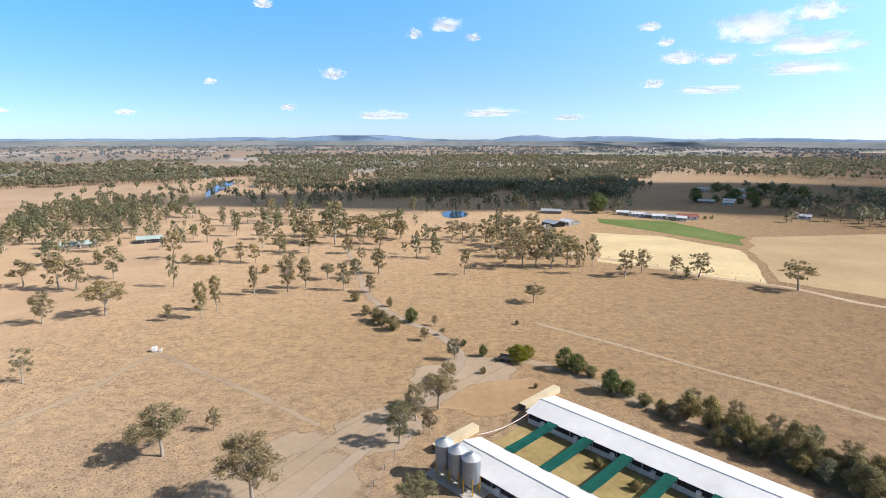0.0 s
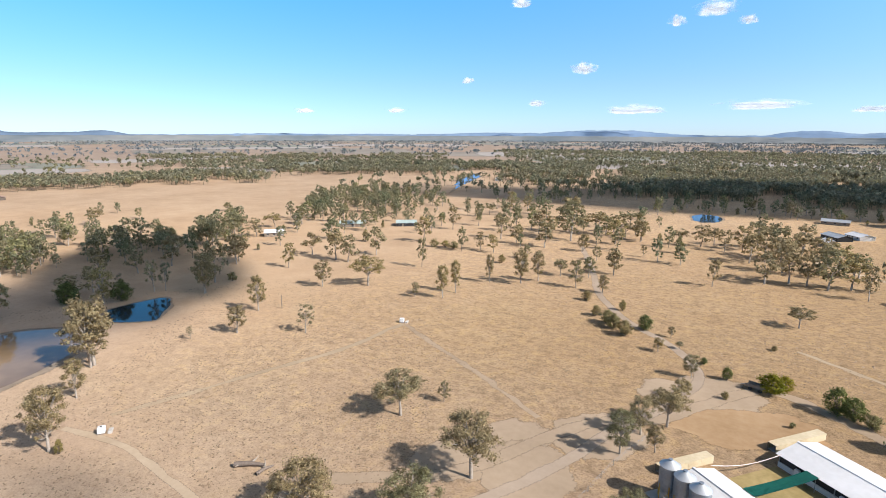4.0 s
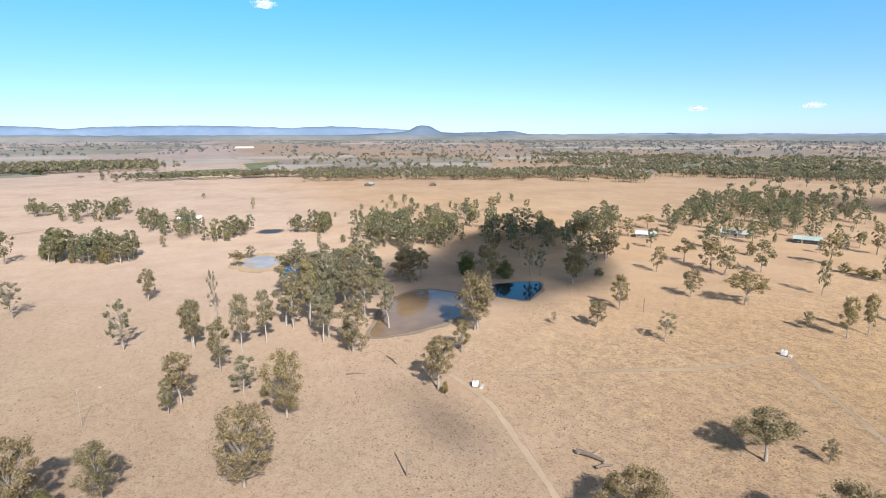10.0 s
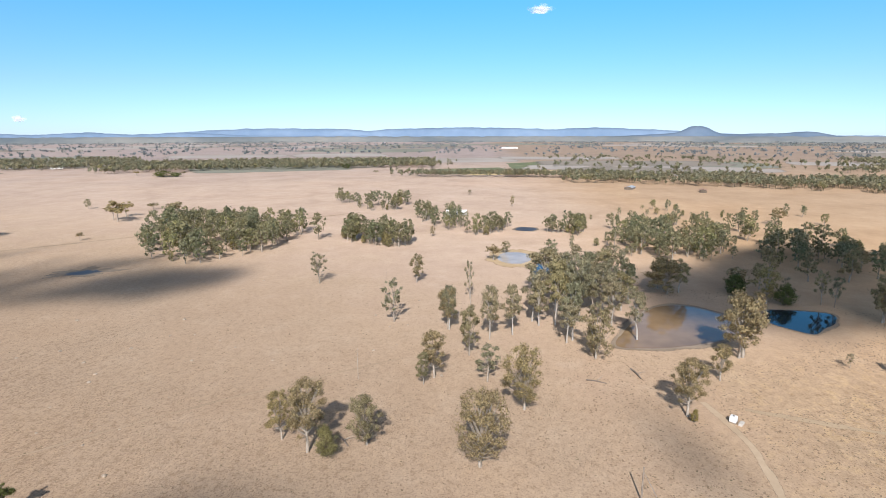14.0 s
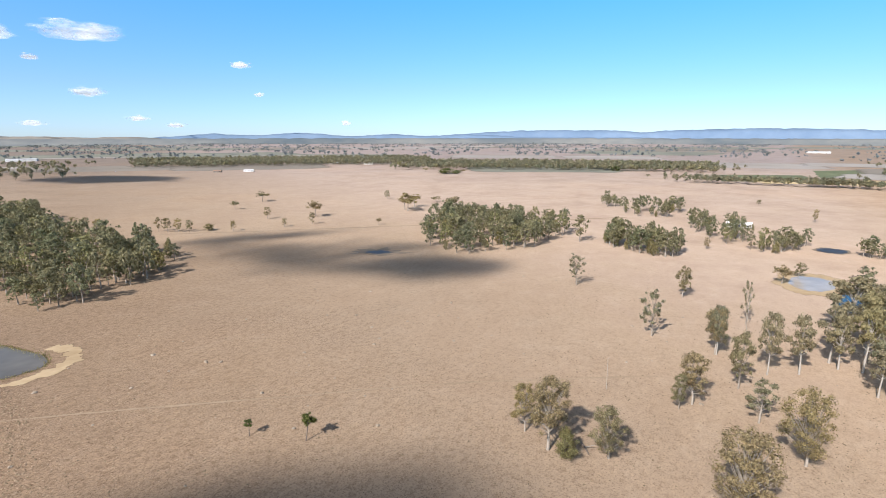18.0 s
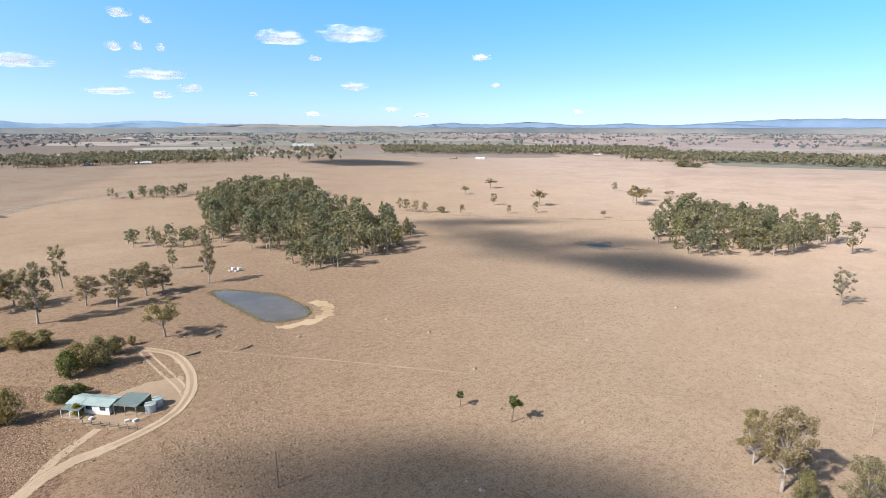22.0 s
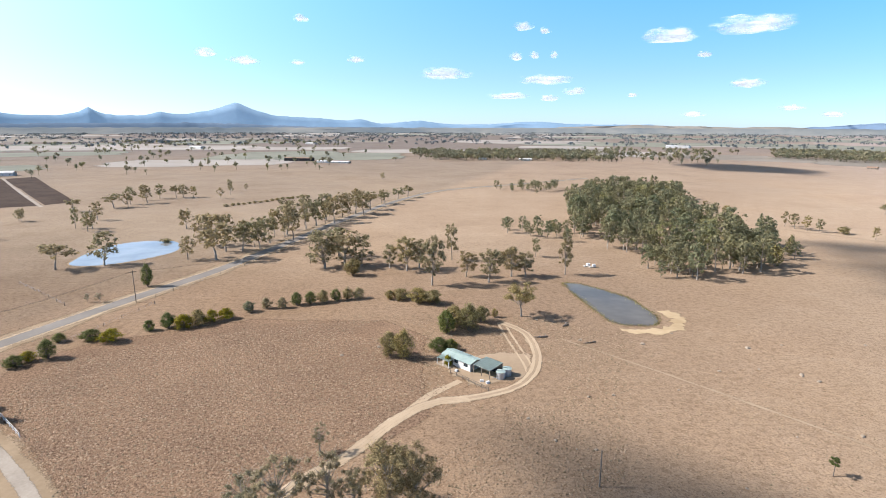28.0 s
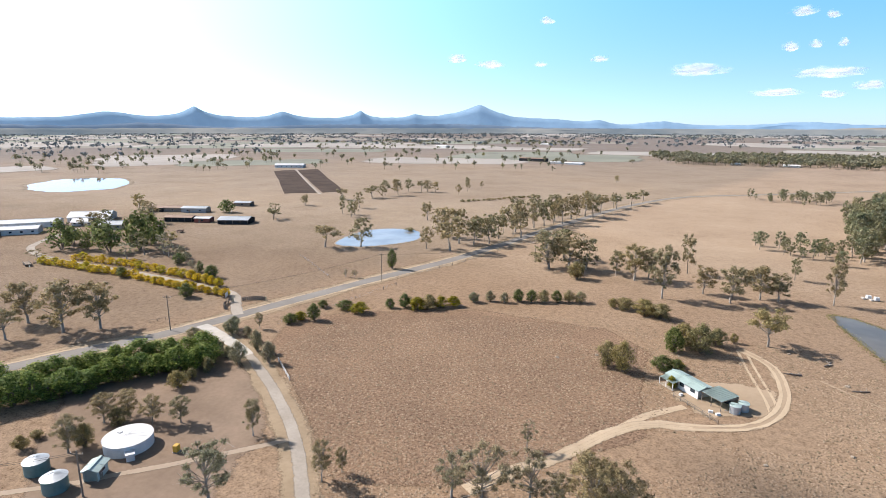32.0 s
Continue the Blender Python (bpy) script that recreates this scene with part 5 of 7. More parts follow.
# ---- far plain, hills and ranges round the horizon ----
def ridge(name, az0, az1, d, crest, depth, mat, label, seed, step=0.25, wob=0.06):
    """A range along the horizon: crest(az) in degrees above the level; real slopes front and back."""
    rows, n = [], int((az1 - az0) / step) + 1
    prof = [(-1.0, 0.0), (-0.55, 0.30), (-0.25, 0.72), (0.0, 1.0), (0.4, 0.5), (0.8, 0.0)]
    vs, fs = [], []
    for i in range(n):
        az = az0 + i * step
        el = crest(az) + wob * (noise.noise((az * 0.9, seed, 0)) + 0.6 * noise.noise((az * 2.6, seed, 4)))
        top = max(EYE + d * math.tan(radians(el)), 4)
        for k, (u, f) in enumerate(prof):
            w = noise.noise((az * 0.3, u * 2, seed)) * 0.12 * depth
            x, y = polar(az, d + u * depth + w)
            vs.append((x, y, top * f - (2 if f == 0 else 0)))
        if i:
            for k in range(len(prof) - 1):
                a, b = (i - 1) * len(prof) + k, i * len(prof) + k
                fs.append((a, b, b + 1, a + 1))
    me = from_arrays(name, vs, fs)
    for p in me.polygons:
        p.use_smooth = True
    return tagged(mesh_part(name, me, mat), label, "hills", kind="structure")


def peaks(base, *humps):
    return lambda az: base + sum(h * math.exp(-abs((az - c) / w) ** k) for c, h, w, k in humps)


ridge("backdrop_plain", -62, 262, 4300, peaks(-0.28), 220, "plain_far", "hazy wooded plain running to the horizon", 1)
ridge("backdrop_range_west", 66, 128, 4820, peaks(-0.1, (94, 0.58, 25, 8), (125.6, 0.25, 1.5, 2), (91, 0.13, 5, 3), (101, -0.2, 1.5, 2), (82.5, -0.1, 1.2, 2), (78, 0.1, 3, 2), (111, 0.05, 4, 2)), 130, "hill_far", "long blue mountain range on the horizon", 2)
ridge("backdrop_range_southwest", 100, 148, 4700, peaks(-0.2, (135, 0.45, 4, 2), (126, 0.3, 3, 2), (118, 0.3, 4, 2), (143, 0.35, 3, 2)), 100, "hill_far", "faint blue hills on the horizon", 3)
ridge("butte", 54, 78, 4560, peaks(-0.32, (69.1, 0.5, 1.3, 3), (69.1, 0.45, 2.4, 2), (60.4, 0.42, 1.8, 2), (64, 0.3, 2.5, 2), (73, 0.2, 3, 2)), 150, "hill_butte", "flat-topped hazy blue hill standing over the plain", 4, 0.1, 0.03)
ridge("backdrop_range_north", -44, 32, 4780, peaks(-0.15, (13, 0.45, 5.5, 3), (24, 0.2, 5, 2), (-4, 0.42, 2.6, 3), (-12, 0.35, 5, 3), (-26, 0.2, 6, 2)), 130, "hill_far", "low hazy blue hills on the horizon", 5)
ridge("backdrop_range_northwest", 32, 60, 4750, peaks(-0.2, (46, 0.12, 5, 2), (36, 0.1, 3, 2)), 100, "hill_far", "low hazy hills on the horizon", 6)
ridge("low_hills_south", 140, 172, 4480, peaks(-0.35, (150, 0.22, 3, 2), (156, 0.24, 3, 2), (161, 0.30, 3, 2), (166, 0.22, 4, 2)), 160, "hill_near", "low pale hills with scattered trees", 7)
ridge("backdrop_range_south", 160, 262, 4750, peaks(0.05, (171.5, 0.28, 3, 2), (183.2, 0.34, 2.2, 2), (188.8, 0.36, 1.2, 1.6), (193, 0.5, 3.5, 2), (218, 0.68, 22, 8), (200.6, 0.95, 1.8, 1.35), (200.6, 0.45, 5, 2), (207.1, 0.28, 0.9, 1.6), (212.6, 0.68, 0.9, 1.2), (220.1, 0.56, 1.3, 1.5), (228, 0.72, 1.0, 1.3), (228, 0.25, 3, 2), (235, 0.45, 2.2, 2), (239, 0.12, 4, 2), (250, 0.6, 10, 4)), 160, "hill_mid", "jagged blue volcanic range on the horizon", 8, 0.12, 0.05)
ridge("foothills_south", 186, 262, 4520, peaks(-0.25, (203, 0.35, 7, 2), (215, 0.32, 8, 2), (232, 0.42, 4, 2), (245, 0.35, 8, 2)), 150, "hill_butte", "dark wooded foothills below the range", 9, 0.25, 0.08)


# ---- trees ----
def tube(vs, fs, pts, radii, n=6):
    """Adds a bent, tapered tube to the lists."""
    base = len(vs)
    for i, (p, r) in enumerate(zip(pts, radii)):
        d = (pts[min(i + 1, len(pts) - 1)] - pts[max(i - 1, 0)]).normalized()
        u = d.orthogonal().normalized()
        w = d.cross(u)
        for k in range(n):
            q = 2 * math.pi * k / n
            vs.append(tuple(p + (u * math.cos(q) + w * math.sin(q)) * r))
        if i:
            for k in range(n):
                a, b = base + (i - 1) * n + k, base + (i - 1) * n + (k + 1) % n
                fs.append((a, b, b + n, a + n))


def cards(rng, centres, radii, count, size, droop=0.35, flat=0.75):
    """Leaf sprays: small hanging blades scattered loosely through clumps."""
    centres, radii = np.array(centres), np.array(radii)
    weights = radii ** 2
    which = rng.choice(len(centres), count, p=weights / weights.sum())
    d = rng.normal(size=(count, 3))
    d /= np.linalg.norm(d, axis=1)[:, None]
    r = radii[which] * (0.5 + 0.72 * rng.random(count)) * (1 + 0.2 * rng.normal(size=count))
    c = centres[which] + d * r[:, None] * np.array([1, 1, flat])
    face = d + (c - centres.mean(0)) * 0.25 + rng.normal(size=(count, 3)) * 0.55
    u = np.cross(face, rng.normal(size=(count, 3)))
    u /= np.linalg.norm(u, axis=1)[:, None] + 1e-6
    v = np.cross(u, face)
    v /= np.linalg.norm(v, axis=1)[:, None] + 1e-6
    s = size * (0.6 + 0.8 * rng.random(count))[:, None]
    u, v = u * s * 0.62, v * s * 0.38
    hang = np.array([0, 0, -droop]) * s
    q = np.stack([c - u - v * 0.8, c + v * 1.5 - u * 0.2 + hang * 0.3, c + u * 1.3 + hang - v * 0.3], 1)
    return q.reshape(-1, 3), np.arange(count * 3).reshape(-1, 3)


def gum_meshes(seed, style, fine):
    """Trunk with limbs, and crown, of a tree 10 m high and about 6 m wide."""
    rng = np.random.default_rng(seed)
    vs, fs, cen, rad = [], [], [], []
    lo, spread, clumps, bare = {"E": (0.20, 2.5, 30, 0.0), "P": (0.30, 2.3, 24, 0.0), "L": (0.10, 2.5, 40, 0.0), "U": (0.26, 2.9, 34, 0.0), "S": (0.24, 2.6, 20, 0.5), "C": (0.52, 1.8, 8, 0.0), "T": (0.62, 1.6, 5, 0.0)}[style]
    clumps = int(clumps * (0.8, 1.2, 1.5)[fine])
    lean = rng.normal(0, 0.25, 2)
    top = Vector((lean[0], lean[1], 10 * (lo + 0.30)))
    spine = [Vector((0, 0, -0.2)), Vector((lean[0] * 0.1, lean[1] * 0.3, 2.0)), Vector((lean[0] * 0.7, lean[1] * 0.6, 10 * lo)), top]
    tube(vs, fs, spine, [0.22, 0.17, 0.14, 0.09], 7)
    for i in range(clumps):
        q = i * 2.4 + rng.normal(0, 0.3)
        f = (i + 0.5) / clumps
        zz = 10 * (lo + 0.06 + (0.88 - lo) * f ** 0.85) + rng.normal(0, 0.25)
        rr = spread * math.sqrt(max(0.05, 1 - (1.55 * abs(f - 0.42)) ** 2)) * (0.35 + 0.8 * rng.random())
        p = Vector((math.cos(q) * rr + lean[0], math.sin(q) * rr + lean[1], zz))
        if style == "U":
            p.z = 4.9 + 3.6 * rng.random() * (1.25 - (math.hypot(p.x, p.y) / 3.6) ** 2)
        start = spine[2].lerp(top, min(1, f * 1.1))
        midp = start.lerp(p, 0.5) + Vector((0, 0, -0.25 + 0.3 * rng.random()))
        if fine:
            tube(vs, fs, [start, midp, p], [0.065, 0.042, 0.015], 5 if fine > 1 else 4)
        elif i % 4 == 0:
            tube(vs, fs, [start, p], [0.06, 0.02], 4)
        cen.append(tuple(p))
        rad.append((0.38 + 0.52 * rng.random()) * (1.0 if style != "S" else 0.8) * (1.1, 0.97, 0.9)[fine])
        if style == "S" and fine:
            for _ in range(2):
                e = p + Vector(rng.normal(0, 0.8, 3)) + Vector((0, 0, 0.5))
                tube(vs, fs, [p, e], [0.03, 0.01], 4)
    count, size = ((520, 0.50), (2400, 0.27), (6600, 0.165))[fine]
    if style == "T":
        return (from_arrays("trunk", vs, fs),)
    if style == "S":
        count = int(count * 0.6)
    cv, cf = cards(rng, cen, rad, count, size)
    return from_arrays("trunk", vs, fs), from_arrays("crown", cv, cf)


def bush_meshes(seed, style, fine):
    """Short stems and a crown that reaches almost to the ground: 10 m high, about 9 m wide."""
    rng = np.random.default_rng(seed + 500)
    vs, fs, cen, rad = [], [], [], []
    round_crown = style in "DGH"
    for i in range((20, 30, 38)[fine]):
        f = (i + 0.5) / (20, 30, 38)[fine]
        q = i * 2.4 + rng.normal(0, 0.3)
        zz = 1.3 + 7.6 * f
        rr = 3.1 * math.sqrt(max(0.02, 1 - (2 * abs(f - 0.42)) ** 2.2)) * ((0.7 if round_crown else 0.45) + (0.35 if round_crown else 0.85) * rng.random())
        p = Vector((math.cos(q) * rr, math.sin(q) * rr, zz * (0.92 + 0.12 * rng.random())))
        if fine or i % 3 == 0:
            tube(vs, fs, [Vector((0.2 * math.cos(q), 0.2 * math.sin(q), -0.2)), Vector((p.x * 0.4, p.y * 0.4, zz * 0.55)), p], [0.14, 0.09, 0.03], 4)
        cen.append(tuple(p))
        rad.append((0.9 + 0.75 * rng.random()) * (1.1, 0.95, 0.85)[fine])
    count, size = ((560, 0.74), (2300, 0.42), (5600, 0.27))[fine]
    cv, cf = cards(rng, cen, rad, count, size, 0.15, 0.9)
    return from_arrays("trunk", vs, fs), from_arrays("crown", cv, cf)


TREE_KINDS = {
    "E": ("gum_tree", gum_meshes, "bark", "gum", 6.4, "{} gum tree with pale trunk and open olive crown", "tree"),
    "P": ("gum_tree", gum_meshes, "bark_white", "pale", 6.0, "{} white-trunked gum tree standing by a dam", "tree"),
    "S": ("gum_tree", gum_meshes, "bark", "pale", 6.2, "{} half-bare gum tree with thin grey foliage", "tree"),
    "T": ("dead_tree", gum_meshes, "bark_white", "pale", 4.0, "{} bleached dead tree with bare limbs", "tree"),
    "U": ("gum_tree", gum_meshes, "bark", "gum", 7.4, "{} spreading gum tree with wide umbrella crown", "tree"),
    "L": ("gum_tree", gum_meshes, "bark", "gum", 6.6, "{} leafy gum tree with crown hanging near the ground", "tree"),
    "C": ("young_tree", gum_meshes, "bark_dark", "dark", 4.6, "{} dark young tree alone in the paddock", "tree"),
    "D": ("dense_tree", bush_meshes, "bark_dark", "dark", 9.0, "{} dense dark green tree leafy to the ground", "tree"),
    "H": ("hedge_tree", bush_meshes, "bark_dark", "hedge", 9.0, "{} bright green hedge tree in a thick roadside row", "tree"),
    "B": ("shrub", bush_meshes, "bark_dark", "shrub", 9.0, "{} olive shrub with ragged crown", "shrub"),
    "Y": ("shrub", bush_meshes, "bark_dark", "lime", 9.0, "{} yellow-green shrub with dense leaves", "shrub"),
    "K": ("shrub", bush_meshes, "bark", "pale", 9.0, "{} grey-leaved shrub with thin rounded crown", "shrub"),
    "G": ("shrub", bush_meshes, "bark_dark", "gold", 9.0, "{} golden-yellow flowering hedge shrub", "shrub"),
}
TREE_MESH, PLANTED, SPOTS = {}, defaultdict(int), []


def plant(kind, x, y, h, w, group=""):
    if kind == "E" and w > 0.95 * h:
        kind = "U"
    name, build, bark, leaf, wide, words, cat = TREE_KINDS[kind]
    d = math.hypot(x, y)
    PLANTED[kind] += 1
    SPOTS.append((x, y))
    key = (kind, PLANTED[kind] % 6, 2 if d < 125 else 1 if d < 235 else 0)
    if key not in TREE_MESH:
        pair = build(hash_seed(key), kind, key[2])
        for me, mt in zip(pair, (bark, leaf)):
            me.materials.append(M[mt])
        TREE_MESH[key] = pair
    rng = random.Random(int(x * 13 + y * 7))
    size = "tall" if h > 11 else "small" if h < 5 else "medium-sized"
    m = pose(x, y, 0, 0, 0, rng.uniform(0, 360)) @ Matrix.Diagonal((w / wide, w / wide * rng.uniform(0.9, 1.1), h / 10, 1))
    t = thing(name, m, words.format(size), cat, group)
    mesh_part("trunk", TREE_MESH[key][0], bark, t)
    if kind != "T":
        mesh_part("crown", TREE_MESH[key][1], leaf, t)
    return t


def hash_seed(key):
    return ord(key[0]) * 100 + key[1] * 7 + key[2]


for rows, where in ((DRIVE_TREES, "trees along the shed drive"), (NORTH_TREES, "northern paddock trees"), (WEST_TREES, "western paddock trees"),
                    (POND_TREES, "trees round the dam"), (PADDOCK_TREES, "open paddock trees"), (HOUSE_TREES, "trees near the house and road"),
                    (FARM_TREES, "farmstead trees")):
    for k, x, y, h, w in rows:
        plant(k, x, y, h, w, where)


def inside(p, poly):
    c, j = False, len(poly) - 1
    for i in range(len(poly)):
        (xi, yi), (xj, yj) = poly[i], poly[j]
        if (yi > p[1]) != (yj > p[1]) and p[0] < (xj - xi) * (p[1] - yi) / (yj - yi) + xi:
            c = not c
        j = i
    return c


def grove(poly, count, h0, h1, seed, words="stand of olive gum trees with pale trunks", apart=3):
    """A stand of trees beyond counting, as one mesh with two materials."""
    r, xs, ys = random.Random(seed), [p[0] for p in poly], [p[1] for p in poly]
    vs, fs, slots, tones, base, done = [], [], [], [], 0, 0
    while done < count:
        x, y = r.uniform(min(xs), max(xs)), r.uniform(min(ys), max(ys))
        if not inside((x, y), poly) or (x + 393) ** 2 + (y + 14) ** 2 < 420 or any((x - u) ** 2 + (y - v) ** 2 < apart ** 2 for u, v in SPOTS):
            continue
        SPOTS.append((x, y))
        done += 1
        kind = r.choice("EEEEEEB")
        i, tone = r.randrange(8), r.random()
        if (kind, i) not in GROVE_MESH:
            pair = (gum_meshes if kind == "E" else bush_meshes)(ord(kind) + i * 11, kind, 0)
            GROVE_MESH[kind, i] = [mesh_arrays(me) for me in pair]
        h = r.uniform(h0 * 0.65, h1 * 1.15) * (0.6 if kind == "B" else 1)
        w = h * r.uniform(0.5, 0.78) / TREE_KINDS[kind][4]
        q = r.uniform(0, 6.28)
        turn = np.array([[math.cos(q), -math.sin(q), 0], [math.sin(q), math.cos(q), 0], [0, 0, 1]])
        for slot, (v, f) in enumerate(GROVE_MESH[kind, i]):
            vs.append((v * [w, w, h / 10]) @ turn.T + [x, y, 0])
            fs.append(f + base)
            slots.append(np.full(len(f), (0 if slot == 0 else 1 if kind == "E" else 2), dtype=np.int32))
            tones.append(np.full(len(v), tone, dtype=np.float32))
            base += len(v)
    me = from_arrays("grove", np.concatenate(vs), np.concatenate(fs))
    for k in ("bark", "grove", "grove_bush"):
        me.materials.append(M[k])
    tree_tone(me, np.concatenate(tones))
    me.polygons.foreach_set("material_index", np.concatenate(slots))
    tagged(new("grove", me), words, "woodland", kind="stuff")


def tree_tone(me, values):
    """A number for each tree of a joined stand, on all its points."""
    me.attributes.new("tone", "FLOAT", "POINT").data.foreach_set("value", values.astype(np.float32))


def mesh_arrays(me):
    v, f = np.empty(len(me.vertices) * 3), np.empty(len(me.loops), dtype=np.int32)
    me.vertices.foreach_get("co", v), me.loops.foreach_get("vertex_index", f)
    n = me.polygons[0].loop_total
    f = f.reshape(-1, n)
    return v.reshape(-1, 3), f if n == 3 else np.concatenate([f[:, :3], f[:, [0, 2, 3]]])


GROVE_MESH = {}
for i, (poly, count, h0, h1) in enumerate(GROVES):
    grove(poly, int(count * 1.55), h0, h1, i)
rng = random.Random(5)

# loosely sown gums on the northern flats
LOOSE = [([(-299, 160), (-297, 251), (-249, 407), (-186, 435), (-135, 334), (-183, 250), (-218, 183), (-255, 138)], 52, 8, 12), ([(-40, 250), (-150, 290), (-190, 420), (-160, 560), (-40, 520), (20, 400), (0, 300)], 52, 9, 14),
         ([(-160, 420), (-300, 540), (-330, 620), (-180, 640), (-60, 560)], 50, 9, 13), ([(-60, 462), (110, 450), (130, 490), (-70, 500)], 40, 9, 14), ([(-290, 40), (-340, 50), (-460, 120), (-430, 240), (-380, 250)], 26, 6, 9)]
for i, (poly, count, h0, h1) in enumerate(LOOSE):
    grove(poly, count, h0, h1, 40 + i, "scattered gum trees with pale trunks on dry pasture", 9)

# hedges
def hedge_row(kind, points, gap, h, w, group, jit=0.5):
    line, acc = spline(points, gap), 0
    for p in line:
        plant(kind, p.x + rng.uniform(-jit, jit), p.y + rng.uniform(-jit, jit), h * rng.uniform(0.72, 1.2), w * rng.uniform(0.82, 1.2), group)


hedge_row("G", [(258, -143), (230, -143), (208, -143.5), (178, -141.5), (149, -140.5)], 4.0, 3.6, 4.8, "golden hedge along the farm drive")
hedge_row("G", [(254, -154), (221, -155), (184, -152.5), (160, -148.5)], 4.2, 3.6, 4.6, "golden hedge along the farm drive")
hedge_row("B", [(166, -407), (151, -425), (135, -446), (119, -464)], 4.5, 2.2, 4.5, "low dark hedge across the far paddock", 0.6)
hedge_row("H", [(132, -58), (126, -70), (118, -83), (109, -95)], 3.0, 6.2, 8.2, "dense roadside hedge", 1.0)
hedge_row("H", [(140, -64), (133, -76), (125, -88), (116, -99)], 3.2, 6.6, 8.2, "dense roadside hedge", 1.0)


# ---- long sheds with feed silos ----
def roof_slab(bm, length, run, rise, x0, z0, side, over=0.4, thick=0.08):
    """One pitch of a gable roof: from the ridge (x0) out to one side."""
    a = (x0, -length / 2 - over, z0 + rise)
    vs = []
    for dz in (0, -thick):
        for yy in (-length / 2 - over, length / 2 + over):
            vs.append(bm.verts.new((x0, yy, z0 + rise + dz)))
            vs.append(bm.verts.new((x0 + side * (run + over), yy, z0 - rise * over / run + dz)))
    for f in ((0, 1, 3, 2), (4, 6, 7, 5), (0, 2, 6, 4), (1, 5, 7, 3), (0, 4, 5, 1), (2, 3, 7, 6)):
        bm.faces.new([vs[i] for i in f])
    bmesh.ops.recalc_face_normals(bm, faces=bm.faces[:])


def gable_roof(parent, length, width, z0, rise, mat, sheets=True, label=""):
    for side in (-1, 1):
        bm = bmesh.new()
        roof_slab(bm, length, width / 2, rise, 0, z0, side)
        pitch = part("roof_pitch", bm, mat, parent, label)
        if sheets:  # raised laps between roof sheets
            n = max(2, int(length / 3.0))
            bm = bmesh.new()
            for i in range(1, n):
                y = -length / 2 + length * i / n
                beam(bm, (0, y, z0 + rise + 0.02), (side * (width / 2 + 0.3), y, z0 - rise * 0.3 / (width / 2) + 0.03), 0.035, 4)
            part("sheet_laps", bm, mat, pitch)
    boxed("ridge_cap", (0, 0, z0 + rise - 0.02, 0.5, length + 0.9, 0.1), mat, parent)


def shed_frame_pose(x, y, dx, dy):
    """Pose whose y axis runs along (dx, dy)."""
    return pose(x, y, 0, 0, 0, math.degrees(math.atan2(-dx, dy)))


def long_shed(x, y, dx, dy, length, width, label, eave=2.6, rise=1.1):
    t = thing("livestock_shed", shed_frame_pose(x, y, dx, dy), label, "shed", "long sheds")
    for side in (-1, 1):
        boxed("low_wall", (side * (width / 2 - 0.1), 0, 0, 0.18, length, 1.0), "white_wall", t)
        # near-black sheet stands in for the shade inside the open side
        boxed("dark_opening", (side * (width / 2 - 0.25), 0, 1.0, 0.06, length - 0.3, eave - 1.0), "shadow", t, "dark sheet painted as shade under the eave")
        for i in range(int(length / 5) + 1):
            boxed("post", (side * (width / 2 - 0.1), -length / 2 + 0.15 + i * (length - 0.3) / int(length / 5), 1.0, 0.16, 0.16, eave - 1.0), "steel", t)
        for i in range(int(length / 8)):
            boxed("vent_box", (side * (width / 2 + 0.25), -length / 2 + 4 + i * 8, 0.6, 0.5, 0.9, 1.2), "plastic", t, "white vent box on the side wall", 0.04)
    for e in (-1, 1):
        bm = bmesh.new()
        box(bm, 0, e * (length / 2 - 0.1), 0, width - 0.4, 0.18, eave)
        part("end_wall", bm, "cream", t)
        bm = bmesh.new()
        vs = [bm.verts.new(v) for v in ((-width / 2 + 0.2, e * (length / 2 - 0.1), eave), (width / 2 - 0.2, e * (length / 2 - 0.1), eave), (0, e * (length / 2 - 0.1), eave + rise - 0.1))]
        f = bm.faces.new(vs)
        bmesh.ops.solidify(bm, geom=[f], thickness=0.12)
        part("gable", bm, "cream", t)
    gable_roof(t, length, width, eave, rise, "white_roof", False)
    return t


# the sheds run from their north-west ends towards +x, -y
SHED_DIR = Vector((38.1, -33.4)).normalized()
ACROSS = Vector((SHED_DIR.y, -SHED_DIR.x))


def shed_point(along, across):
    p = Vector((12.6, 111.9)) + SHED_DIR * along + ACROSS * across
    return p.x, p.y


LEN = 72
for off, wide, words in ((-1.4, 10.1, "long low white-roofed livestock shed with open sides"), (23.2, 8.7, "long low white-roofed livestock shed beside feed silos")):
    cx, cy = shed_point(LEN / 2 - 1.0, off)
    long_shed(cx, cy, SHED_DIR.x, SHED_DIR.y, LEN, wide, words)
yx, yy = shed_point(35, 11.3)
ob = boxed("yard_lawn", (0, 0, 0.05, 14.2, LEN, 0.02), "lawn", None)
ob.matrix_basis = shed_frame_pose(yx, yy, SHED_DIR.x, SHED_DIR.y)
tagged(ob, "patchy short grass between two sheds", "grass", kind="structure")
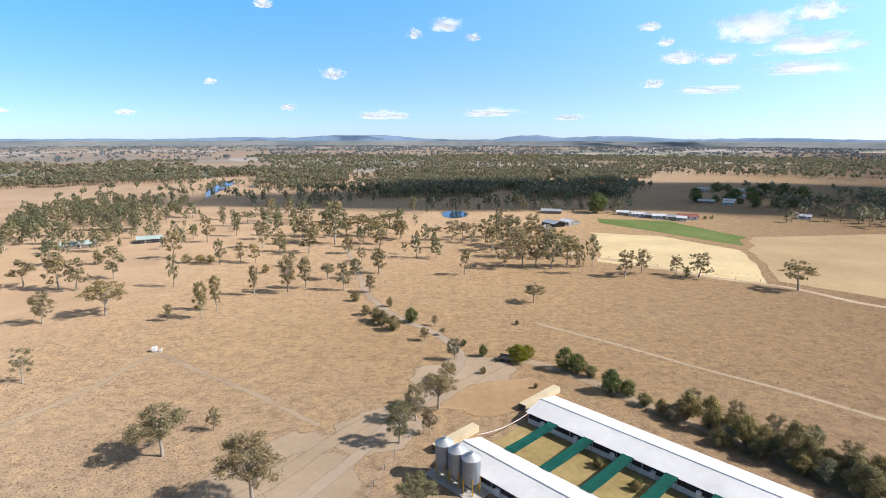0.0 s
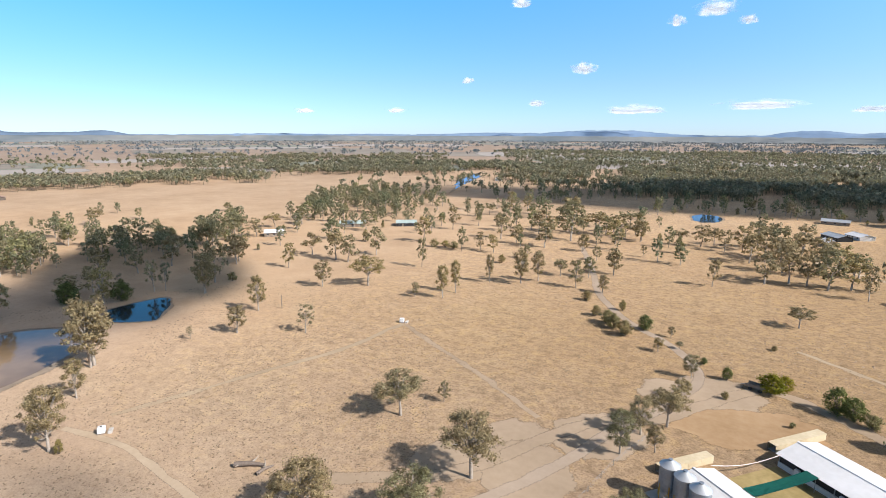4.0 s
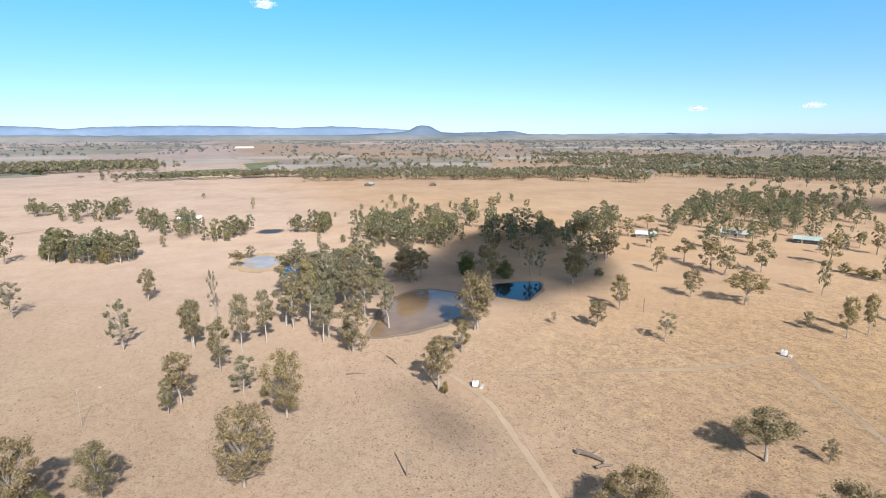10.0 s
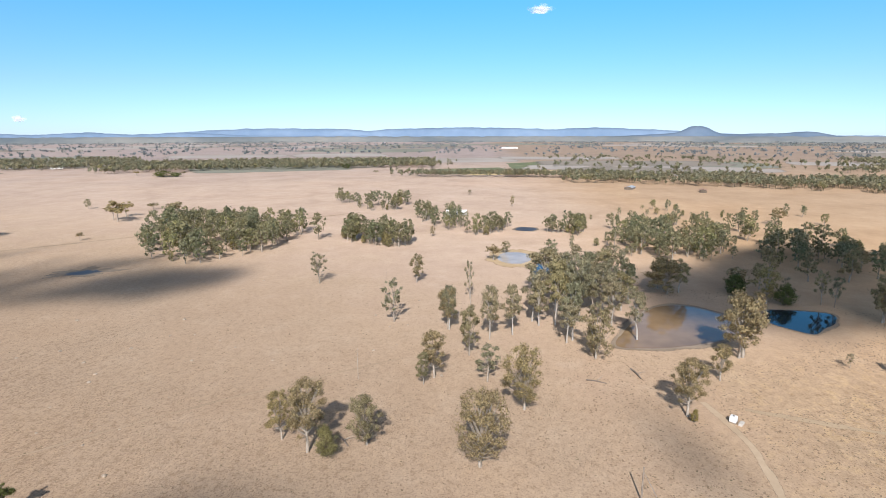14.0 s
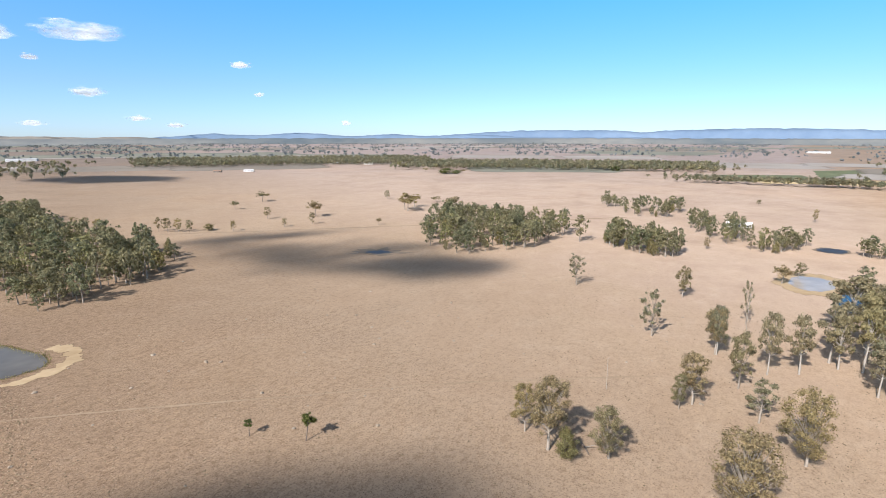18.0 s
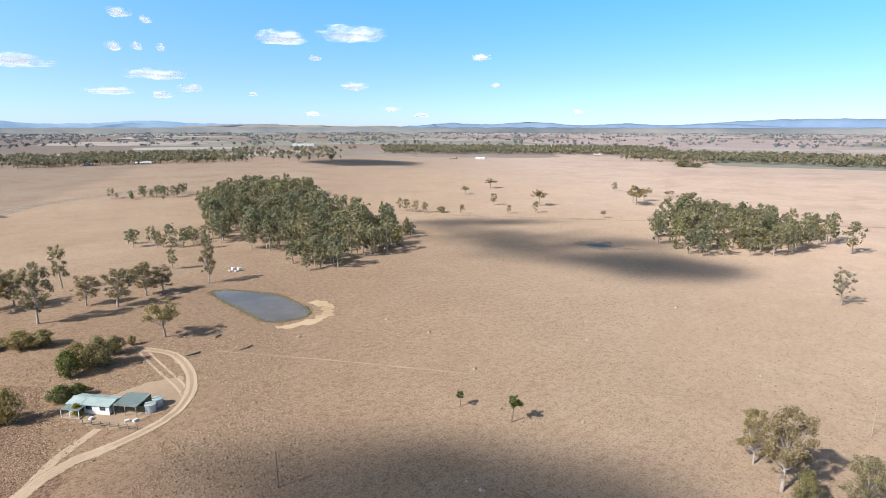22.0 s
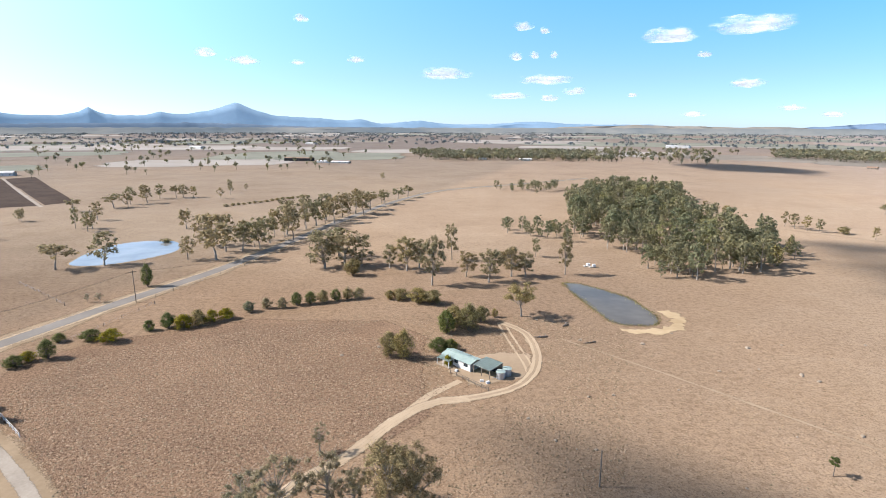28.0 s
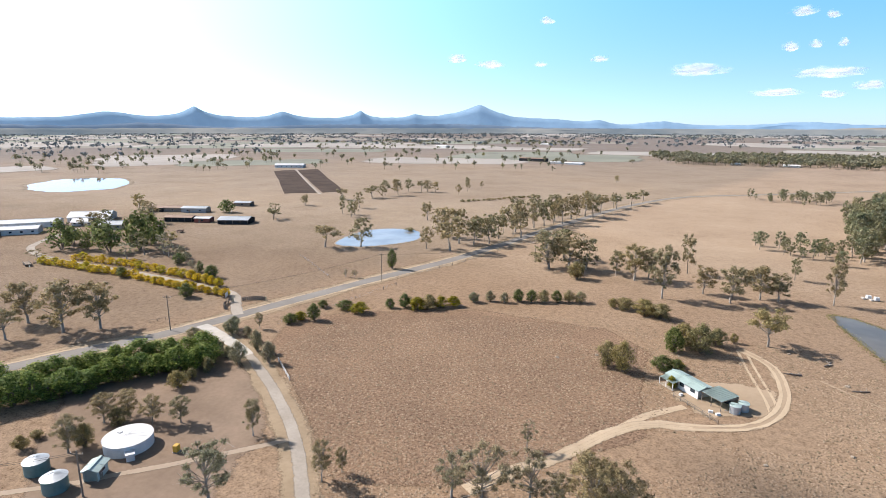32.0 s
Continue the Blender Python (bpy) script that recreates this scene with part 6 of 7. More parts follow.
for i in range(7):
    cx, cy = shed_point(5.8 + i * 8.2, 11.3)
    t = thing("shade_walkway", shed_frame_pose(cx, cy, SHED_DIR.x, SHED_DIR.y), "teal shade-cloth roof strip linking two sheds", "shade", "shade walkways")
    bm = bmesh.new()
    g6 = 12
    rowv = []
    for k in range(g6 + 1):
        u = -1 + 2 * k / g6
        z = 2.65 - 0.22 * (1 - u * u)
        rowv.append([bm.verts.new((u * 7.3, w, z + (0.05 if w else 0))) for w in (-1.15, 0, 1.15)])
    for a, b in zip(rowv, rowv[1:]):
        for j in (0, 1):
            bm.faces.new((a[j], b[j], b[j + 1], a[j + 1]))
    bmesh.ops.solidify(bm, geom=bm.faces[:], thickness=0.05)
    part("cloth", bm, "teal", t)
    for s in (-6.6, 6.6):
        for w in (-1.05, 1.05):
            rod("post", (s, w, 0), (s, w, 2.5), 0.05, "steel", t)


def silo(x, y, h, r):
    t = thing("feed_silo", pose(x, y, 0, 0, 0, 40), "galvanised feed silo on yellow legs beside the shed", "silo", "feed silos")
    leg = 2.3
    bm = bmesh.new()
    bmesh.ops.create_cone(bm, cap_ends=True, segments=28, radius1=r, radius2=r, depth=h - leg - 0.9, matrix=Matrix.Translation((0, 0, leg + (h - leg - 0.9) / 2)))
    part("drum", bm, "steel", t)
    bm = bmesh.new()
    for i in range(9):
        z = leg + 0.15 + i * (h - leg - 1.2) / 8
        bmesh.ops.create_cone(bm, cap_ends=False, segments=28, radius1=r + 0.035, radius2=r + 0.035, depth=0.1, matrix=Matrix.Translation((0, 0, z)))
    part("corrugation", bm, "steel", t)
    bm = bmesh.new()
    bmesh.ops.create_cone(bm, cap_ends=True, segments=28, radius1=r + 0.12, radius2=0.35, depth=0.9, matrix=Matrix.Translation((0, 0, h - 0.45)))
    part("cone_roof", bm, "zinc_roof", t)
    bm = bmesh.new()
    bmesh.ops.create_cone(bm, cap_ends=True, segments=14, radius1=0.36, radius2=0.36, depth=0.25, matrix=Matrix.Translation((0, 0, h + 0.08)))
    part("hatch", bm, "steel", t)
    bm = bmesh.new()
    bmesh.ops.create_cone(bm, cap_ends=True, segments=24, radius1=0.3, radius2=r, depth=1.5, matrix=Matrix.Translation((0, 0, leg - 0.75)))
    part("hopper", bm, "steel", t)
    for i in range(6):
        q = i * math.pi / 3
        rod("leg", (r * math.cos(q) * 1.02, r * math.sin(q) * 1.02, 0), (r * math.cos(q) * 1.02, r * math.sin(q) * 1.02, leg + 1.0), 0.09, "yellow", t, 6)
        q2 = q + math.pi / 3
        rod("brace", (r * math.cos(q), r * math.sin(q), 0.2), (r * math.cos(q2), r * math.sin(q2), leg - 0.2), 0.04, "yellow", t, 5)
    bm = bmesh.new()
    for s in (-0.2, 0.2):
        beam(bm, (r + 0.12, s, 0.2), (r + 0.12, s, h - 0.8), 0.03, 4)
    for i in range(int(h * 2.4)):
        beam(bm, (r + 0.12, -0.2, 0.4 + i * 0.38), (r + 0.12, 0.2, 0.4 + i * 0.38), 0.02, 4)
    part("ladder", bm, "steel", t)


for x, y in (shed_point(0, 29.7), shed_point(3.3, 29.7), shed_point(6.6, 29.7)):
    silo(x, y, 7.4, 1.6)
ob = boxed("silo_pad", (0, 0, 0.05, 4.4, 12, 0.12), "concrete", None)
ob.matrix_basis = shed_frame_pose(*shed_point(3.3, 29.9), SHED_DIR.x, SHED_DIR.y)
tagged(ob, "concrete pad below the feed silos", "pad", kind="structure")

for x, y, L in ((13.0, 120.2, 13.6), (-5.5, 101.1, 11.8)):
    t = thing("loading_race", pose(x, y, 0, 0, 0, -41), "cream panelled loading race at a shed end", "pen", "loading races")
    for s in (-0.9, 0.9):
        n = 4
        for i in range(n):
            boxed("panel", (s, -L / 2 + (i + 0.5) * L / n, 0.05, 0.08, L / n - 0.04, 1.35), "cream", t)
            boxed("post", (s * 0.93, -L / 2 + i * L / n, 0, 0.09, 0.09, 1.36), "timber", t)
    boxed("cover", (0, 0, 1.42, 1.96, L, 0.06), "cream", t, "pale sheeted top of the race")
    boxed("floor_plate", (0, 0, 0.05, 1.5, L, 0.06), "concrete", t)
    # dark panel stands in for the shade inside the open end
    boxed("end_gate", (0, L / 2, 0.05, 1.8, 0.08, 1.3), "shadow", t, "dark panel painted as shade in the open end")

t = thing("hose", pose(0, 0, 0), "pale pink pipe sagging between two shed ends", "pipe")
bm = bmesh.new()
pts = [Vector((-1.2, 99.4, 2.6)).lerp(Vector((9.8, 109.5, 2.6)), k / 14) - Vector((0, 0, 0.9 * math.sin(math.pi * k / 14))) for k in range(15)]
for a, b in zip(pts, pts[1:]):
    beam(bm, a, b, 0.09, 5)
part("pipe", bm, "rope", t)


# ---- houses and farm sheds ----
def house(x, y, turn, L, W, wall_h, rise, roof, wall, label, category="house", group="", windows=3, verandah=0.0, span=(-0.5, 0.5), open_front=False, chimney=False, name="house"):
    """A gable building: y is the long axis. The open front or verandah lies on its -x side."""
    t = thing(name, pose(x, y, 0, 0, 0, turn), label, category, group)
    th = 0.16
    for s in (-1, 1):
        if s < 0 and open_front:
            # near-black sheet painted as the shade behind the front posts
            boxed("dark_opening", (s * (W / 2 - 0.9), 0, 0.02, 0.1, L - 0.4, wall_h - 0.1), "shadow", t, "dark sheet painted as shade inside the open front")
            for i in range(max(2, int(L / 4)) + 1):
                boxed("post", (s * (W / 2 - 0.1), -L / 2 + 0.1 + i * (L - 0.2) / max(2, int(L / 4)), 0, 0.16, 0.16, wall_h), "timber", t)
        else:
            w = boxed("side_wall", (s * (W / 2 - th / 2), 0, 0, th, L, wall_h), wall, t)
            for i in range(windows):
                yy = -L / 2 + L * (i + 0.5) / windows
                win = boxed("window", (s * (W / 2 + 0.012), yy, 1.0, 0.05, 1.3, 1.0), "glass", t)
                boxed("window_frame", (s * (W / 2 + 0.02), yy, 0.93, 0.05, 1.44, 0.07), "plastic", win)
                boxed("window_frame", (s * (W / 2 + 0.02), yy, 2.0, 0.05, 1.44, 0.07), "plastic", win)
    for e in (-1, 1):
        bm = bmesh.new()
        vs = [(-W / 2 + th, 0, 0), (W / 2 - th, 0, 0), (W / 2 - th, 0, wall_h), (0, 0, wall_h + rise - 0.08), (-W / 2 + th, 0, wall_h)]
        f = bm.faces.new([bm.verts.new((a, e * (L / 2 - th), c)) for a, b, c in vs])
        bmesh.ops.solidify(bm, geom=[f], thickness=0.14)
        part("end_wall", bm, wall, t)
    boxed("door", (-(W / 2 + 0.012) if not open_front else 0, L * 0.18 if not open_front else L / 2 - 0.05, 0.02, 0.06 if not open_front else 0.95, 0.95 if not open_front else 0.06, 2.05), "timber", t)
    gable_roof(t, L, W, wall_h, rise, roof)
    if verandah:
        y0, y1 = L * span[0], L * span[1]
        bm = bmesh.new()
        vs = [bm.verts.new(v) for v in ((-W / 2, y0, wall_h - 0.1), (-W / 2, y1, wall_h - 0.1), (-W / 2 - verandah, y1, wall_h - 0.4), (-W / 2 - verandah, y0, wall_h - 0.4))]
        bmesh.ops.solidify(bm, geom=[bm.faces.new(vs)], thickness=0.07)
        part("verandah_roof", bm, roof, t)
        for i in range(3):
            boxed("verandah_post", (-W / 2 - verandah + 0.1, y0 + 0.1 + i * (y1 - y0 - 0.2) / 2, 0, 0.12, 0.12, wall_h - 0.4), "plastic", t)
        boxed("verandah_floor", (-W / 2 - verandah / 2, (y0 + y1) / 2, 0.02, verandah, y1 - y0, 0.15), "rock", t)
    if chimney:
        boxed("chimney", (W * 0.2, L * 0.2, wall_h + rise * 0.3, 0.6, 0.6, rise * 0.7 + 0.8), "redbrown", t)
    return t


def water_tank(x, y, r, h, body, lid, label, cone=0.35, group="", ribs=12):
    t = thing("water_tank", pose(x, y, 0), label, "water tank", group)
    n = 40
    bm = bmesh.new()
    bmesh.ops.create_cone(bm, cap_ends=True, segments=n, radius1=r, radius2=r, depth=h, matrix=Matrix.Translation((0, 0, h / 2)))
    part("tank_wall", bm, body, t)
    bm = bmesh.new()
    for i in range(max(3, int(h / 0.5))):
        bmesh.ops.create_cone(bm, cap_ends=False, segments=n, radius1=r + 0.03, radius2=r + 0.03, depth=0.08, matrix=Matrix.Translation((0, 0, 0.2 + i * 0.5)))
    part("band", bm, body, t)
    bm = bmesh.new()
    bmesh.ops.create_cone(bm, cap_ends=True, segments=n, radius1=r + 0.12, radius2=0.15, depth=cone, matrix=Matrix.Translation((0, 0, h + cone / 2)))
    roof = part("tank_roof", bm, lid, t)
    bm = bmesh.new()
    for i in range(ribs):
        q = 2 * math.pi * i / ribs
        beam(bm, (0.15 * math.cos(q), 0.15 * math.sin(q), h + cone + 0.01), ((r + 0.1) * math.cos(q), (r + 0.1) * math.sin(q), h + 0.03), 0.014, 4)
    part("roof_rib", bm, lid, roof)
    boxed("hatch", (r * 0.5, 0, h + cone * 0.5, 0.7, 0.7, 0.2), lid, t)
    rod("outlet_pipe", (r, 0.3, 0.25), (r + 0.9, 0.3, 0.25), 0.06, "steel", t)
    return t


# the small house in the southern paddock: two roofs, verandah, tanks, fence
HD = math.degrees(math.atan2(-(-8.2 - 0.3), -129.2 + 134.5))
house(-3.6, -131.4, HD + 168, 9.4, 3.9, 2.3, 0.45, "green_roof", "white_wall", "small white weatherboard house with grey-green roof", windows=3, verandah=2.4, span=(0.04, 0.5))


def carport(x, y, turn, L, W, h):
    """Flat sloping roof on posts, dark and open under it, with a wall along the back."""
    t = thing("carport", pose(x, y, 0, 0, 0, turn), "open carport with flat pale green roof beside the house", "carport")
    bm = bmesh.new()
    vs = [bm.verts.new(v) for v in ((-W / 2, -L / 2, h + 0.05), (W / 2, -L / 2, h + 0.45), (W / 2, L / 2, h + 0.45), (-W / 2, L / 2, h + 0.05))]
    bmesh.ops.solidify(bm, geom=[bm.faces.new(vs)], thickness=-0.06)
    sheet = part("roof_sheet", bm, "mint_roof", t)
    for i in range(int(L / 0.6) + 1):
        yy = -L / 2 + 0.05 + i * 0.6
        rod("roof_rib", (-W / 2, yy, h + 0.13), (W / 2, yy, h + 0.53), 0.03, "mint_roof", sheet, 4)
    for a in (-1, 0, 1):
        boxed("post", (-W / 2 + 0.15, a * (L / 2 - 0.15), 0, 0.12, 0.12, h + 0.05), "timber", t)
    for a in (-1, 1):
        boxed("side_beam", (0, a * (L / 2 - 0.15), h - 0.12, W - 0.3, 0.1, 0.14), "timber", t)
    boxed("back_wall", (W / 2 - 0.15, 0, 0, 0.1, L - 0.2, h + 0.36), "timber", t)
    # added dark box stands in for the deep shade under the roof
    boxed("workbench", (W / 2 - 0.6, 0.4, 0, 0.7, L * 0.5, 0.9), "shadow", t, "dark box added as shade under the roof", 0.02)
    boxed("front_beam", (-W / 2 + 0.15, 0, h - 0.12, 0.1, L - 0.2, 0.14), "timber", t)


carport(-10.0, -126.4, HD + 168, 5.4, 5.2, 2.25)
for x, y in ((-12.9, -123.6), (-14.6, -125.4)):
    water_tank(x, y, 1.1, 1.8, "zinc_roof", "mint_roof", "round pale green rainwater tank beside the carport", 0.3, "house rainwater tanks", 8)
for i, (sx, sy) in enumerate(((-8.2, -121.6), (-9.6, -120.9), (-2.2, -127.2))):
    ob = boxed("crate", (0, 0, 0, 0.9, 0.6, 0.5), "plastic", None, bevel=0.03)
    ob.matrix_basis = pose(sx, sy, 0, 0, 0, 30 * i)
    tagged(ob, "white plastic crate standing outside the house", "crate", "yard crates")


def rail_fence(a, b, n, h, mat, label, rails=2, name="fence", group=""):
    a, b = Vector(a), Vector(b)
    t = thing(name, shed_frame_pose((a.x + b.x) / 2, (a.y + b.y) / 2, (b - a).x, (b - a).y), label, "fence", group)
    L = (b - a).length
    for i in range(n + 1):
        boxed("post", (0, -L / 2 + L * i / n, 0, 0.14, 0.14, h), mat, t)
    for k in range(rails):
        boxed("rail", (0, 0, h * (k + 1) / rails - 0.14, 0.06, L, 0.1), mat, t)
    return t


rail_fence((-0.7, -126.0), (-9.4, -116.8), 6, 1.1, "timber", "low weathered rail fence before the house", 2)
rail_fence((150.2, -110.3), (147.5, -114.1), 2, 0.8, "timber", "low weathered timber rail beside the road", 1)
rail_fence((93.8, -104), (84, -96.4), 6, 1.1, "white_wall", "white rail fence at a cattle grid", 2)

# tanks and pump shed at the eastern corner
water_tank(93.6, -61.5, 4.3, 2.2, "white_wall", "white_roof", "large low white-roofed water tank", 0.25, "", 16)
ob = thing("pump_box", pose(89.5, -58.7, 0, 0, 0, -34), "white pump housing against the large tank", "pump housing")
boxed("housing", (0, 0, 0, 1.9, 1.4, 1.3), "white_wall", ob, "", 0.04)
boxed("lid", (0, 0, 1.3, 2.1, 1.6, 0.1), "white_roof", ob)
water_tank(101.0, -49.3, 1.95, 2.4, "tealtank", "zinc_roof", "round blue-green steel water tank with pale roof", 0.5, "blue-green water tanks", 16)
water_tank(93.0, -47.6, 1.95, 2.5, "tealtank", "zinc_roof", "round blue-green steel water tank with pale roof", 0.5, "blue-green water tanks", 16)
house(90.3, -52.8, 28, 3.4, 2.4, 2.2, 0.4, "mint_roof", "mint_roof", "small pale green steel pump shed", "shed", windows=1, name="pump_shed")
ob = thing("machine_box", pose(83.7, -63.9, 0, 0, 0, 15), "small orange machine standing in the yard", "machine")
boxed("cabinet", (0, 0, 0.15, 0.9, 1.1, 1.3), "yellow", ob, "", 0.05)
boxed("skid", (0, 0, 0, 1.0, 1.3, 0.15), "steel", ob)


# ---- power poles ----
def power_pole(x, y, h, turn, label, cross=True, stay=0.0):
    t = thing("power_pole", pose(x, y, 0, 0, 0, turn), label, "pole", "power poles")
    rod("pole", (0, 0, 0), (0, 0, h), 0.16, "timber", t, 8, 0.11)
    if cross:
        arm = boxed("crossarm", (0, 0, h - 0.7, 2.2, 0.12, 0.14), "timber", t)
        for s in (-1.0, 0.0, 1.0):
            rod("insulator", (s, 0, h - 0.56), (s, 0, h - 0.32), 0.06, "plastic", arm, 6)
    if stay:
        rod("stay_wire", (0, 0, h - 0.8), (stay, 0, 0), 0.03, "steel", t, 4)
    return t


power_pole(-25.9, -82.6, 6.9, 20, "leaning grey timber pole in dry paddock", False)
power_pole(-83.0, 28.0, 6.3, 100, "grey timber pole with a stay wire", False, 3.0)
for x, y, h in ((138.2, -108.1, 11.0), (107.5, -180.0, 11.5), (60.7, -235.1, 9.5), (87.0, -48.3, 8.5)):
    power_pole(x, y, h, 20, "tall timber power pole with crossarm by the road")

def power_line(a, b, sag, label):
    """Two sagging wires between two pole heads."""
    t = thing("power_line", pose(*a), label, "cable", "power lines")
    a, b = Vector(a), Vector(b)
    for s in (-0.4, 0.4):
        vs, fs = [], []
        pts = [(b - a) * (k / 12) + Vector((s, 0, -sag * math.sin(math.pi * k / 12))) for k in range(13)]
        tube(vs, fs, pts, [0.025] * 13, 4)
        mesh_part("wire", from_arrays("wire", vs, fs), "shadow", t)


power_line((87.0, -48.3, 8.0), (112, -30, 8.0), 0.8, "dark overhead wires between two timber poles")
power_line((87.0, -48.3, 7.6), (91.2, -52.0, 2.6), 0.3, "dark service wires running down to the pump shed")
power_line((107.5, -180.0, 11.0), (138.2, -108.1, 10.5), 1.4, "dark overhead wires along the road")
power_line((107.5, -180.0, 11.0), (60.7, -235.1, 9.0), 1.4, "dark overhead wires along the road")
power_pole(112, -30, 8.5, 20, "tall timber power pole with crossarm near the tanks")
power_pole(-138.4, 132.5, 5.0, 20, "short grey timber pole in dry grass", False)

# ---- farmstead east of the road ----
house(352, -228, -50, 24, 16, 3.2, 2.4, "white_roof", "white_wall", "large white-roofed farm building", "shed", windows=5, name="farm_building")
house(337, -217, -50, 19, 10, 2.6, 1.5, "white_roof", "white_wall", "white farmhouse with low metal roof", windows=5, verandah=2.5)
house(312, -212, -50, 14, 9, 3.0, 1.6, "zinc_roof", "cream", "cream farm cottage behind dark trees", windows=3)
house(346, -178, -45, 26, 9, 3.2, 1.2, "white_roof", "white_wall", "long low white-roofed farm shed", "shed", windows=5, name="farm_shed")
house(360, -196, -45, 30, 10, 3.4, 1.4, "zinc_roof", "white_wall", "grey-roofed white farm shed", "shed", windows=4, name="farm_shed")
house(352, -160, -45, 22, 9, 3.2, 1.2, "white_roof", "redbrown", "long brown-walled farm shed", "shed", windows=3, name="farm_shed")
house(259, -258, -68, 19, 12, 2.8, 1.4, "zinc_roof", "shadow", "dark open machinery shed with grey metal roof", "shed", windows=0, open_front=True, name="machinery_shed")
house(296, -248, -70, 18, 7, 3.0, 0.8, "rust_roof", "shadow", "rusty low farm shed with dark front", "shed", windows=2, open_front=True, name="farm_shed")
house(318, -280, -70, 18, 7, 3.2, 0.9, "zinc_roof", "steel", "long grey metal farm shed in a row", "shed", windows=2, name="farm_shed")
house(334, -276, -70, 13, 7, 3.2, 0.8, "rust_roof", "timber", "weathered timber farm shed", "shed", windows=1, name="farm_shed")
house(280, -252, -70, 10, 6, 2.8, 0.6, "white_roof", "redbrown", "small red-brown shed in the farm row", "shed", windows=1, name="farm_shed")
house(310, -318, -75, 13, 7, 2.8, 0.7, "zinc_roof", "timber", "low grey shed behind the machinery shed", "shed", windows=1, name="farm_shed")
house(345, -271, -70, 10, 7, 3.0, 0.8, "rust_roof", "shadow", "dark rusty shed behind the farmhouse", "shed", windows=1, name="farm_shed")
house(535, -645, 112, 42, 12, 4.2, 1.6, "white_roof", "white_wall", "long white shed above ploughed plots", "shed", windows=6, name="farm_shed")


def trailer(x, y, turn, L, label, col):
    t = thing("farm_trailer", pose(x, y, 0, 0, 0, turn), label, "trailer", "farm trailers")
    boxed("bed", (0, 0, 0.8, 2.2, L, 0.2), col, t)
    for s in (-1, 1):
        boxed("side_board", (s * 1.05, 0, 1.0, 0.08, L, 0.5), col, t)
        for w in (-0.25, 0.25):
            rod("wheel", (s * 0.85, w * L, 0.42), (s * 1.1, w * L, 0.42), 0.42, "shadow", t, 12)
    rod("drawbar", (0, L / 2, 0.85), (0, L / 2 + 1.4, 0.5), 0.06, "steel", t)


trailer(262, -138, 70, 7, "flat timber farm trailer parked beside the drive", "timber")
trailer(264, -220, 20, 4, "rusty farm trailer parked on the grass", "rust_roof")
trailer(300, -236, 60, 5, "dark farm trailer in front of the sheds", "timber")
trailer(6.0, 143.0, 70, 4.5, "old timber trailer beside the drive", "timber")

# farm gate: curved wing walls either side of the drive
for x, y, q in ((141.0, -132.0, 30), (136.5, -141.5, -60)):
    t = thing("gate_wing", pose(x, y, 0, 0, 0, q), "dark curved timber gate wing at a farm entrance", "fence", "entrance gate wings")
    for i in range(12):
        a = radians(-40 + i * 7)
        boxed("paling", (6 * math.cos(a) - 6, 6 * math.sin(a), 0, 0.12, 0.6, 1.4), "timber", t)
    boxed("end_post", (6 * math.cos(radians(-45)) - 6, 6 * math.sin(radians(-45)), 0, 0.4, 0.4, 1.8), "cream", t)
ob = thing("entrance_sign", pose(146.5, -138.5, 0, 0, 0, 25), "pale blue-grey sign board at the farm entrance", "sign")
boxed("board", (0, 0, 0.7, 0.1, 2.4, 1.5), "zinc_roof", ob)
for s in (-1.0, 1.0):
    boxed("post", (0.06, s, 0, 0.1, 0.1, 2.2), "timber", ob)

# ---- neighbouring houses, far sheds ----
# the second house's near-black walls are painted as shade under its eaves
FAR_HOUSES = [(-226, 282, 128, 16, 9, "mint_roof", "timber", "pale green-roofed house among gum trees"), (-197, 302, 124, 13, 8, "mint_roof", "shadow", "pale green-roofed house with walls darkened as eave shade"),
              (-245, 232, 135, 11, 8, "white_roof", "timber", "small white-roofed cottage among gum trees"), (-289, 664, 20, 14, 8, "white_roof", "white_wall", "distant white house by the creek"),
              (-412, -15, 5, 15, 8, "white_roof", "white_wall", "white house at the edge of a grove"), (-616, 168, 60, 16, 8, "zinc_roof", "timber", "grey farmhouse on the river flat"),
              (-587, 235, 70, 13, 7, "rust_roof", "timber", "rust-roofed farm shed on the flat"), (46, 386, 30, 14, 9, "zinc_roof", "shadow", "grey-roofed house behind gum trees"),
              (58, 394, 30, 12, 9, "white_roof", "white_wall", "white-roofed house behind gum trees"), (40, 362, 20, 9, 7, "white_roof", "cream", "white-roofed shed behind gum trees"),
              (52, 452, 80, 16, 8, "zinc_roof", "timber", "low grey shed near the dam")]
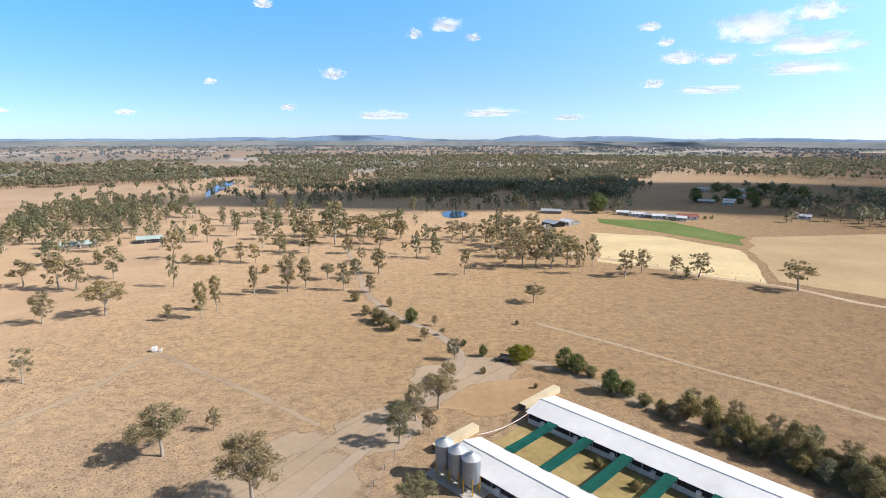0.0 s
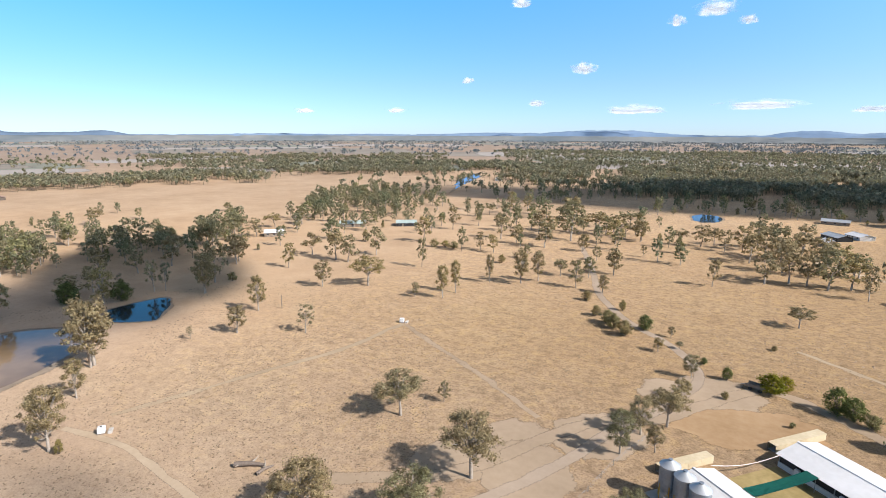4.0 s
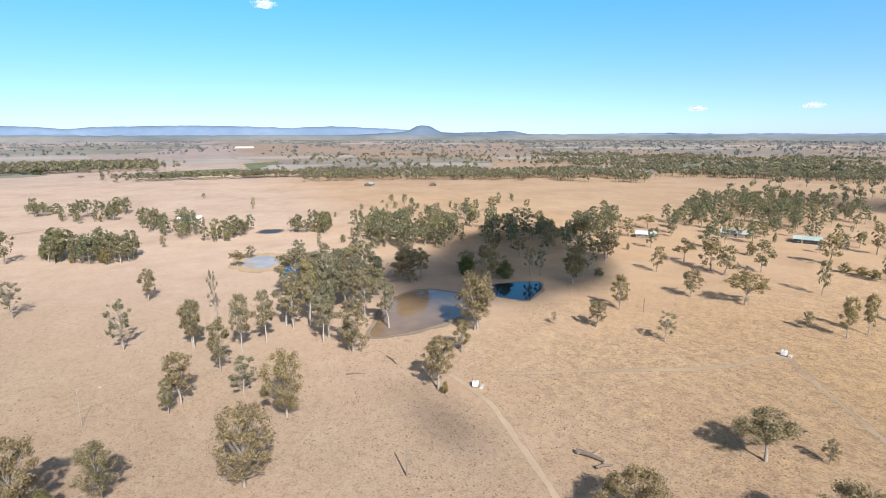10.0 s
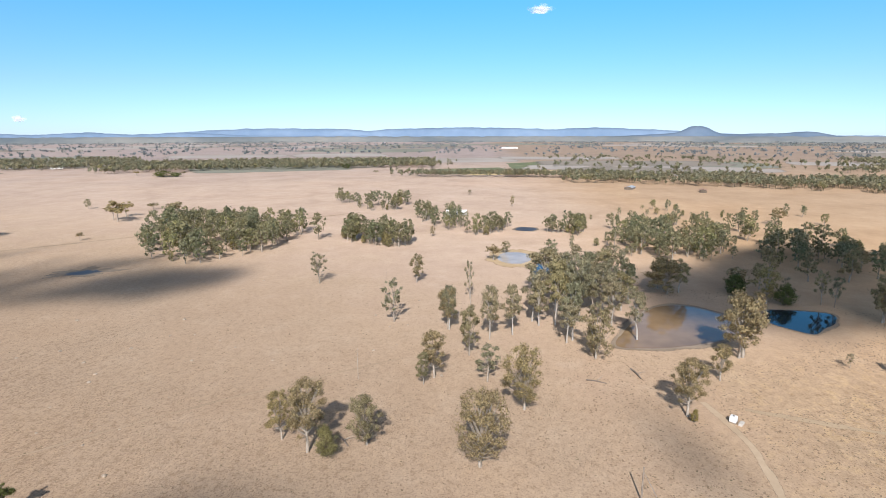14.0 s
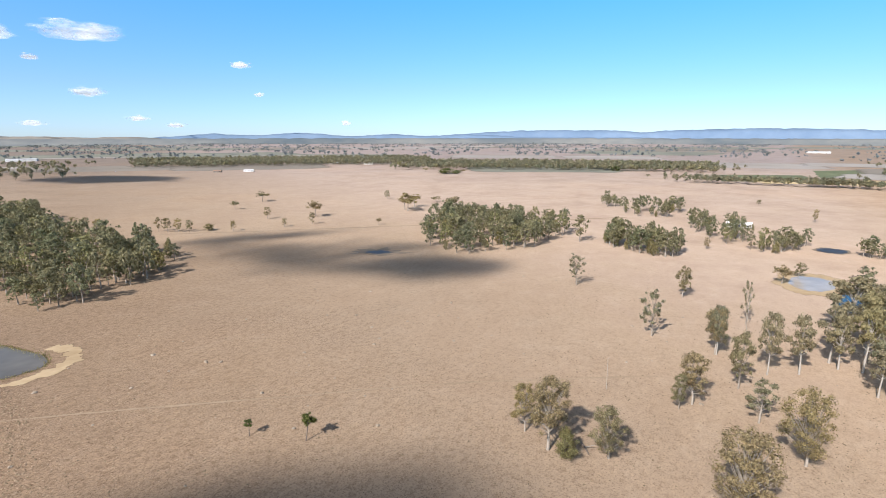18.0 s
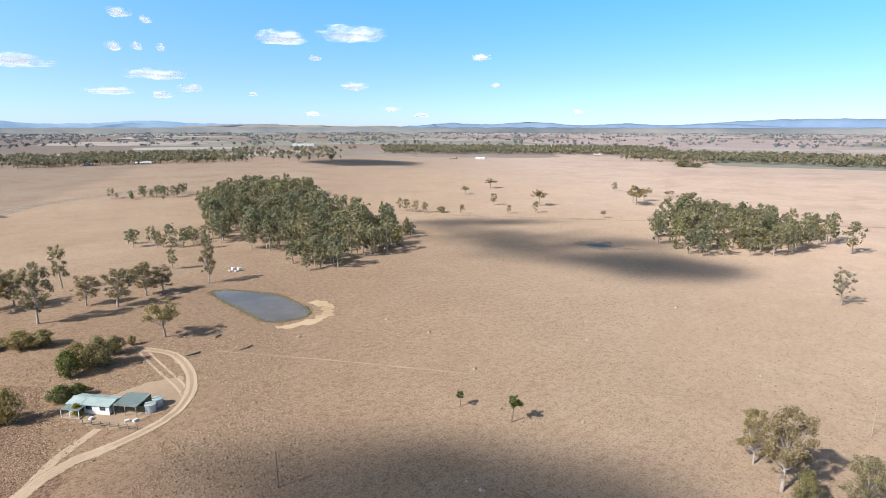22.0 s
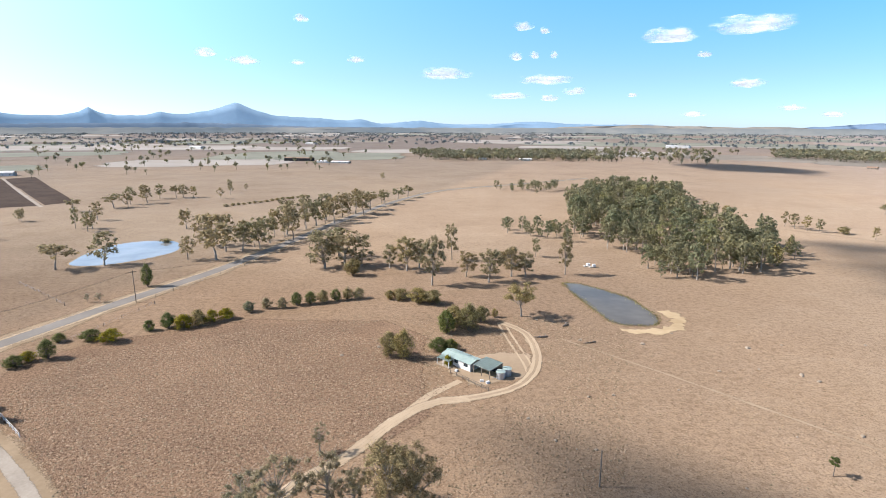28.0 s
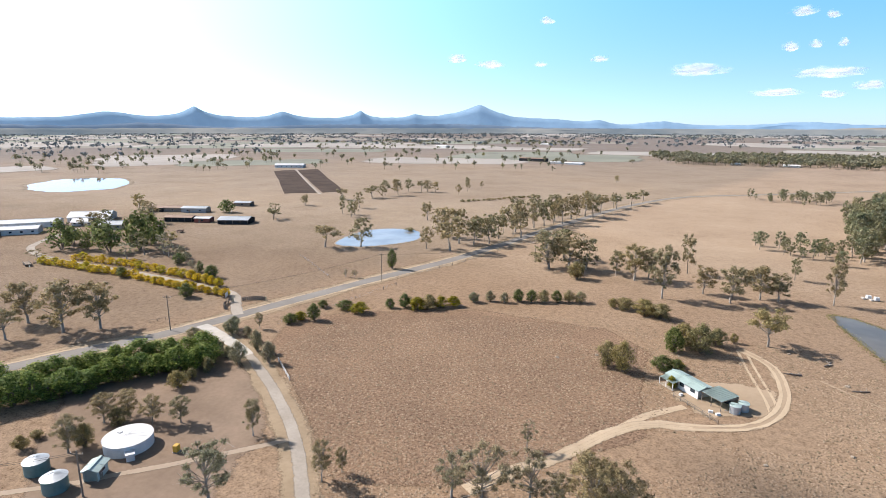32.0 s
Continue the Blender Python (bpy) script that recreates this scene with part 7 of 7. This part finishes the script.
FAR_SHEDS = [(108, 448, 75, 9, 6, "white_roof", "cream", "small pale farm shed beyond pasture"), (117, 440, 75, 12, 6, "white_roof", "white_wall", "long white farm shed beyond pasture"), (125, 433, 70, 7, 6, "zinc_roof", "timber", "small grey farm shed in a row"),
             (131, 430, 75, 10, 7, "white_roof", "white_wall", "white-roofed farm shed in a row"), (139, 424, 75, 7, 5, "zinc_roof", "cream", "low grey farm shed in a row"), (152, 429, 75, 14, 8, "redbrown", "white_wall", "farm house with dark red roof"),
             (144, 419, 75, 7, 5, "white_roof", "white_wall", "small white farm shed in a row"), (291, 657, 70, 18, 8, "white_roof", "white_wall", "distant long white farm shed"), (221, 525, 70, 9, 6, "white_roof", "mint_roof", "pale green farm shed between dark trees"),
             (251, 668, 60, 14, 8, "white_roof", "white_wall", "distant white farm building on the plain"),
             (206, 538, 70, 14, 8, "zinc_roof", "timber", "grey farm shed between dark trees"), (241, 437, 60, 9, 5, "white_roof", "white_wall", "small white shed in a bare paddock"),
             (258, 594, 60, 16, 8, "zinc_roof", "white_wall", "grey-roofed white farm building"), (230, 545, 70, 10, 7, "white_roof", "cream", "pale cream-walled farm shed"),
             (200, -898, 80, 24, 12, "white_roof", "white_wall", "white farm shed on the plain"), (172, -886, 80, 30, 12, "white_roof", "white_wall", "long white farm shed on the plain"),
             (252, -938, 80, 50, 10, "rust_roof", "shadow", "long dark farm shed on the plain")]
DISTANT = [(-134, -970, 80, 22, 12, "white_roof", "white_wall", "white farm shed before dark woods"), (-60, -985, 80, 14, 9, "zinc_roof", "white_wall", "grey farm house before dark woods"),
           (-640, -761, 40, 16, 9, "white_roof", "white_wall", "distant white farm building on the plain"), (-600, -790, 40, 12, 8, "rust_roof", "timber", "distant rust-roofed farm shed"),
           (-909, -801, 40, 22, 9, "zinc_roof", "timber", "distant grey-roofed farmhouse on the plain"), (-930, -735, 40, 18, 9, "white_roof", "white_wall", "distant white farm shed"),
           (-626, -1530, 60, 60, 30, "white_roof", "white_wall", "wide white sheds on the far plain"), (640, -1418, 60, 46, 14, "white_roof", "white_wall", "far white greenhouse on the plain"),
           (-2300, 130, 5, 70, 30, "white_roof", "white_wall", "far white factory roof on the plain"), (430, -1750, 60, 40, 14, "white_roof", "white_wall", "far white shed on the plain")]
for x, y, q, L, W, roof, wall, words in FAR_HOUSES + FAR_SHEDS + DISTANT:
    house(x, y, q, L, W, 2.4 if L < 40 else 5, 1.3, roof, wall, words, "house" if "house" in words or "cottage" in words else "shed",
          windows=3, name="house" if "house" in words or "cottage" in words else "farm_shed")


# ---- small things in the paddocks ----
def tank_cube(x, y, turn, label="white plastic water cube in the paddock", group="paddock water cubes"):
    t = thing("water_cube", pose(x, y, 0, 0, 0, turn), label, "water tank", group)
    boxed("pallet", (0, 0, 0, 1.5, 1.5, 0.18), "timber", t)
    boxed("bladder", (0, 0, 0.18, 1.4, 1.4, 1.25), "plastic", t, "", 0.12)
    rod("cap", (0, 0, 1.42), (0, 0, 1.52), 0.18, "shadow", t, 10)
    boxed("trough", (1.6, 0, 0, 0.8, 1.8, 0.5), "concrete", t, "concrete drinking trough", 0.04)


tank_cube(-94.2, 141.2, 20)
tank_cube(-110.2, 54.9, 50)
for x, y in ((-61.0, -232.5), (-63.0, -231)):
    tank_cube(x, y, 10, "white plastic water cube near the grove")


def log_thing(x, y, turn, L, r, label):
    t = thing("fallen_log", pose(x, y, 0, 0, 0, turn), label, "log", "fallen logs")
    vs, fs = [], []
    tube(vs, fs, [Vector((-L / 2, 0, r)), Vector((0, 0.2, r * 1.2)), Vector((L / 2, -0.1, r))], [r, r * 0.9, r * 0.5], 8)
    mesh_part("log", from_arrays("log", vs, fs), "bark_dark", t)
    vs, fs = [], []
    tube(vs, fs, [Vector((0, 0.1, r)), Vector((0.8, 1.0, 0.9)), Vector((1.2, 1.8, 1.2))], [r * 0.5, r * 0.3, 0.05], 5)
    tube(vs, fs, [Vector((-L / 3, 0, r)), Vector((-L / 3 - 0.4, -0.9, 0.6))], [r * 0.45, 0.05], 5)
    mesh_part("branch", from_arrays("branch", vs, fs), "bark", t)


for x, y, q, L, r in ((-75, 61.6, 30, 5.5, 0.5), (-71.5, 62, 80, 3.5, 0.35), (-98, -26, 40, 5, 0.22), (-27, -150, 10, 4, 0.25), (-133, 41, 10, 6, 0.25), (-36, -160, 60, 3.5, 0.3), (-40, -146, 20, 4, 0.2), (-128, 30, 70, 5, 0.2)):
    log_thing(x, y, q, L, r, "dark grey fallen log lying in dry grass")


def rocks():
    r = random.Random(3)
    meshes = []
    for i in range(5):
        bm = bmesh.new()
        bmesh.ops.create_icosphere(bm, subdivisions=2, radius=1)
        for v in bm.verts:
            v.co *= 1 + 0.45 * noise.noise(v.co * 1.3 + Vector((i * 7, 0, 0)))
            v.co.z *= 0.6
        me = bpy.data.meshes.new("rock")
        bm.to_mesh(me)
        bm.free()
        me.materials.append(M["rock"])
        meshes.append(me)
    spots = [polar(r.uniform(118, 192), math.sqrt(r.uniform(68 ** 2, 190 ** 2))) for _ in range(70)] + [polar(r.uniform(80, 140), r.uniform(120, 260)) for _ in range(50)]
    for x, y in spots:
        if abs(x + 14) < 14 and abs(y + 124) < 14 or (x + 55) ** 2 + (y + 182) ** 2 < 900:
            continue
        ob = new("rock", r.choice(meshes))
        k = r.uniform(0.2, 0.62)
        ob.matrix_basis = pose(x, y, k * 0.15, 0, 0, r.uniform(0, 360)) @ Matrix.Diagonal((k, k * r.uniform(0.7, 1.2), k, 1))
        tagged(ob, "pale weathered field stone in dry grass", "rock", "field stones")


rocks()


def wire_fence(points, gap, label, h=1.2):
    line = spline(points, gap)
    t = thing("wire_fence", pose(line[0].x, line[0].y, 0), label, "fence", "wire fences")
    for p in line:
        q = p - line[0]
        rod("post", (q.x, q.y, 0), (q.x, q.y, h), 0.08, "timber", t, 5)
    bm = bmesh.new()
    for z in (0.4, 0.8, 1.1):
        for a, b in zip(line, line[1:]):
            beam(bm, a - line[0] + Vector((0, 0, z)), b - line[0] + Vector((0, 0, z)), 0.012, 3)
    part("wire", bm, "steel", t)


wire_fence([(104, -186), (90, -224), (78, -272), (62, -344), (40, -425)], 7, "timber post and wire fence along the road")
wire_fence([(112, -125), (106, -150), (100, -178)], 6, "timber post and wire fence beside the paddock")
wire_fence([(-20, 80), (-17, 95), (-13, 108)], 5, "post and wire fence near the sheds")
wire_fence([(165, -202), (147, -189), (129.7, -176.1)], 6, "timber post and wire fence across the farm paddock")
wire_fence([(56, 286), (98, 248), (124, 232), (145, 207), (200, 163)], 8, "post and wire fence along the farm road")


# ---- far woods: beyond counting ----
def far_woods(name, spans, label, mat="woods"):
    g = np.random.default_rng(len(spans) * 31 + len(name))
    vs, fs, tones, base = [], [], [], 0
    for az0, az1, d0, d1, count, *gaps in spans:
        az = g.uniform(az0, az1, count)
        d = np.sqrt(g.uniform(d0 ** 2, d1 ** 2, count))
        rim = np.clip(np.minimum(az - az0, az1 - az) / 4 + g.normal(0, 0.3, count), 0, 1)  # thins out at its ends
        keep = np.array([noise.noise((a * 0.22, math.log(r) * 11, 1)) + 0.3 * noise.noise((a * 0.9, math.log(r) * 30, 4)) > (gaps[0] if gaps else -0.12) + 0.6 * (1 - e) for a, r, e in zip(az, d, rim)])
        for a, r in zip(az[keep], d[keep]):
            x, y = polar(a, r)
            h = g.uniform(7, 13) if r < 1700 else g.uniform(6, 11)
            n, size = (46, 1.35) if r < 900 else (28, 2.1) if r < 1700 else (16, 4.2)
            wide = h * 0.17 if r < 1200 else h * 0.17 + (r - 1200) * 0.004
            off = g.normal(0, wide, (3, 2))
            cen = np.array([[x, y, h * 0.66], [x + off[0, 0], y + off[0, 1], h * 0.8], [x + off[1, 0], y + off[1, 1], h * 0.52], [x + off[2, 0], y + off[2, 1], h * 0.62]])
            v, f = cards(g, cen, [h * 0.2, h * 0.16, h * 0.15, h * 0.15], n, size * h / 9, 0.1, 1.0)
            t = np.array([[x - 0.3, y, 0], [x + 0.3, y, 0], [x, y, h * 0.75]])
            vs += [v, t]
            fs += [f + base, np.arange(3).reshape(1, 3) + base + len(v)]
            tones.append(np.full(len(v) + 3, g.random()))
            base += len(v) + 3
    me = from_arrays(name, np.concatenate(vs), np.concatenate(fs))
    tree_tone(me, np.concatenate(tones))
    tagged(mesh_part(name, me, mat), label, "woodland", kind="stuff")


far_woods("woodland_north", [(-16, 14, 560, 1000, 5600, -0.2), (12, 24, 620, 1000, 1100), (-16, 26, 800, 1100, 900), (-36, 24, 1000, 1900, 5200, -0.28), (-37, -24, 470, 760, 420)], "dark olive gum forest on the northern plain")
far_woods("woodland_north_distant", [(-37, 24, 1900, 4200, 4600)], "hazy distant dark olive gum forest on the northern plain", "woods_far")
far_woods("woodland_west", [(16, 50, 800, 1100, 2000, -0.12), (28, 58, 820, 1500, 3000, -0.08), (45, 82, 700, 850, 1300, -0.3), (46, 84, 860, 1500, 450), (22, 40, 560, 760, 60), (80, 99, 772, 812, 300, -0.4)], "olive gum woodland along the river")
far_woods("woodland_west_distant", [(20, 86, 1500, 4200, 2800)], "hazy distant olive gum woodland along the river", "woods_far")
far_woods("woodland_southwest", [(92, 126, 990, 1230, 2200, -0.5), (122, 150, 1150, 1480, 2300, -0.5), (150, 168, 950, 1400, 330)], "belt of gum woodland across the plain")
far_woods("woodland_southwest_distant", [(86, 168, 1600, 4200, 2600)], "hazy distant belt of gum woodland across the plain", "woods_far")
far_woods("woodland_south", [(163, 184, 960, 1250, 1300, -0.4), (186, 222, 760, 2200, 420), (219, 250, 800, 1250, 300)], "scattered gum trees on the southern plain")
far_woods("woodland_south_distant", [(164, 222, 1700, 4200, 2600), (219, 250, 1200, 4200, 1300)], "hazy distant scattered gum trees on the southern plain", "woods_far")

# ---- grass tussocks ----
BARE = np.array([(-14, -124, 15), (-54, -182, 27), (-62, -160, 12), (-171, 68, 30), (-177, 107, 18), (20, 95, 42), (-5, 130, 24), (-28, 92, 20), (90, -55, 20), (155, -257, 36)], dtype=float)
LANES = np.array([(p.x, p.y) for line in ([(30, -76), (18.1, -91.4), (4, -110.7), (-14.2, -117.6), (-23.8, -137), (-16.3, -162.7)],
                                          [(-33, 76), (-20, 106.8), (-6.6, 141.5), (-17.7, 165.5), (-46.5, 205.3)], [(124, -114), (93, -97), (69, -79), (40, -44)],
                                          [(-119, 52), (-89, 52.6), (-55, 46)], [(-94, 141), (-102, 84)], [(150, -80), (111, -185), (85, -272)]) for p in spline(line, 3)])


def tussocks(name, seed, spans, mat, label, tall=1.0):
    """Low uneven cones of grass, thick in the ungrazed paddocks, thin elsewhere, none on bare ground."""
    g = np.random.default_rng(seed)
    vs, fs, base = [], [], 0
    for az0, az1, d0, d1, count, s in spans:
        az, dist = np.radians(g.uniform(az0, az1, count)), np.sqrt(g.uniform(d0 ** 2, d1 ** 2, count))
        p = np.stack([-np.sin(az) * dist, np.cos(az) * dist], 1)
        ok = (((p[:, None] - BARE[None, :, :2]) ** 2).sum(2) > BARE[:, 2] ** 2).all(1) & (((p[:, None] - LANES[None]) ** 2).sum(2) > 7).all(1)
        if az0 == 160:  # beyond the drive the ground is bare
            ok &= p[:, 0] * 0.62 - p[:, 1] * 0.0 < 62
        p = p[ok]
        p = p[[noise.noise((x * 0.035, y * 0.035, 7)) > -0.3 for x, y in p]]
        n = len(p)
        k = s * g.uniform(0.55, 1.5, n)
        q = g.uniform(0, 6.28, n)[:, None] + np.arange(5) * 1.2566
        w = k[:, None] * g.uniform(0.7, 1.25, (n, 5))
        ring = np.stack([p[:, :1] + np.cos(q) * w, p[:, 1:] + np.sin(q) * w, np.full((n, 5), -0.02)], 2)
        tip = np.concatenate([p + g.normal(0, 0.07, (n, 2)), (k * tall * g.uniform(0.45, 0.95, n))[:, None]], 1)[:, None]
        vs.append(np.concatenate([ring, tip], 1).reshape(-1, 3))
        tri = np.array([(i, (i + 1) % 5, 5) for i in range(5)])
        fs.append((np.arange(n)[:, None, None] * 6 + tri[None] + base).reshape(-1, 3))
        base += n * 6
    me = from_arrays(name, np.concatenate(vs), np.concatenate(fs))
    tagged(mesh_part(name, me, mat), label, "grass", kind="stuff")


tussocks("grass_tussocks", 4, ((160, 222, 68, 165, 28000, 0.21), (112, 160, 66, 150, 9000, 0.16), (28, 78, 70, 200, 11000, 0.21), (78, 112, 70, 150, 1500, 0.2), (-35, 12, 120, 280, 4500, 0.25)), "tussock", "tufts of dry brown paddock grass")
tussocks("dark_grass_tufts", 9, ((10, 84, 75, 230, 13000, 0.15), (-36, 10, 110, 250, 1800, 0.17), (84, 165, 66, 210, 2500, 0.17), (160, 222, 66, 170, 6500, 0.2)), "dark_tuft", "sparse dark tufts of ungrazed grass", 1.3)


# reeds along the rim of the house dam
def reeds(ring):
    r = np.random.default_rng(6)
    vs, fs = [], []
    for q in ring:
        for _ in range(16):
            x, y = q.x + r.normal(0, 0.75), q.y + r.normal(0, 0.75)
            h, b = r.uniform(0.2, 0.55), r.uniform(0.1, 0.22)
            k = len(vs)
            vs += [(x + b * math.cos(a), y + b * math.sin(a), 0.0) for a in (0, 2.1, 4.2)] + [(x + r.normal(0, 0.1), y + r.normal(0, 0.1), h)]
            fs += [(k, k + 1, k + 3), (k + 1, k + 2, k + 3), (k + 2, k, k + 3)]
    tagged(mesh_part("reeds", from_arrays("reeds", vs, fs), "reed_blade"), "olive reeds and rank grass edging a dam", "reeds", kind="stuff")


reeds(HOUSE_DAM)


# ---- clouds ----
def cloud_mesh(seed, vapour):
    bm = bmesh.new()
    bmesh.ops.create_icosphere(bm, subdivisions=3, radius=1)
    for v in bm.verts:
        v.co *= 1 + 0.28 * noise.noise(v.co * 1.8 + Vector((seed * 5, 0, 0)))
        if v.co.z < 0:
            v.co.z *= 0.6
    me = bpy.data.meshes.new("cloud")
    bm.to_mesh(me)
    bm.free()
    for p in me.polygons:
        p.use_smooth = True
    me.materials.append(M[vapour])
    return me


CLOUD_MESHES = [cloud_mesh(i, "cloud") for i in range(5)]
THICK_MESHES = [cloud_mesh(i, "thick_cloud") for i in range(5)]
SHADE_MESHES = [cloud_mesh(i, "shade_cloud") for i in range(5)]
THIN_MESHES = [cloud_mesh(i, "thin_cloud") for i in range(5)]
WISP_MESHES = [cloud_mesh(i, "wisp_cloud") for i in range(5)]
CLOUDS_A = [(21.8, 12.1, 1.2, 0.6), (4.3, 10.7, 2.4, 0.8), (7.5, 9.9, 1.0, 0.6), (1.7, 9.6, 1.0, 0.5), (15.5, 6.1, 1.6, 0.7), (26.8, 5.1, 0.8, 0.4), (19.9, 2.9, 1.2, 0.4), (10.6, 2.2, 3.6, 0.55), (0.3, 2.5, 4.2, 0.55),
            (-23.4, 9.3, 4.2, 1.7), (-27.9, 7.6, 4.8, 1.0), (-28, 10.2, 2.9, 1.0), (-17.7, 7.2, 2.4, 0.8), (-21.2, 6.9, 2.1, 0.7), (-27.7, 5.8, 5.0, 0.7), (-15.6, 5.0, 1.3, 0.5), (-20.6, 4.3, 4.0, 0.45), (-14.9, 10.0, 1.4, 0.5), (-16.4, 8.6, 1.1, 0.5)]
CLOUDS_B = [(84, 11.5, 1.5, 0.5), (159.1, 7.9, 3.2, 0.8), (152.4, 8.4, 4.0, 0.95), (140, 6.4, 1.3, 0.4), (152.6, 3.6, 1.6, 0.5), (156.3, 6.2, 0.9, 0.3), (162.2, 2.8, 0.6, 0.25), (149, 1.5, 1.3, 0.3), (156.7, 1.0, 1.2, 0.3), (138.5, 3.8, 0.6, 0.25), (130.4, 1.2, 0.6, 0.35),
            (172.8, 9.2, 1.3, 0.5), (173.4, 6.5, 0.8, 0.5), (180.5, 4.9, 3.0, 0.7), (170.7, 8.8, 0.7, 0.4), (171.6, 6.6, 0.7, 0.4), (169.7, 6.6, 0.5, 0.4), (170.4, 4.3, 3.0, 0.6), (167.4, 3.2, 1.5, 0.5), (173.9, 2.8, 2.6, 0.4), (170, 2.6, 1.2, 0.4)]
CLOUDS_C = [(194.2, 9.7, 0.9, 0.4), (202.9, 6.4, 1.2, 0.5), (199.6, 5.8, 1.7, 0.5), (189.1, 6.2, 1.1, 0.4), (194.7, 5.8, 0.8, 0.3), (34, 2.2, 1.4, 0.3), (43, 2.1, 1.2, 0.3), (-8, 2.0, 2.2, 0.4), (146, 0.9, 1.2, 0.3)]
for i, (az, el, w, h) in enumerate(CLOUDS_A + CLOUDS_B + CLOUDS_C):
    d = 4350 + (i * 37) % 300
    x, y = polar(az, d * math.cos(radians(el)))
    ob = new("sky_cloud", CLOUD_MESHES[i % 5])
    k = d * radians(1) * 1.0
    ob.matrix_basis = pose(x, y, EYE + d * math.sin(radians(el)), 0, 0, az) @ Matrix.Diagonal((w * k, w * k * 0.4, h * k * 1.15, 1))
    tagged(ob, "small white fair-weather cloud in a blue sky", "cloud", "fair-weather clouds", "structure")

# clouds high towards the sun, whose shade lies on the land
SHADES = [("thin_cloud", -195, -215, 55, 26, 100), ("shade_cloud", -222, -130, 30, 16, 96), ("thin_cloud", -236, -178, 30, 24, 100), ("shade_cloud", -203, -142, 30, 16, 96), ("shade_cloud", -50, -60, 42, 18, 126), ("wisp_cloud", -99, 41, 11, 8, 20), ("thin_cloud", -222, -263, 45, 20, 153),
          ("thick_cloud", -230, 128, 56, 32, 128), ("thick_cloud", -194, 148, 28, 12, 132), ("thick_cloud", -268, 150, 40, 26, 110), ("shade_cloud", -224, 88, 38, 24, 122), ("thick_cloud", -8, 585, 170, 120, -165), ("thick_cloud", 230, 640, 190, 150, -160), ("thick_cloud", 390, 520, 120, 70, 20), ("thick_cloud", 225, 492, 150, 42, -15), ("thick_cloud", 12, 500, 120, 42, 6), ("thick_cloud", -430, -800, 90, 50, 110)]
for i, (vapour, x, y, a, b, turn) in enumerate(SHADES):
    me = {"thick_cloud": THICK_MESHES, "shade_cloud": SHADE_MESHES, "thin_cloud": THIN_MESHES, "wisp_cloud": WISP_MESHES}[vapour][i % 5]
    ob = new("sky_cloud", me)
    far = 1500
    c = Vector((x, y, 0)) + SUN_DIR * far
    q = SUN_DIR.to_track_quat("Y", "Z").to_matrix().to_4x4()
    axis = Vector((math.cos(radians(turn)), math.sin(radians(turn)), 0))
    local = q.to_3x3().inverted() @ axis
    spin = math.degrees(math.atan2(-local.z, local.x))
    ob.matrix_basis = Matrix.Translation(c) @ q @ pose(0, 0, 0, 0, spin, 0) @ Matrix.Diagonal((a * 1.5, 30, b * 1.5 * 0.8, 1))
    tagged(ob, "small white fair-weather cloud high overhead", "cloud", "fair-weather clouds", "structure")
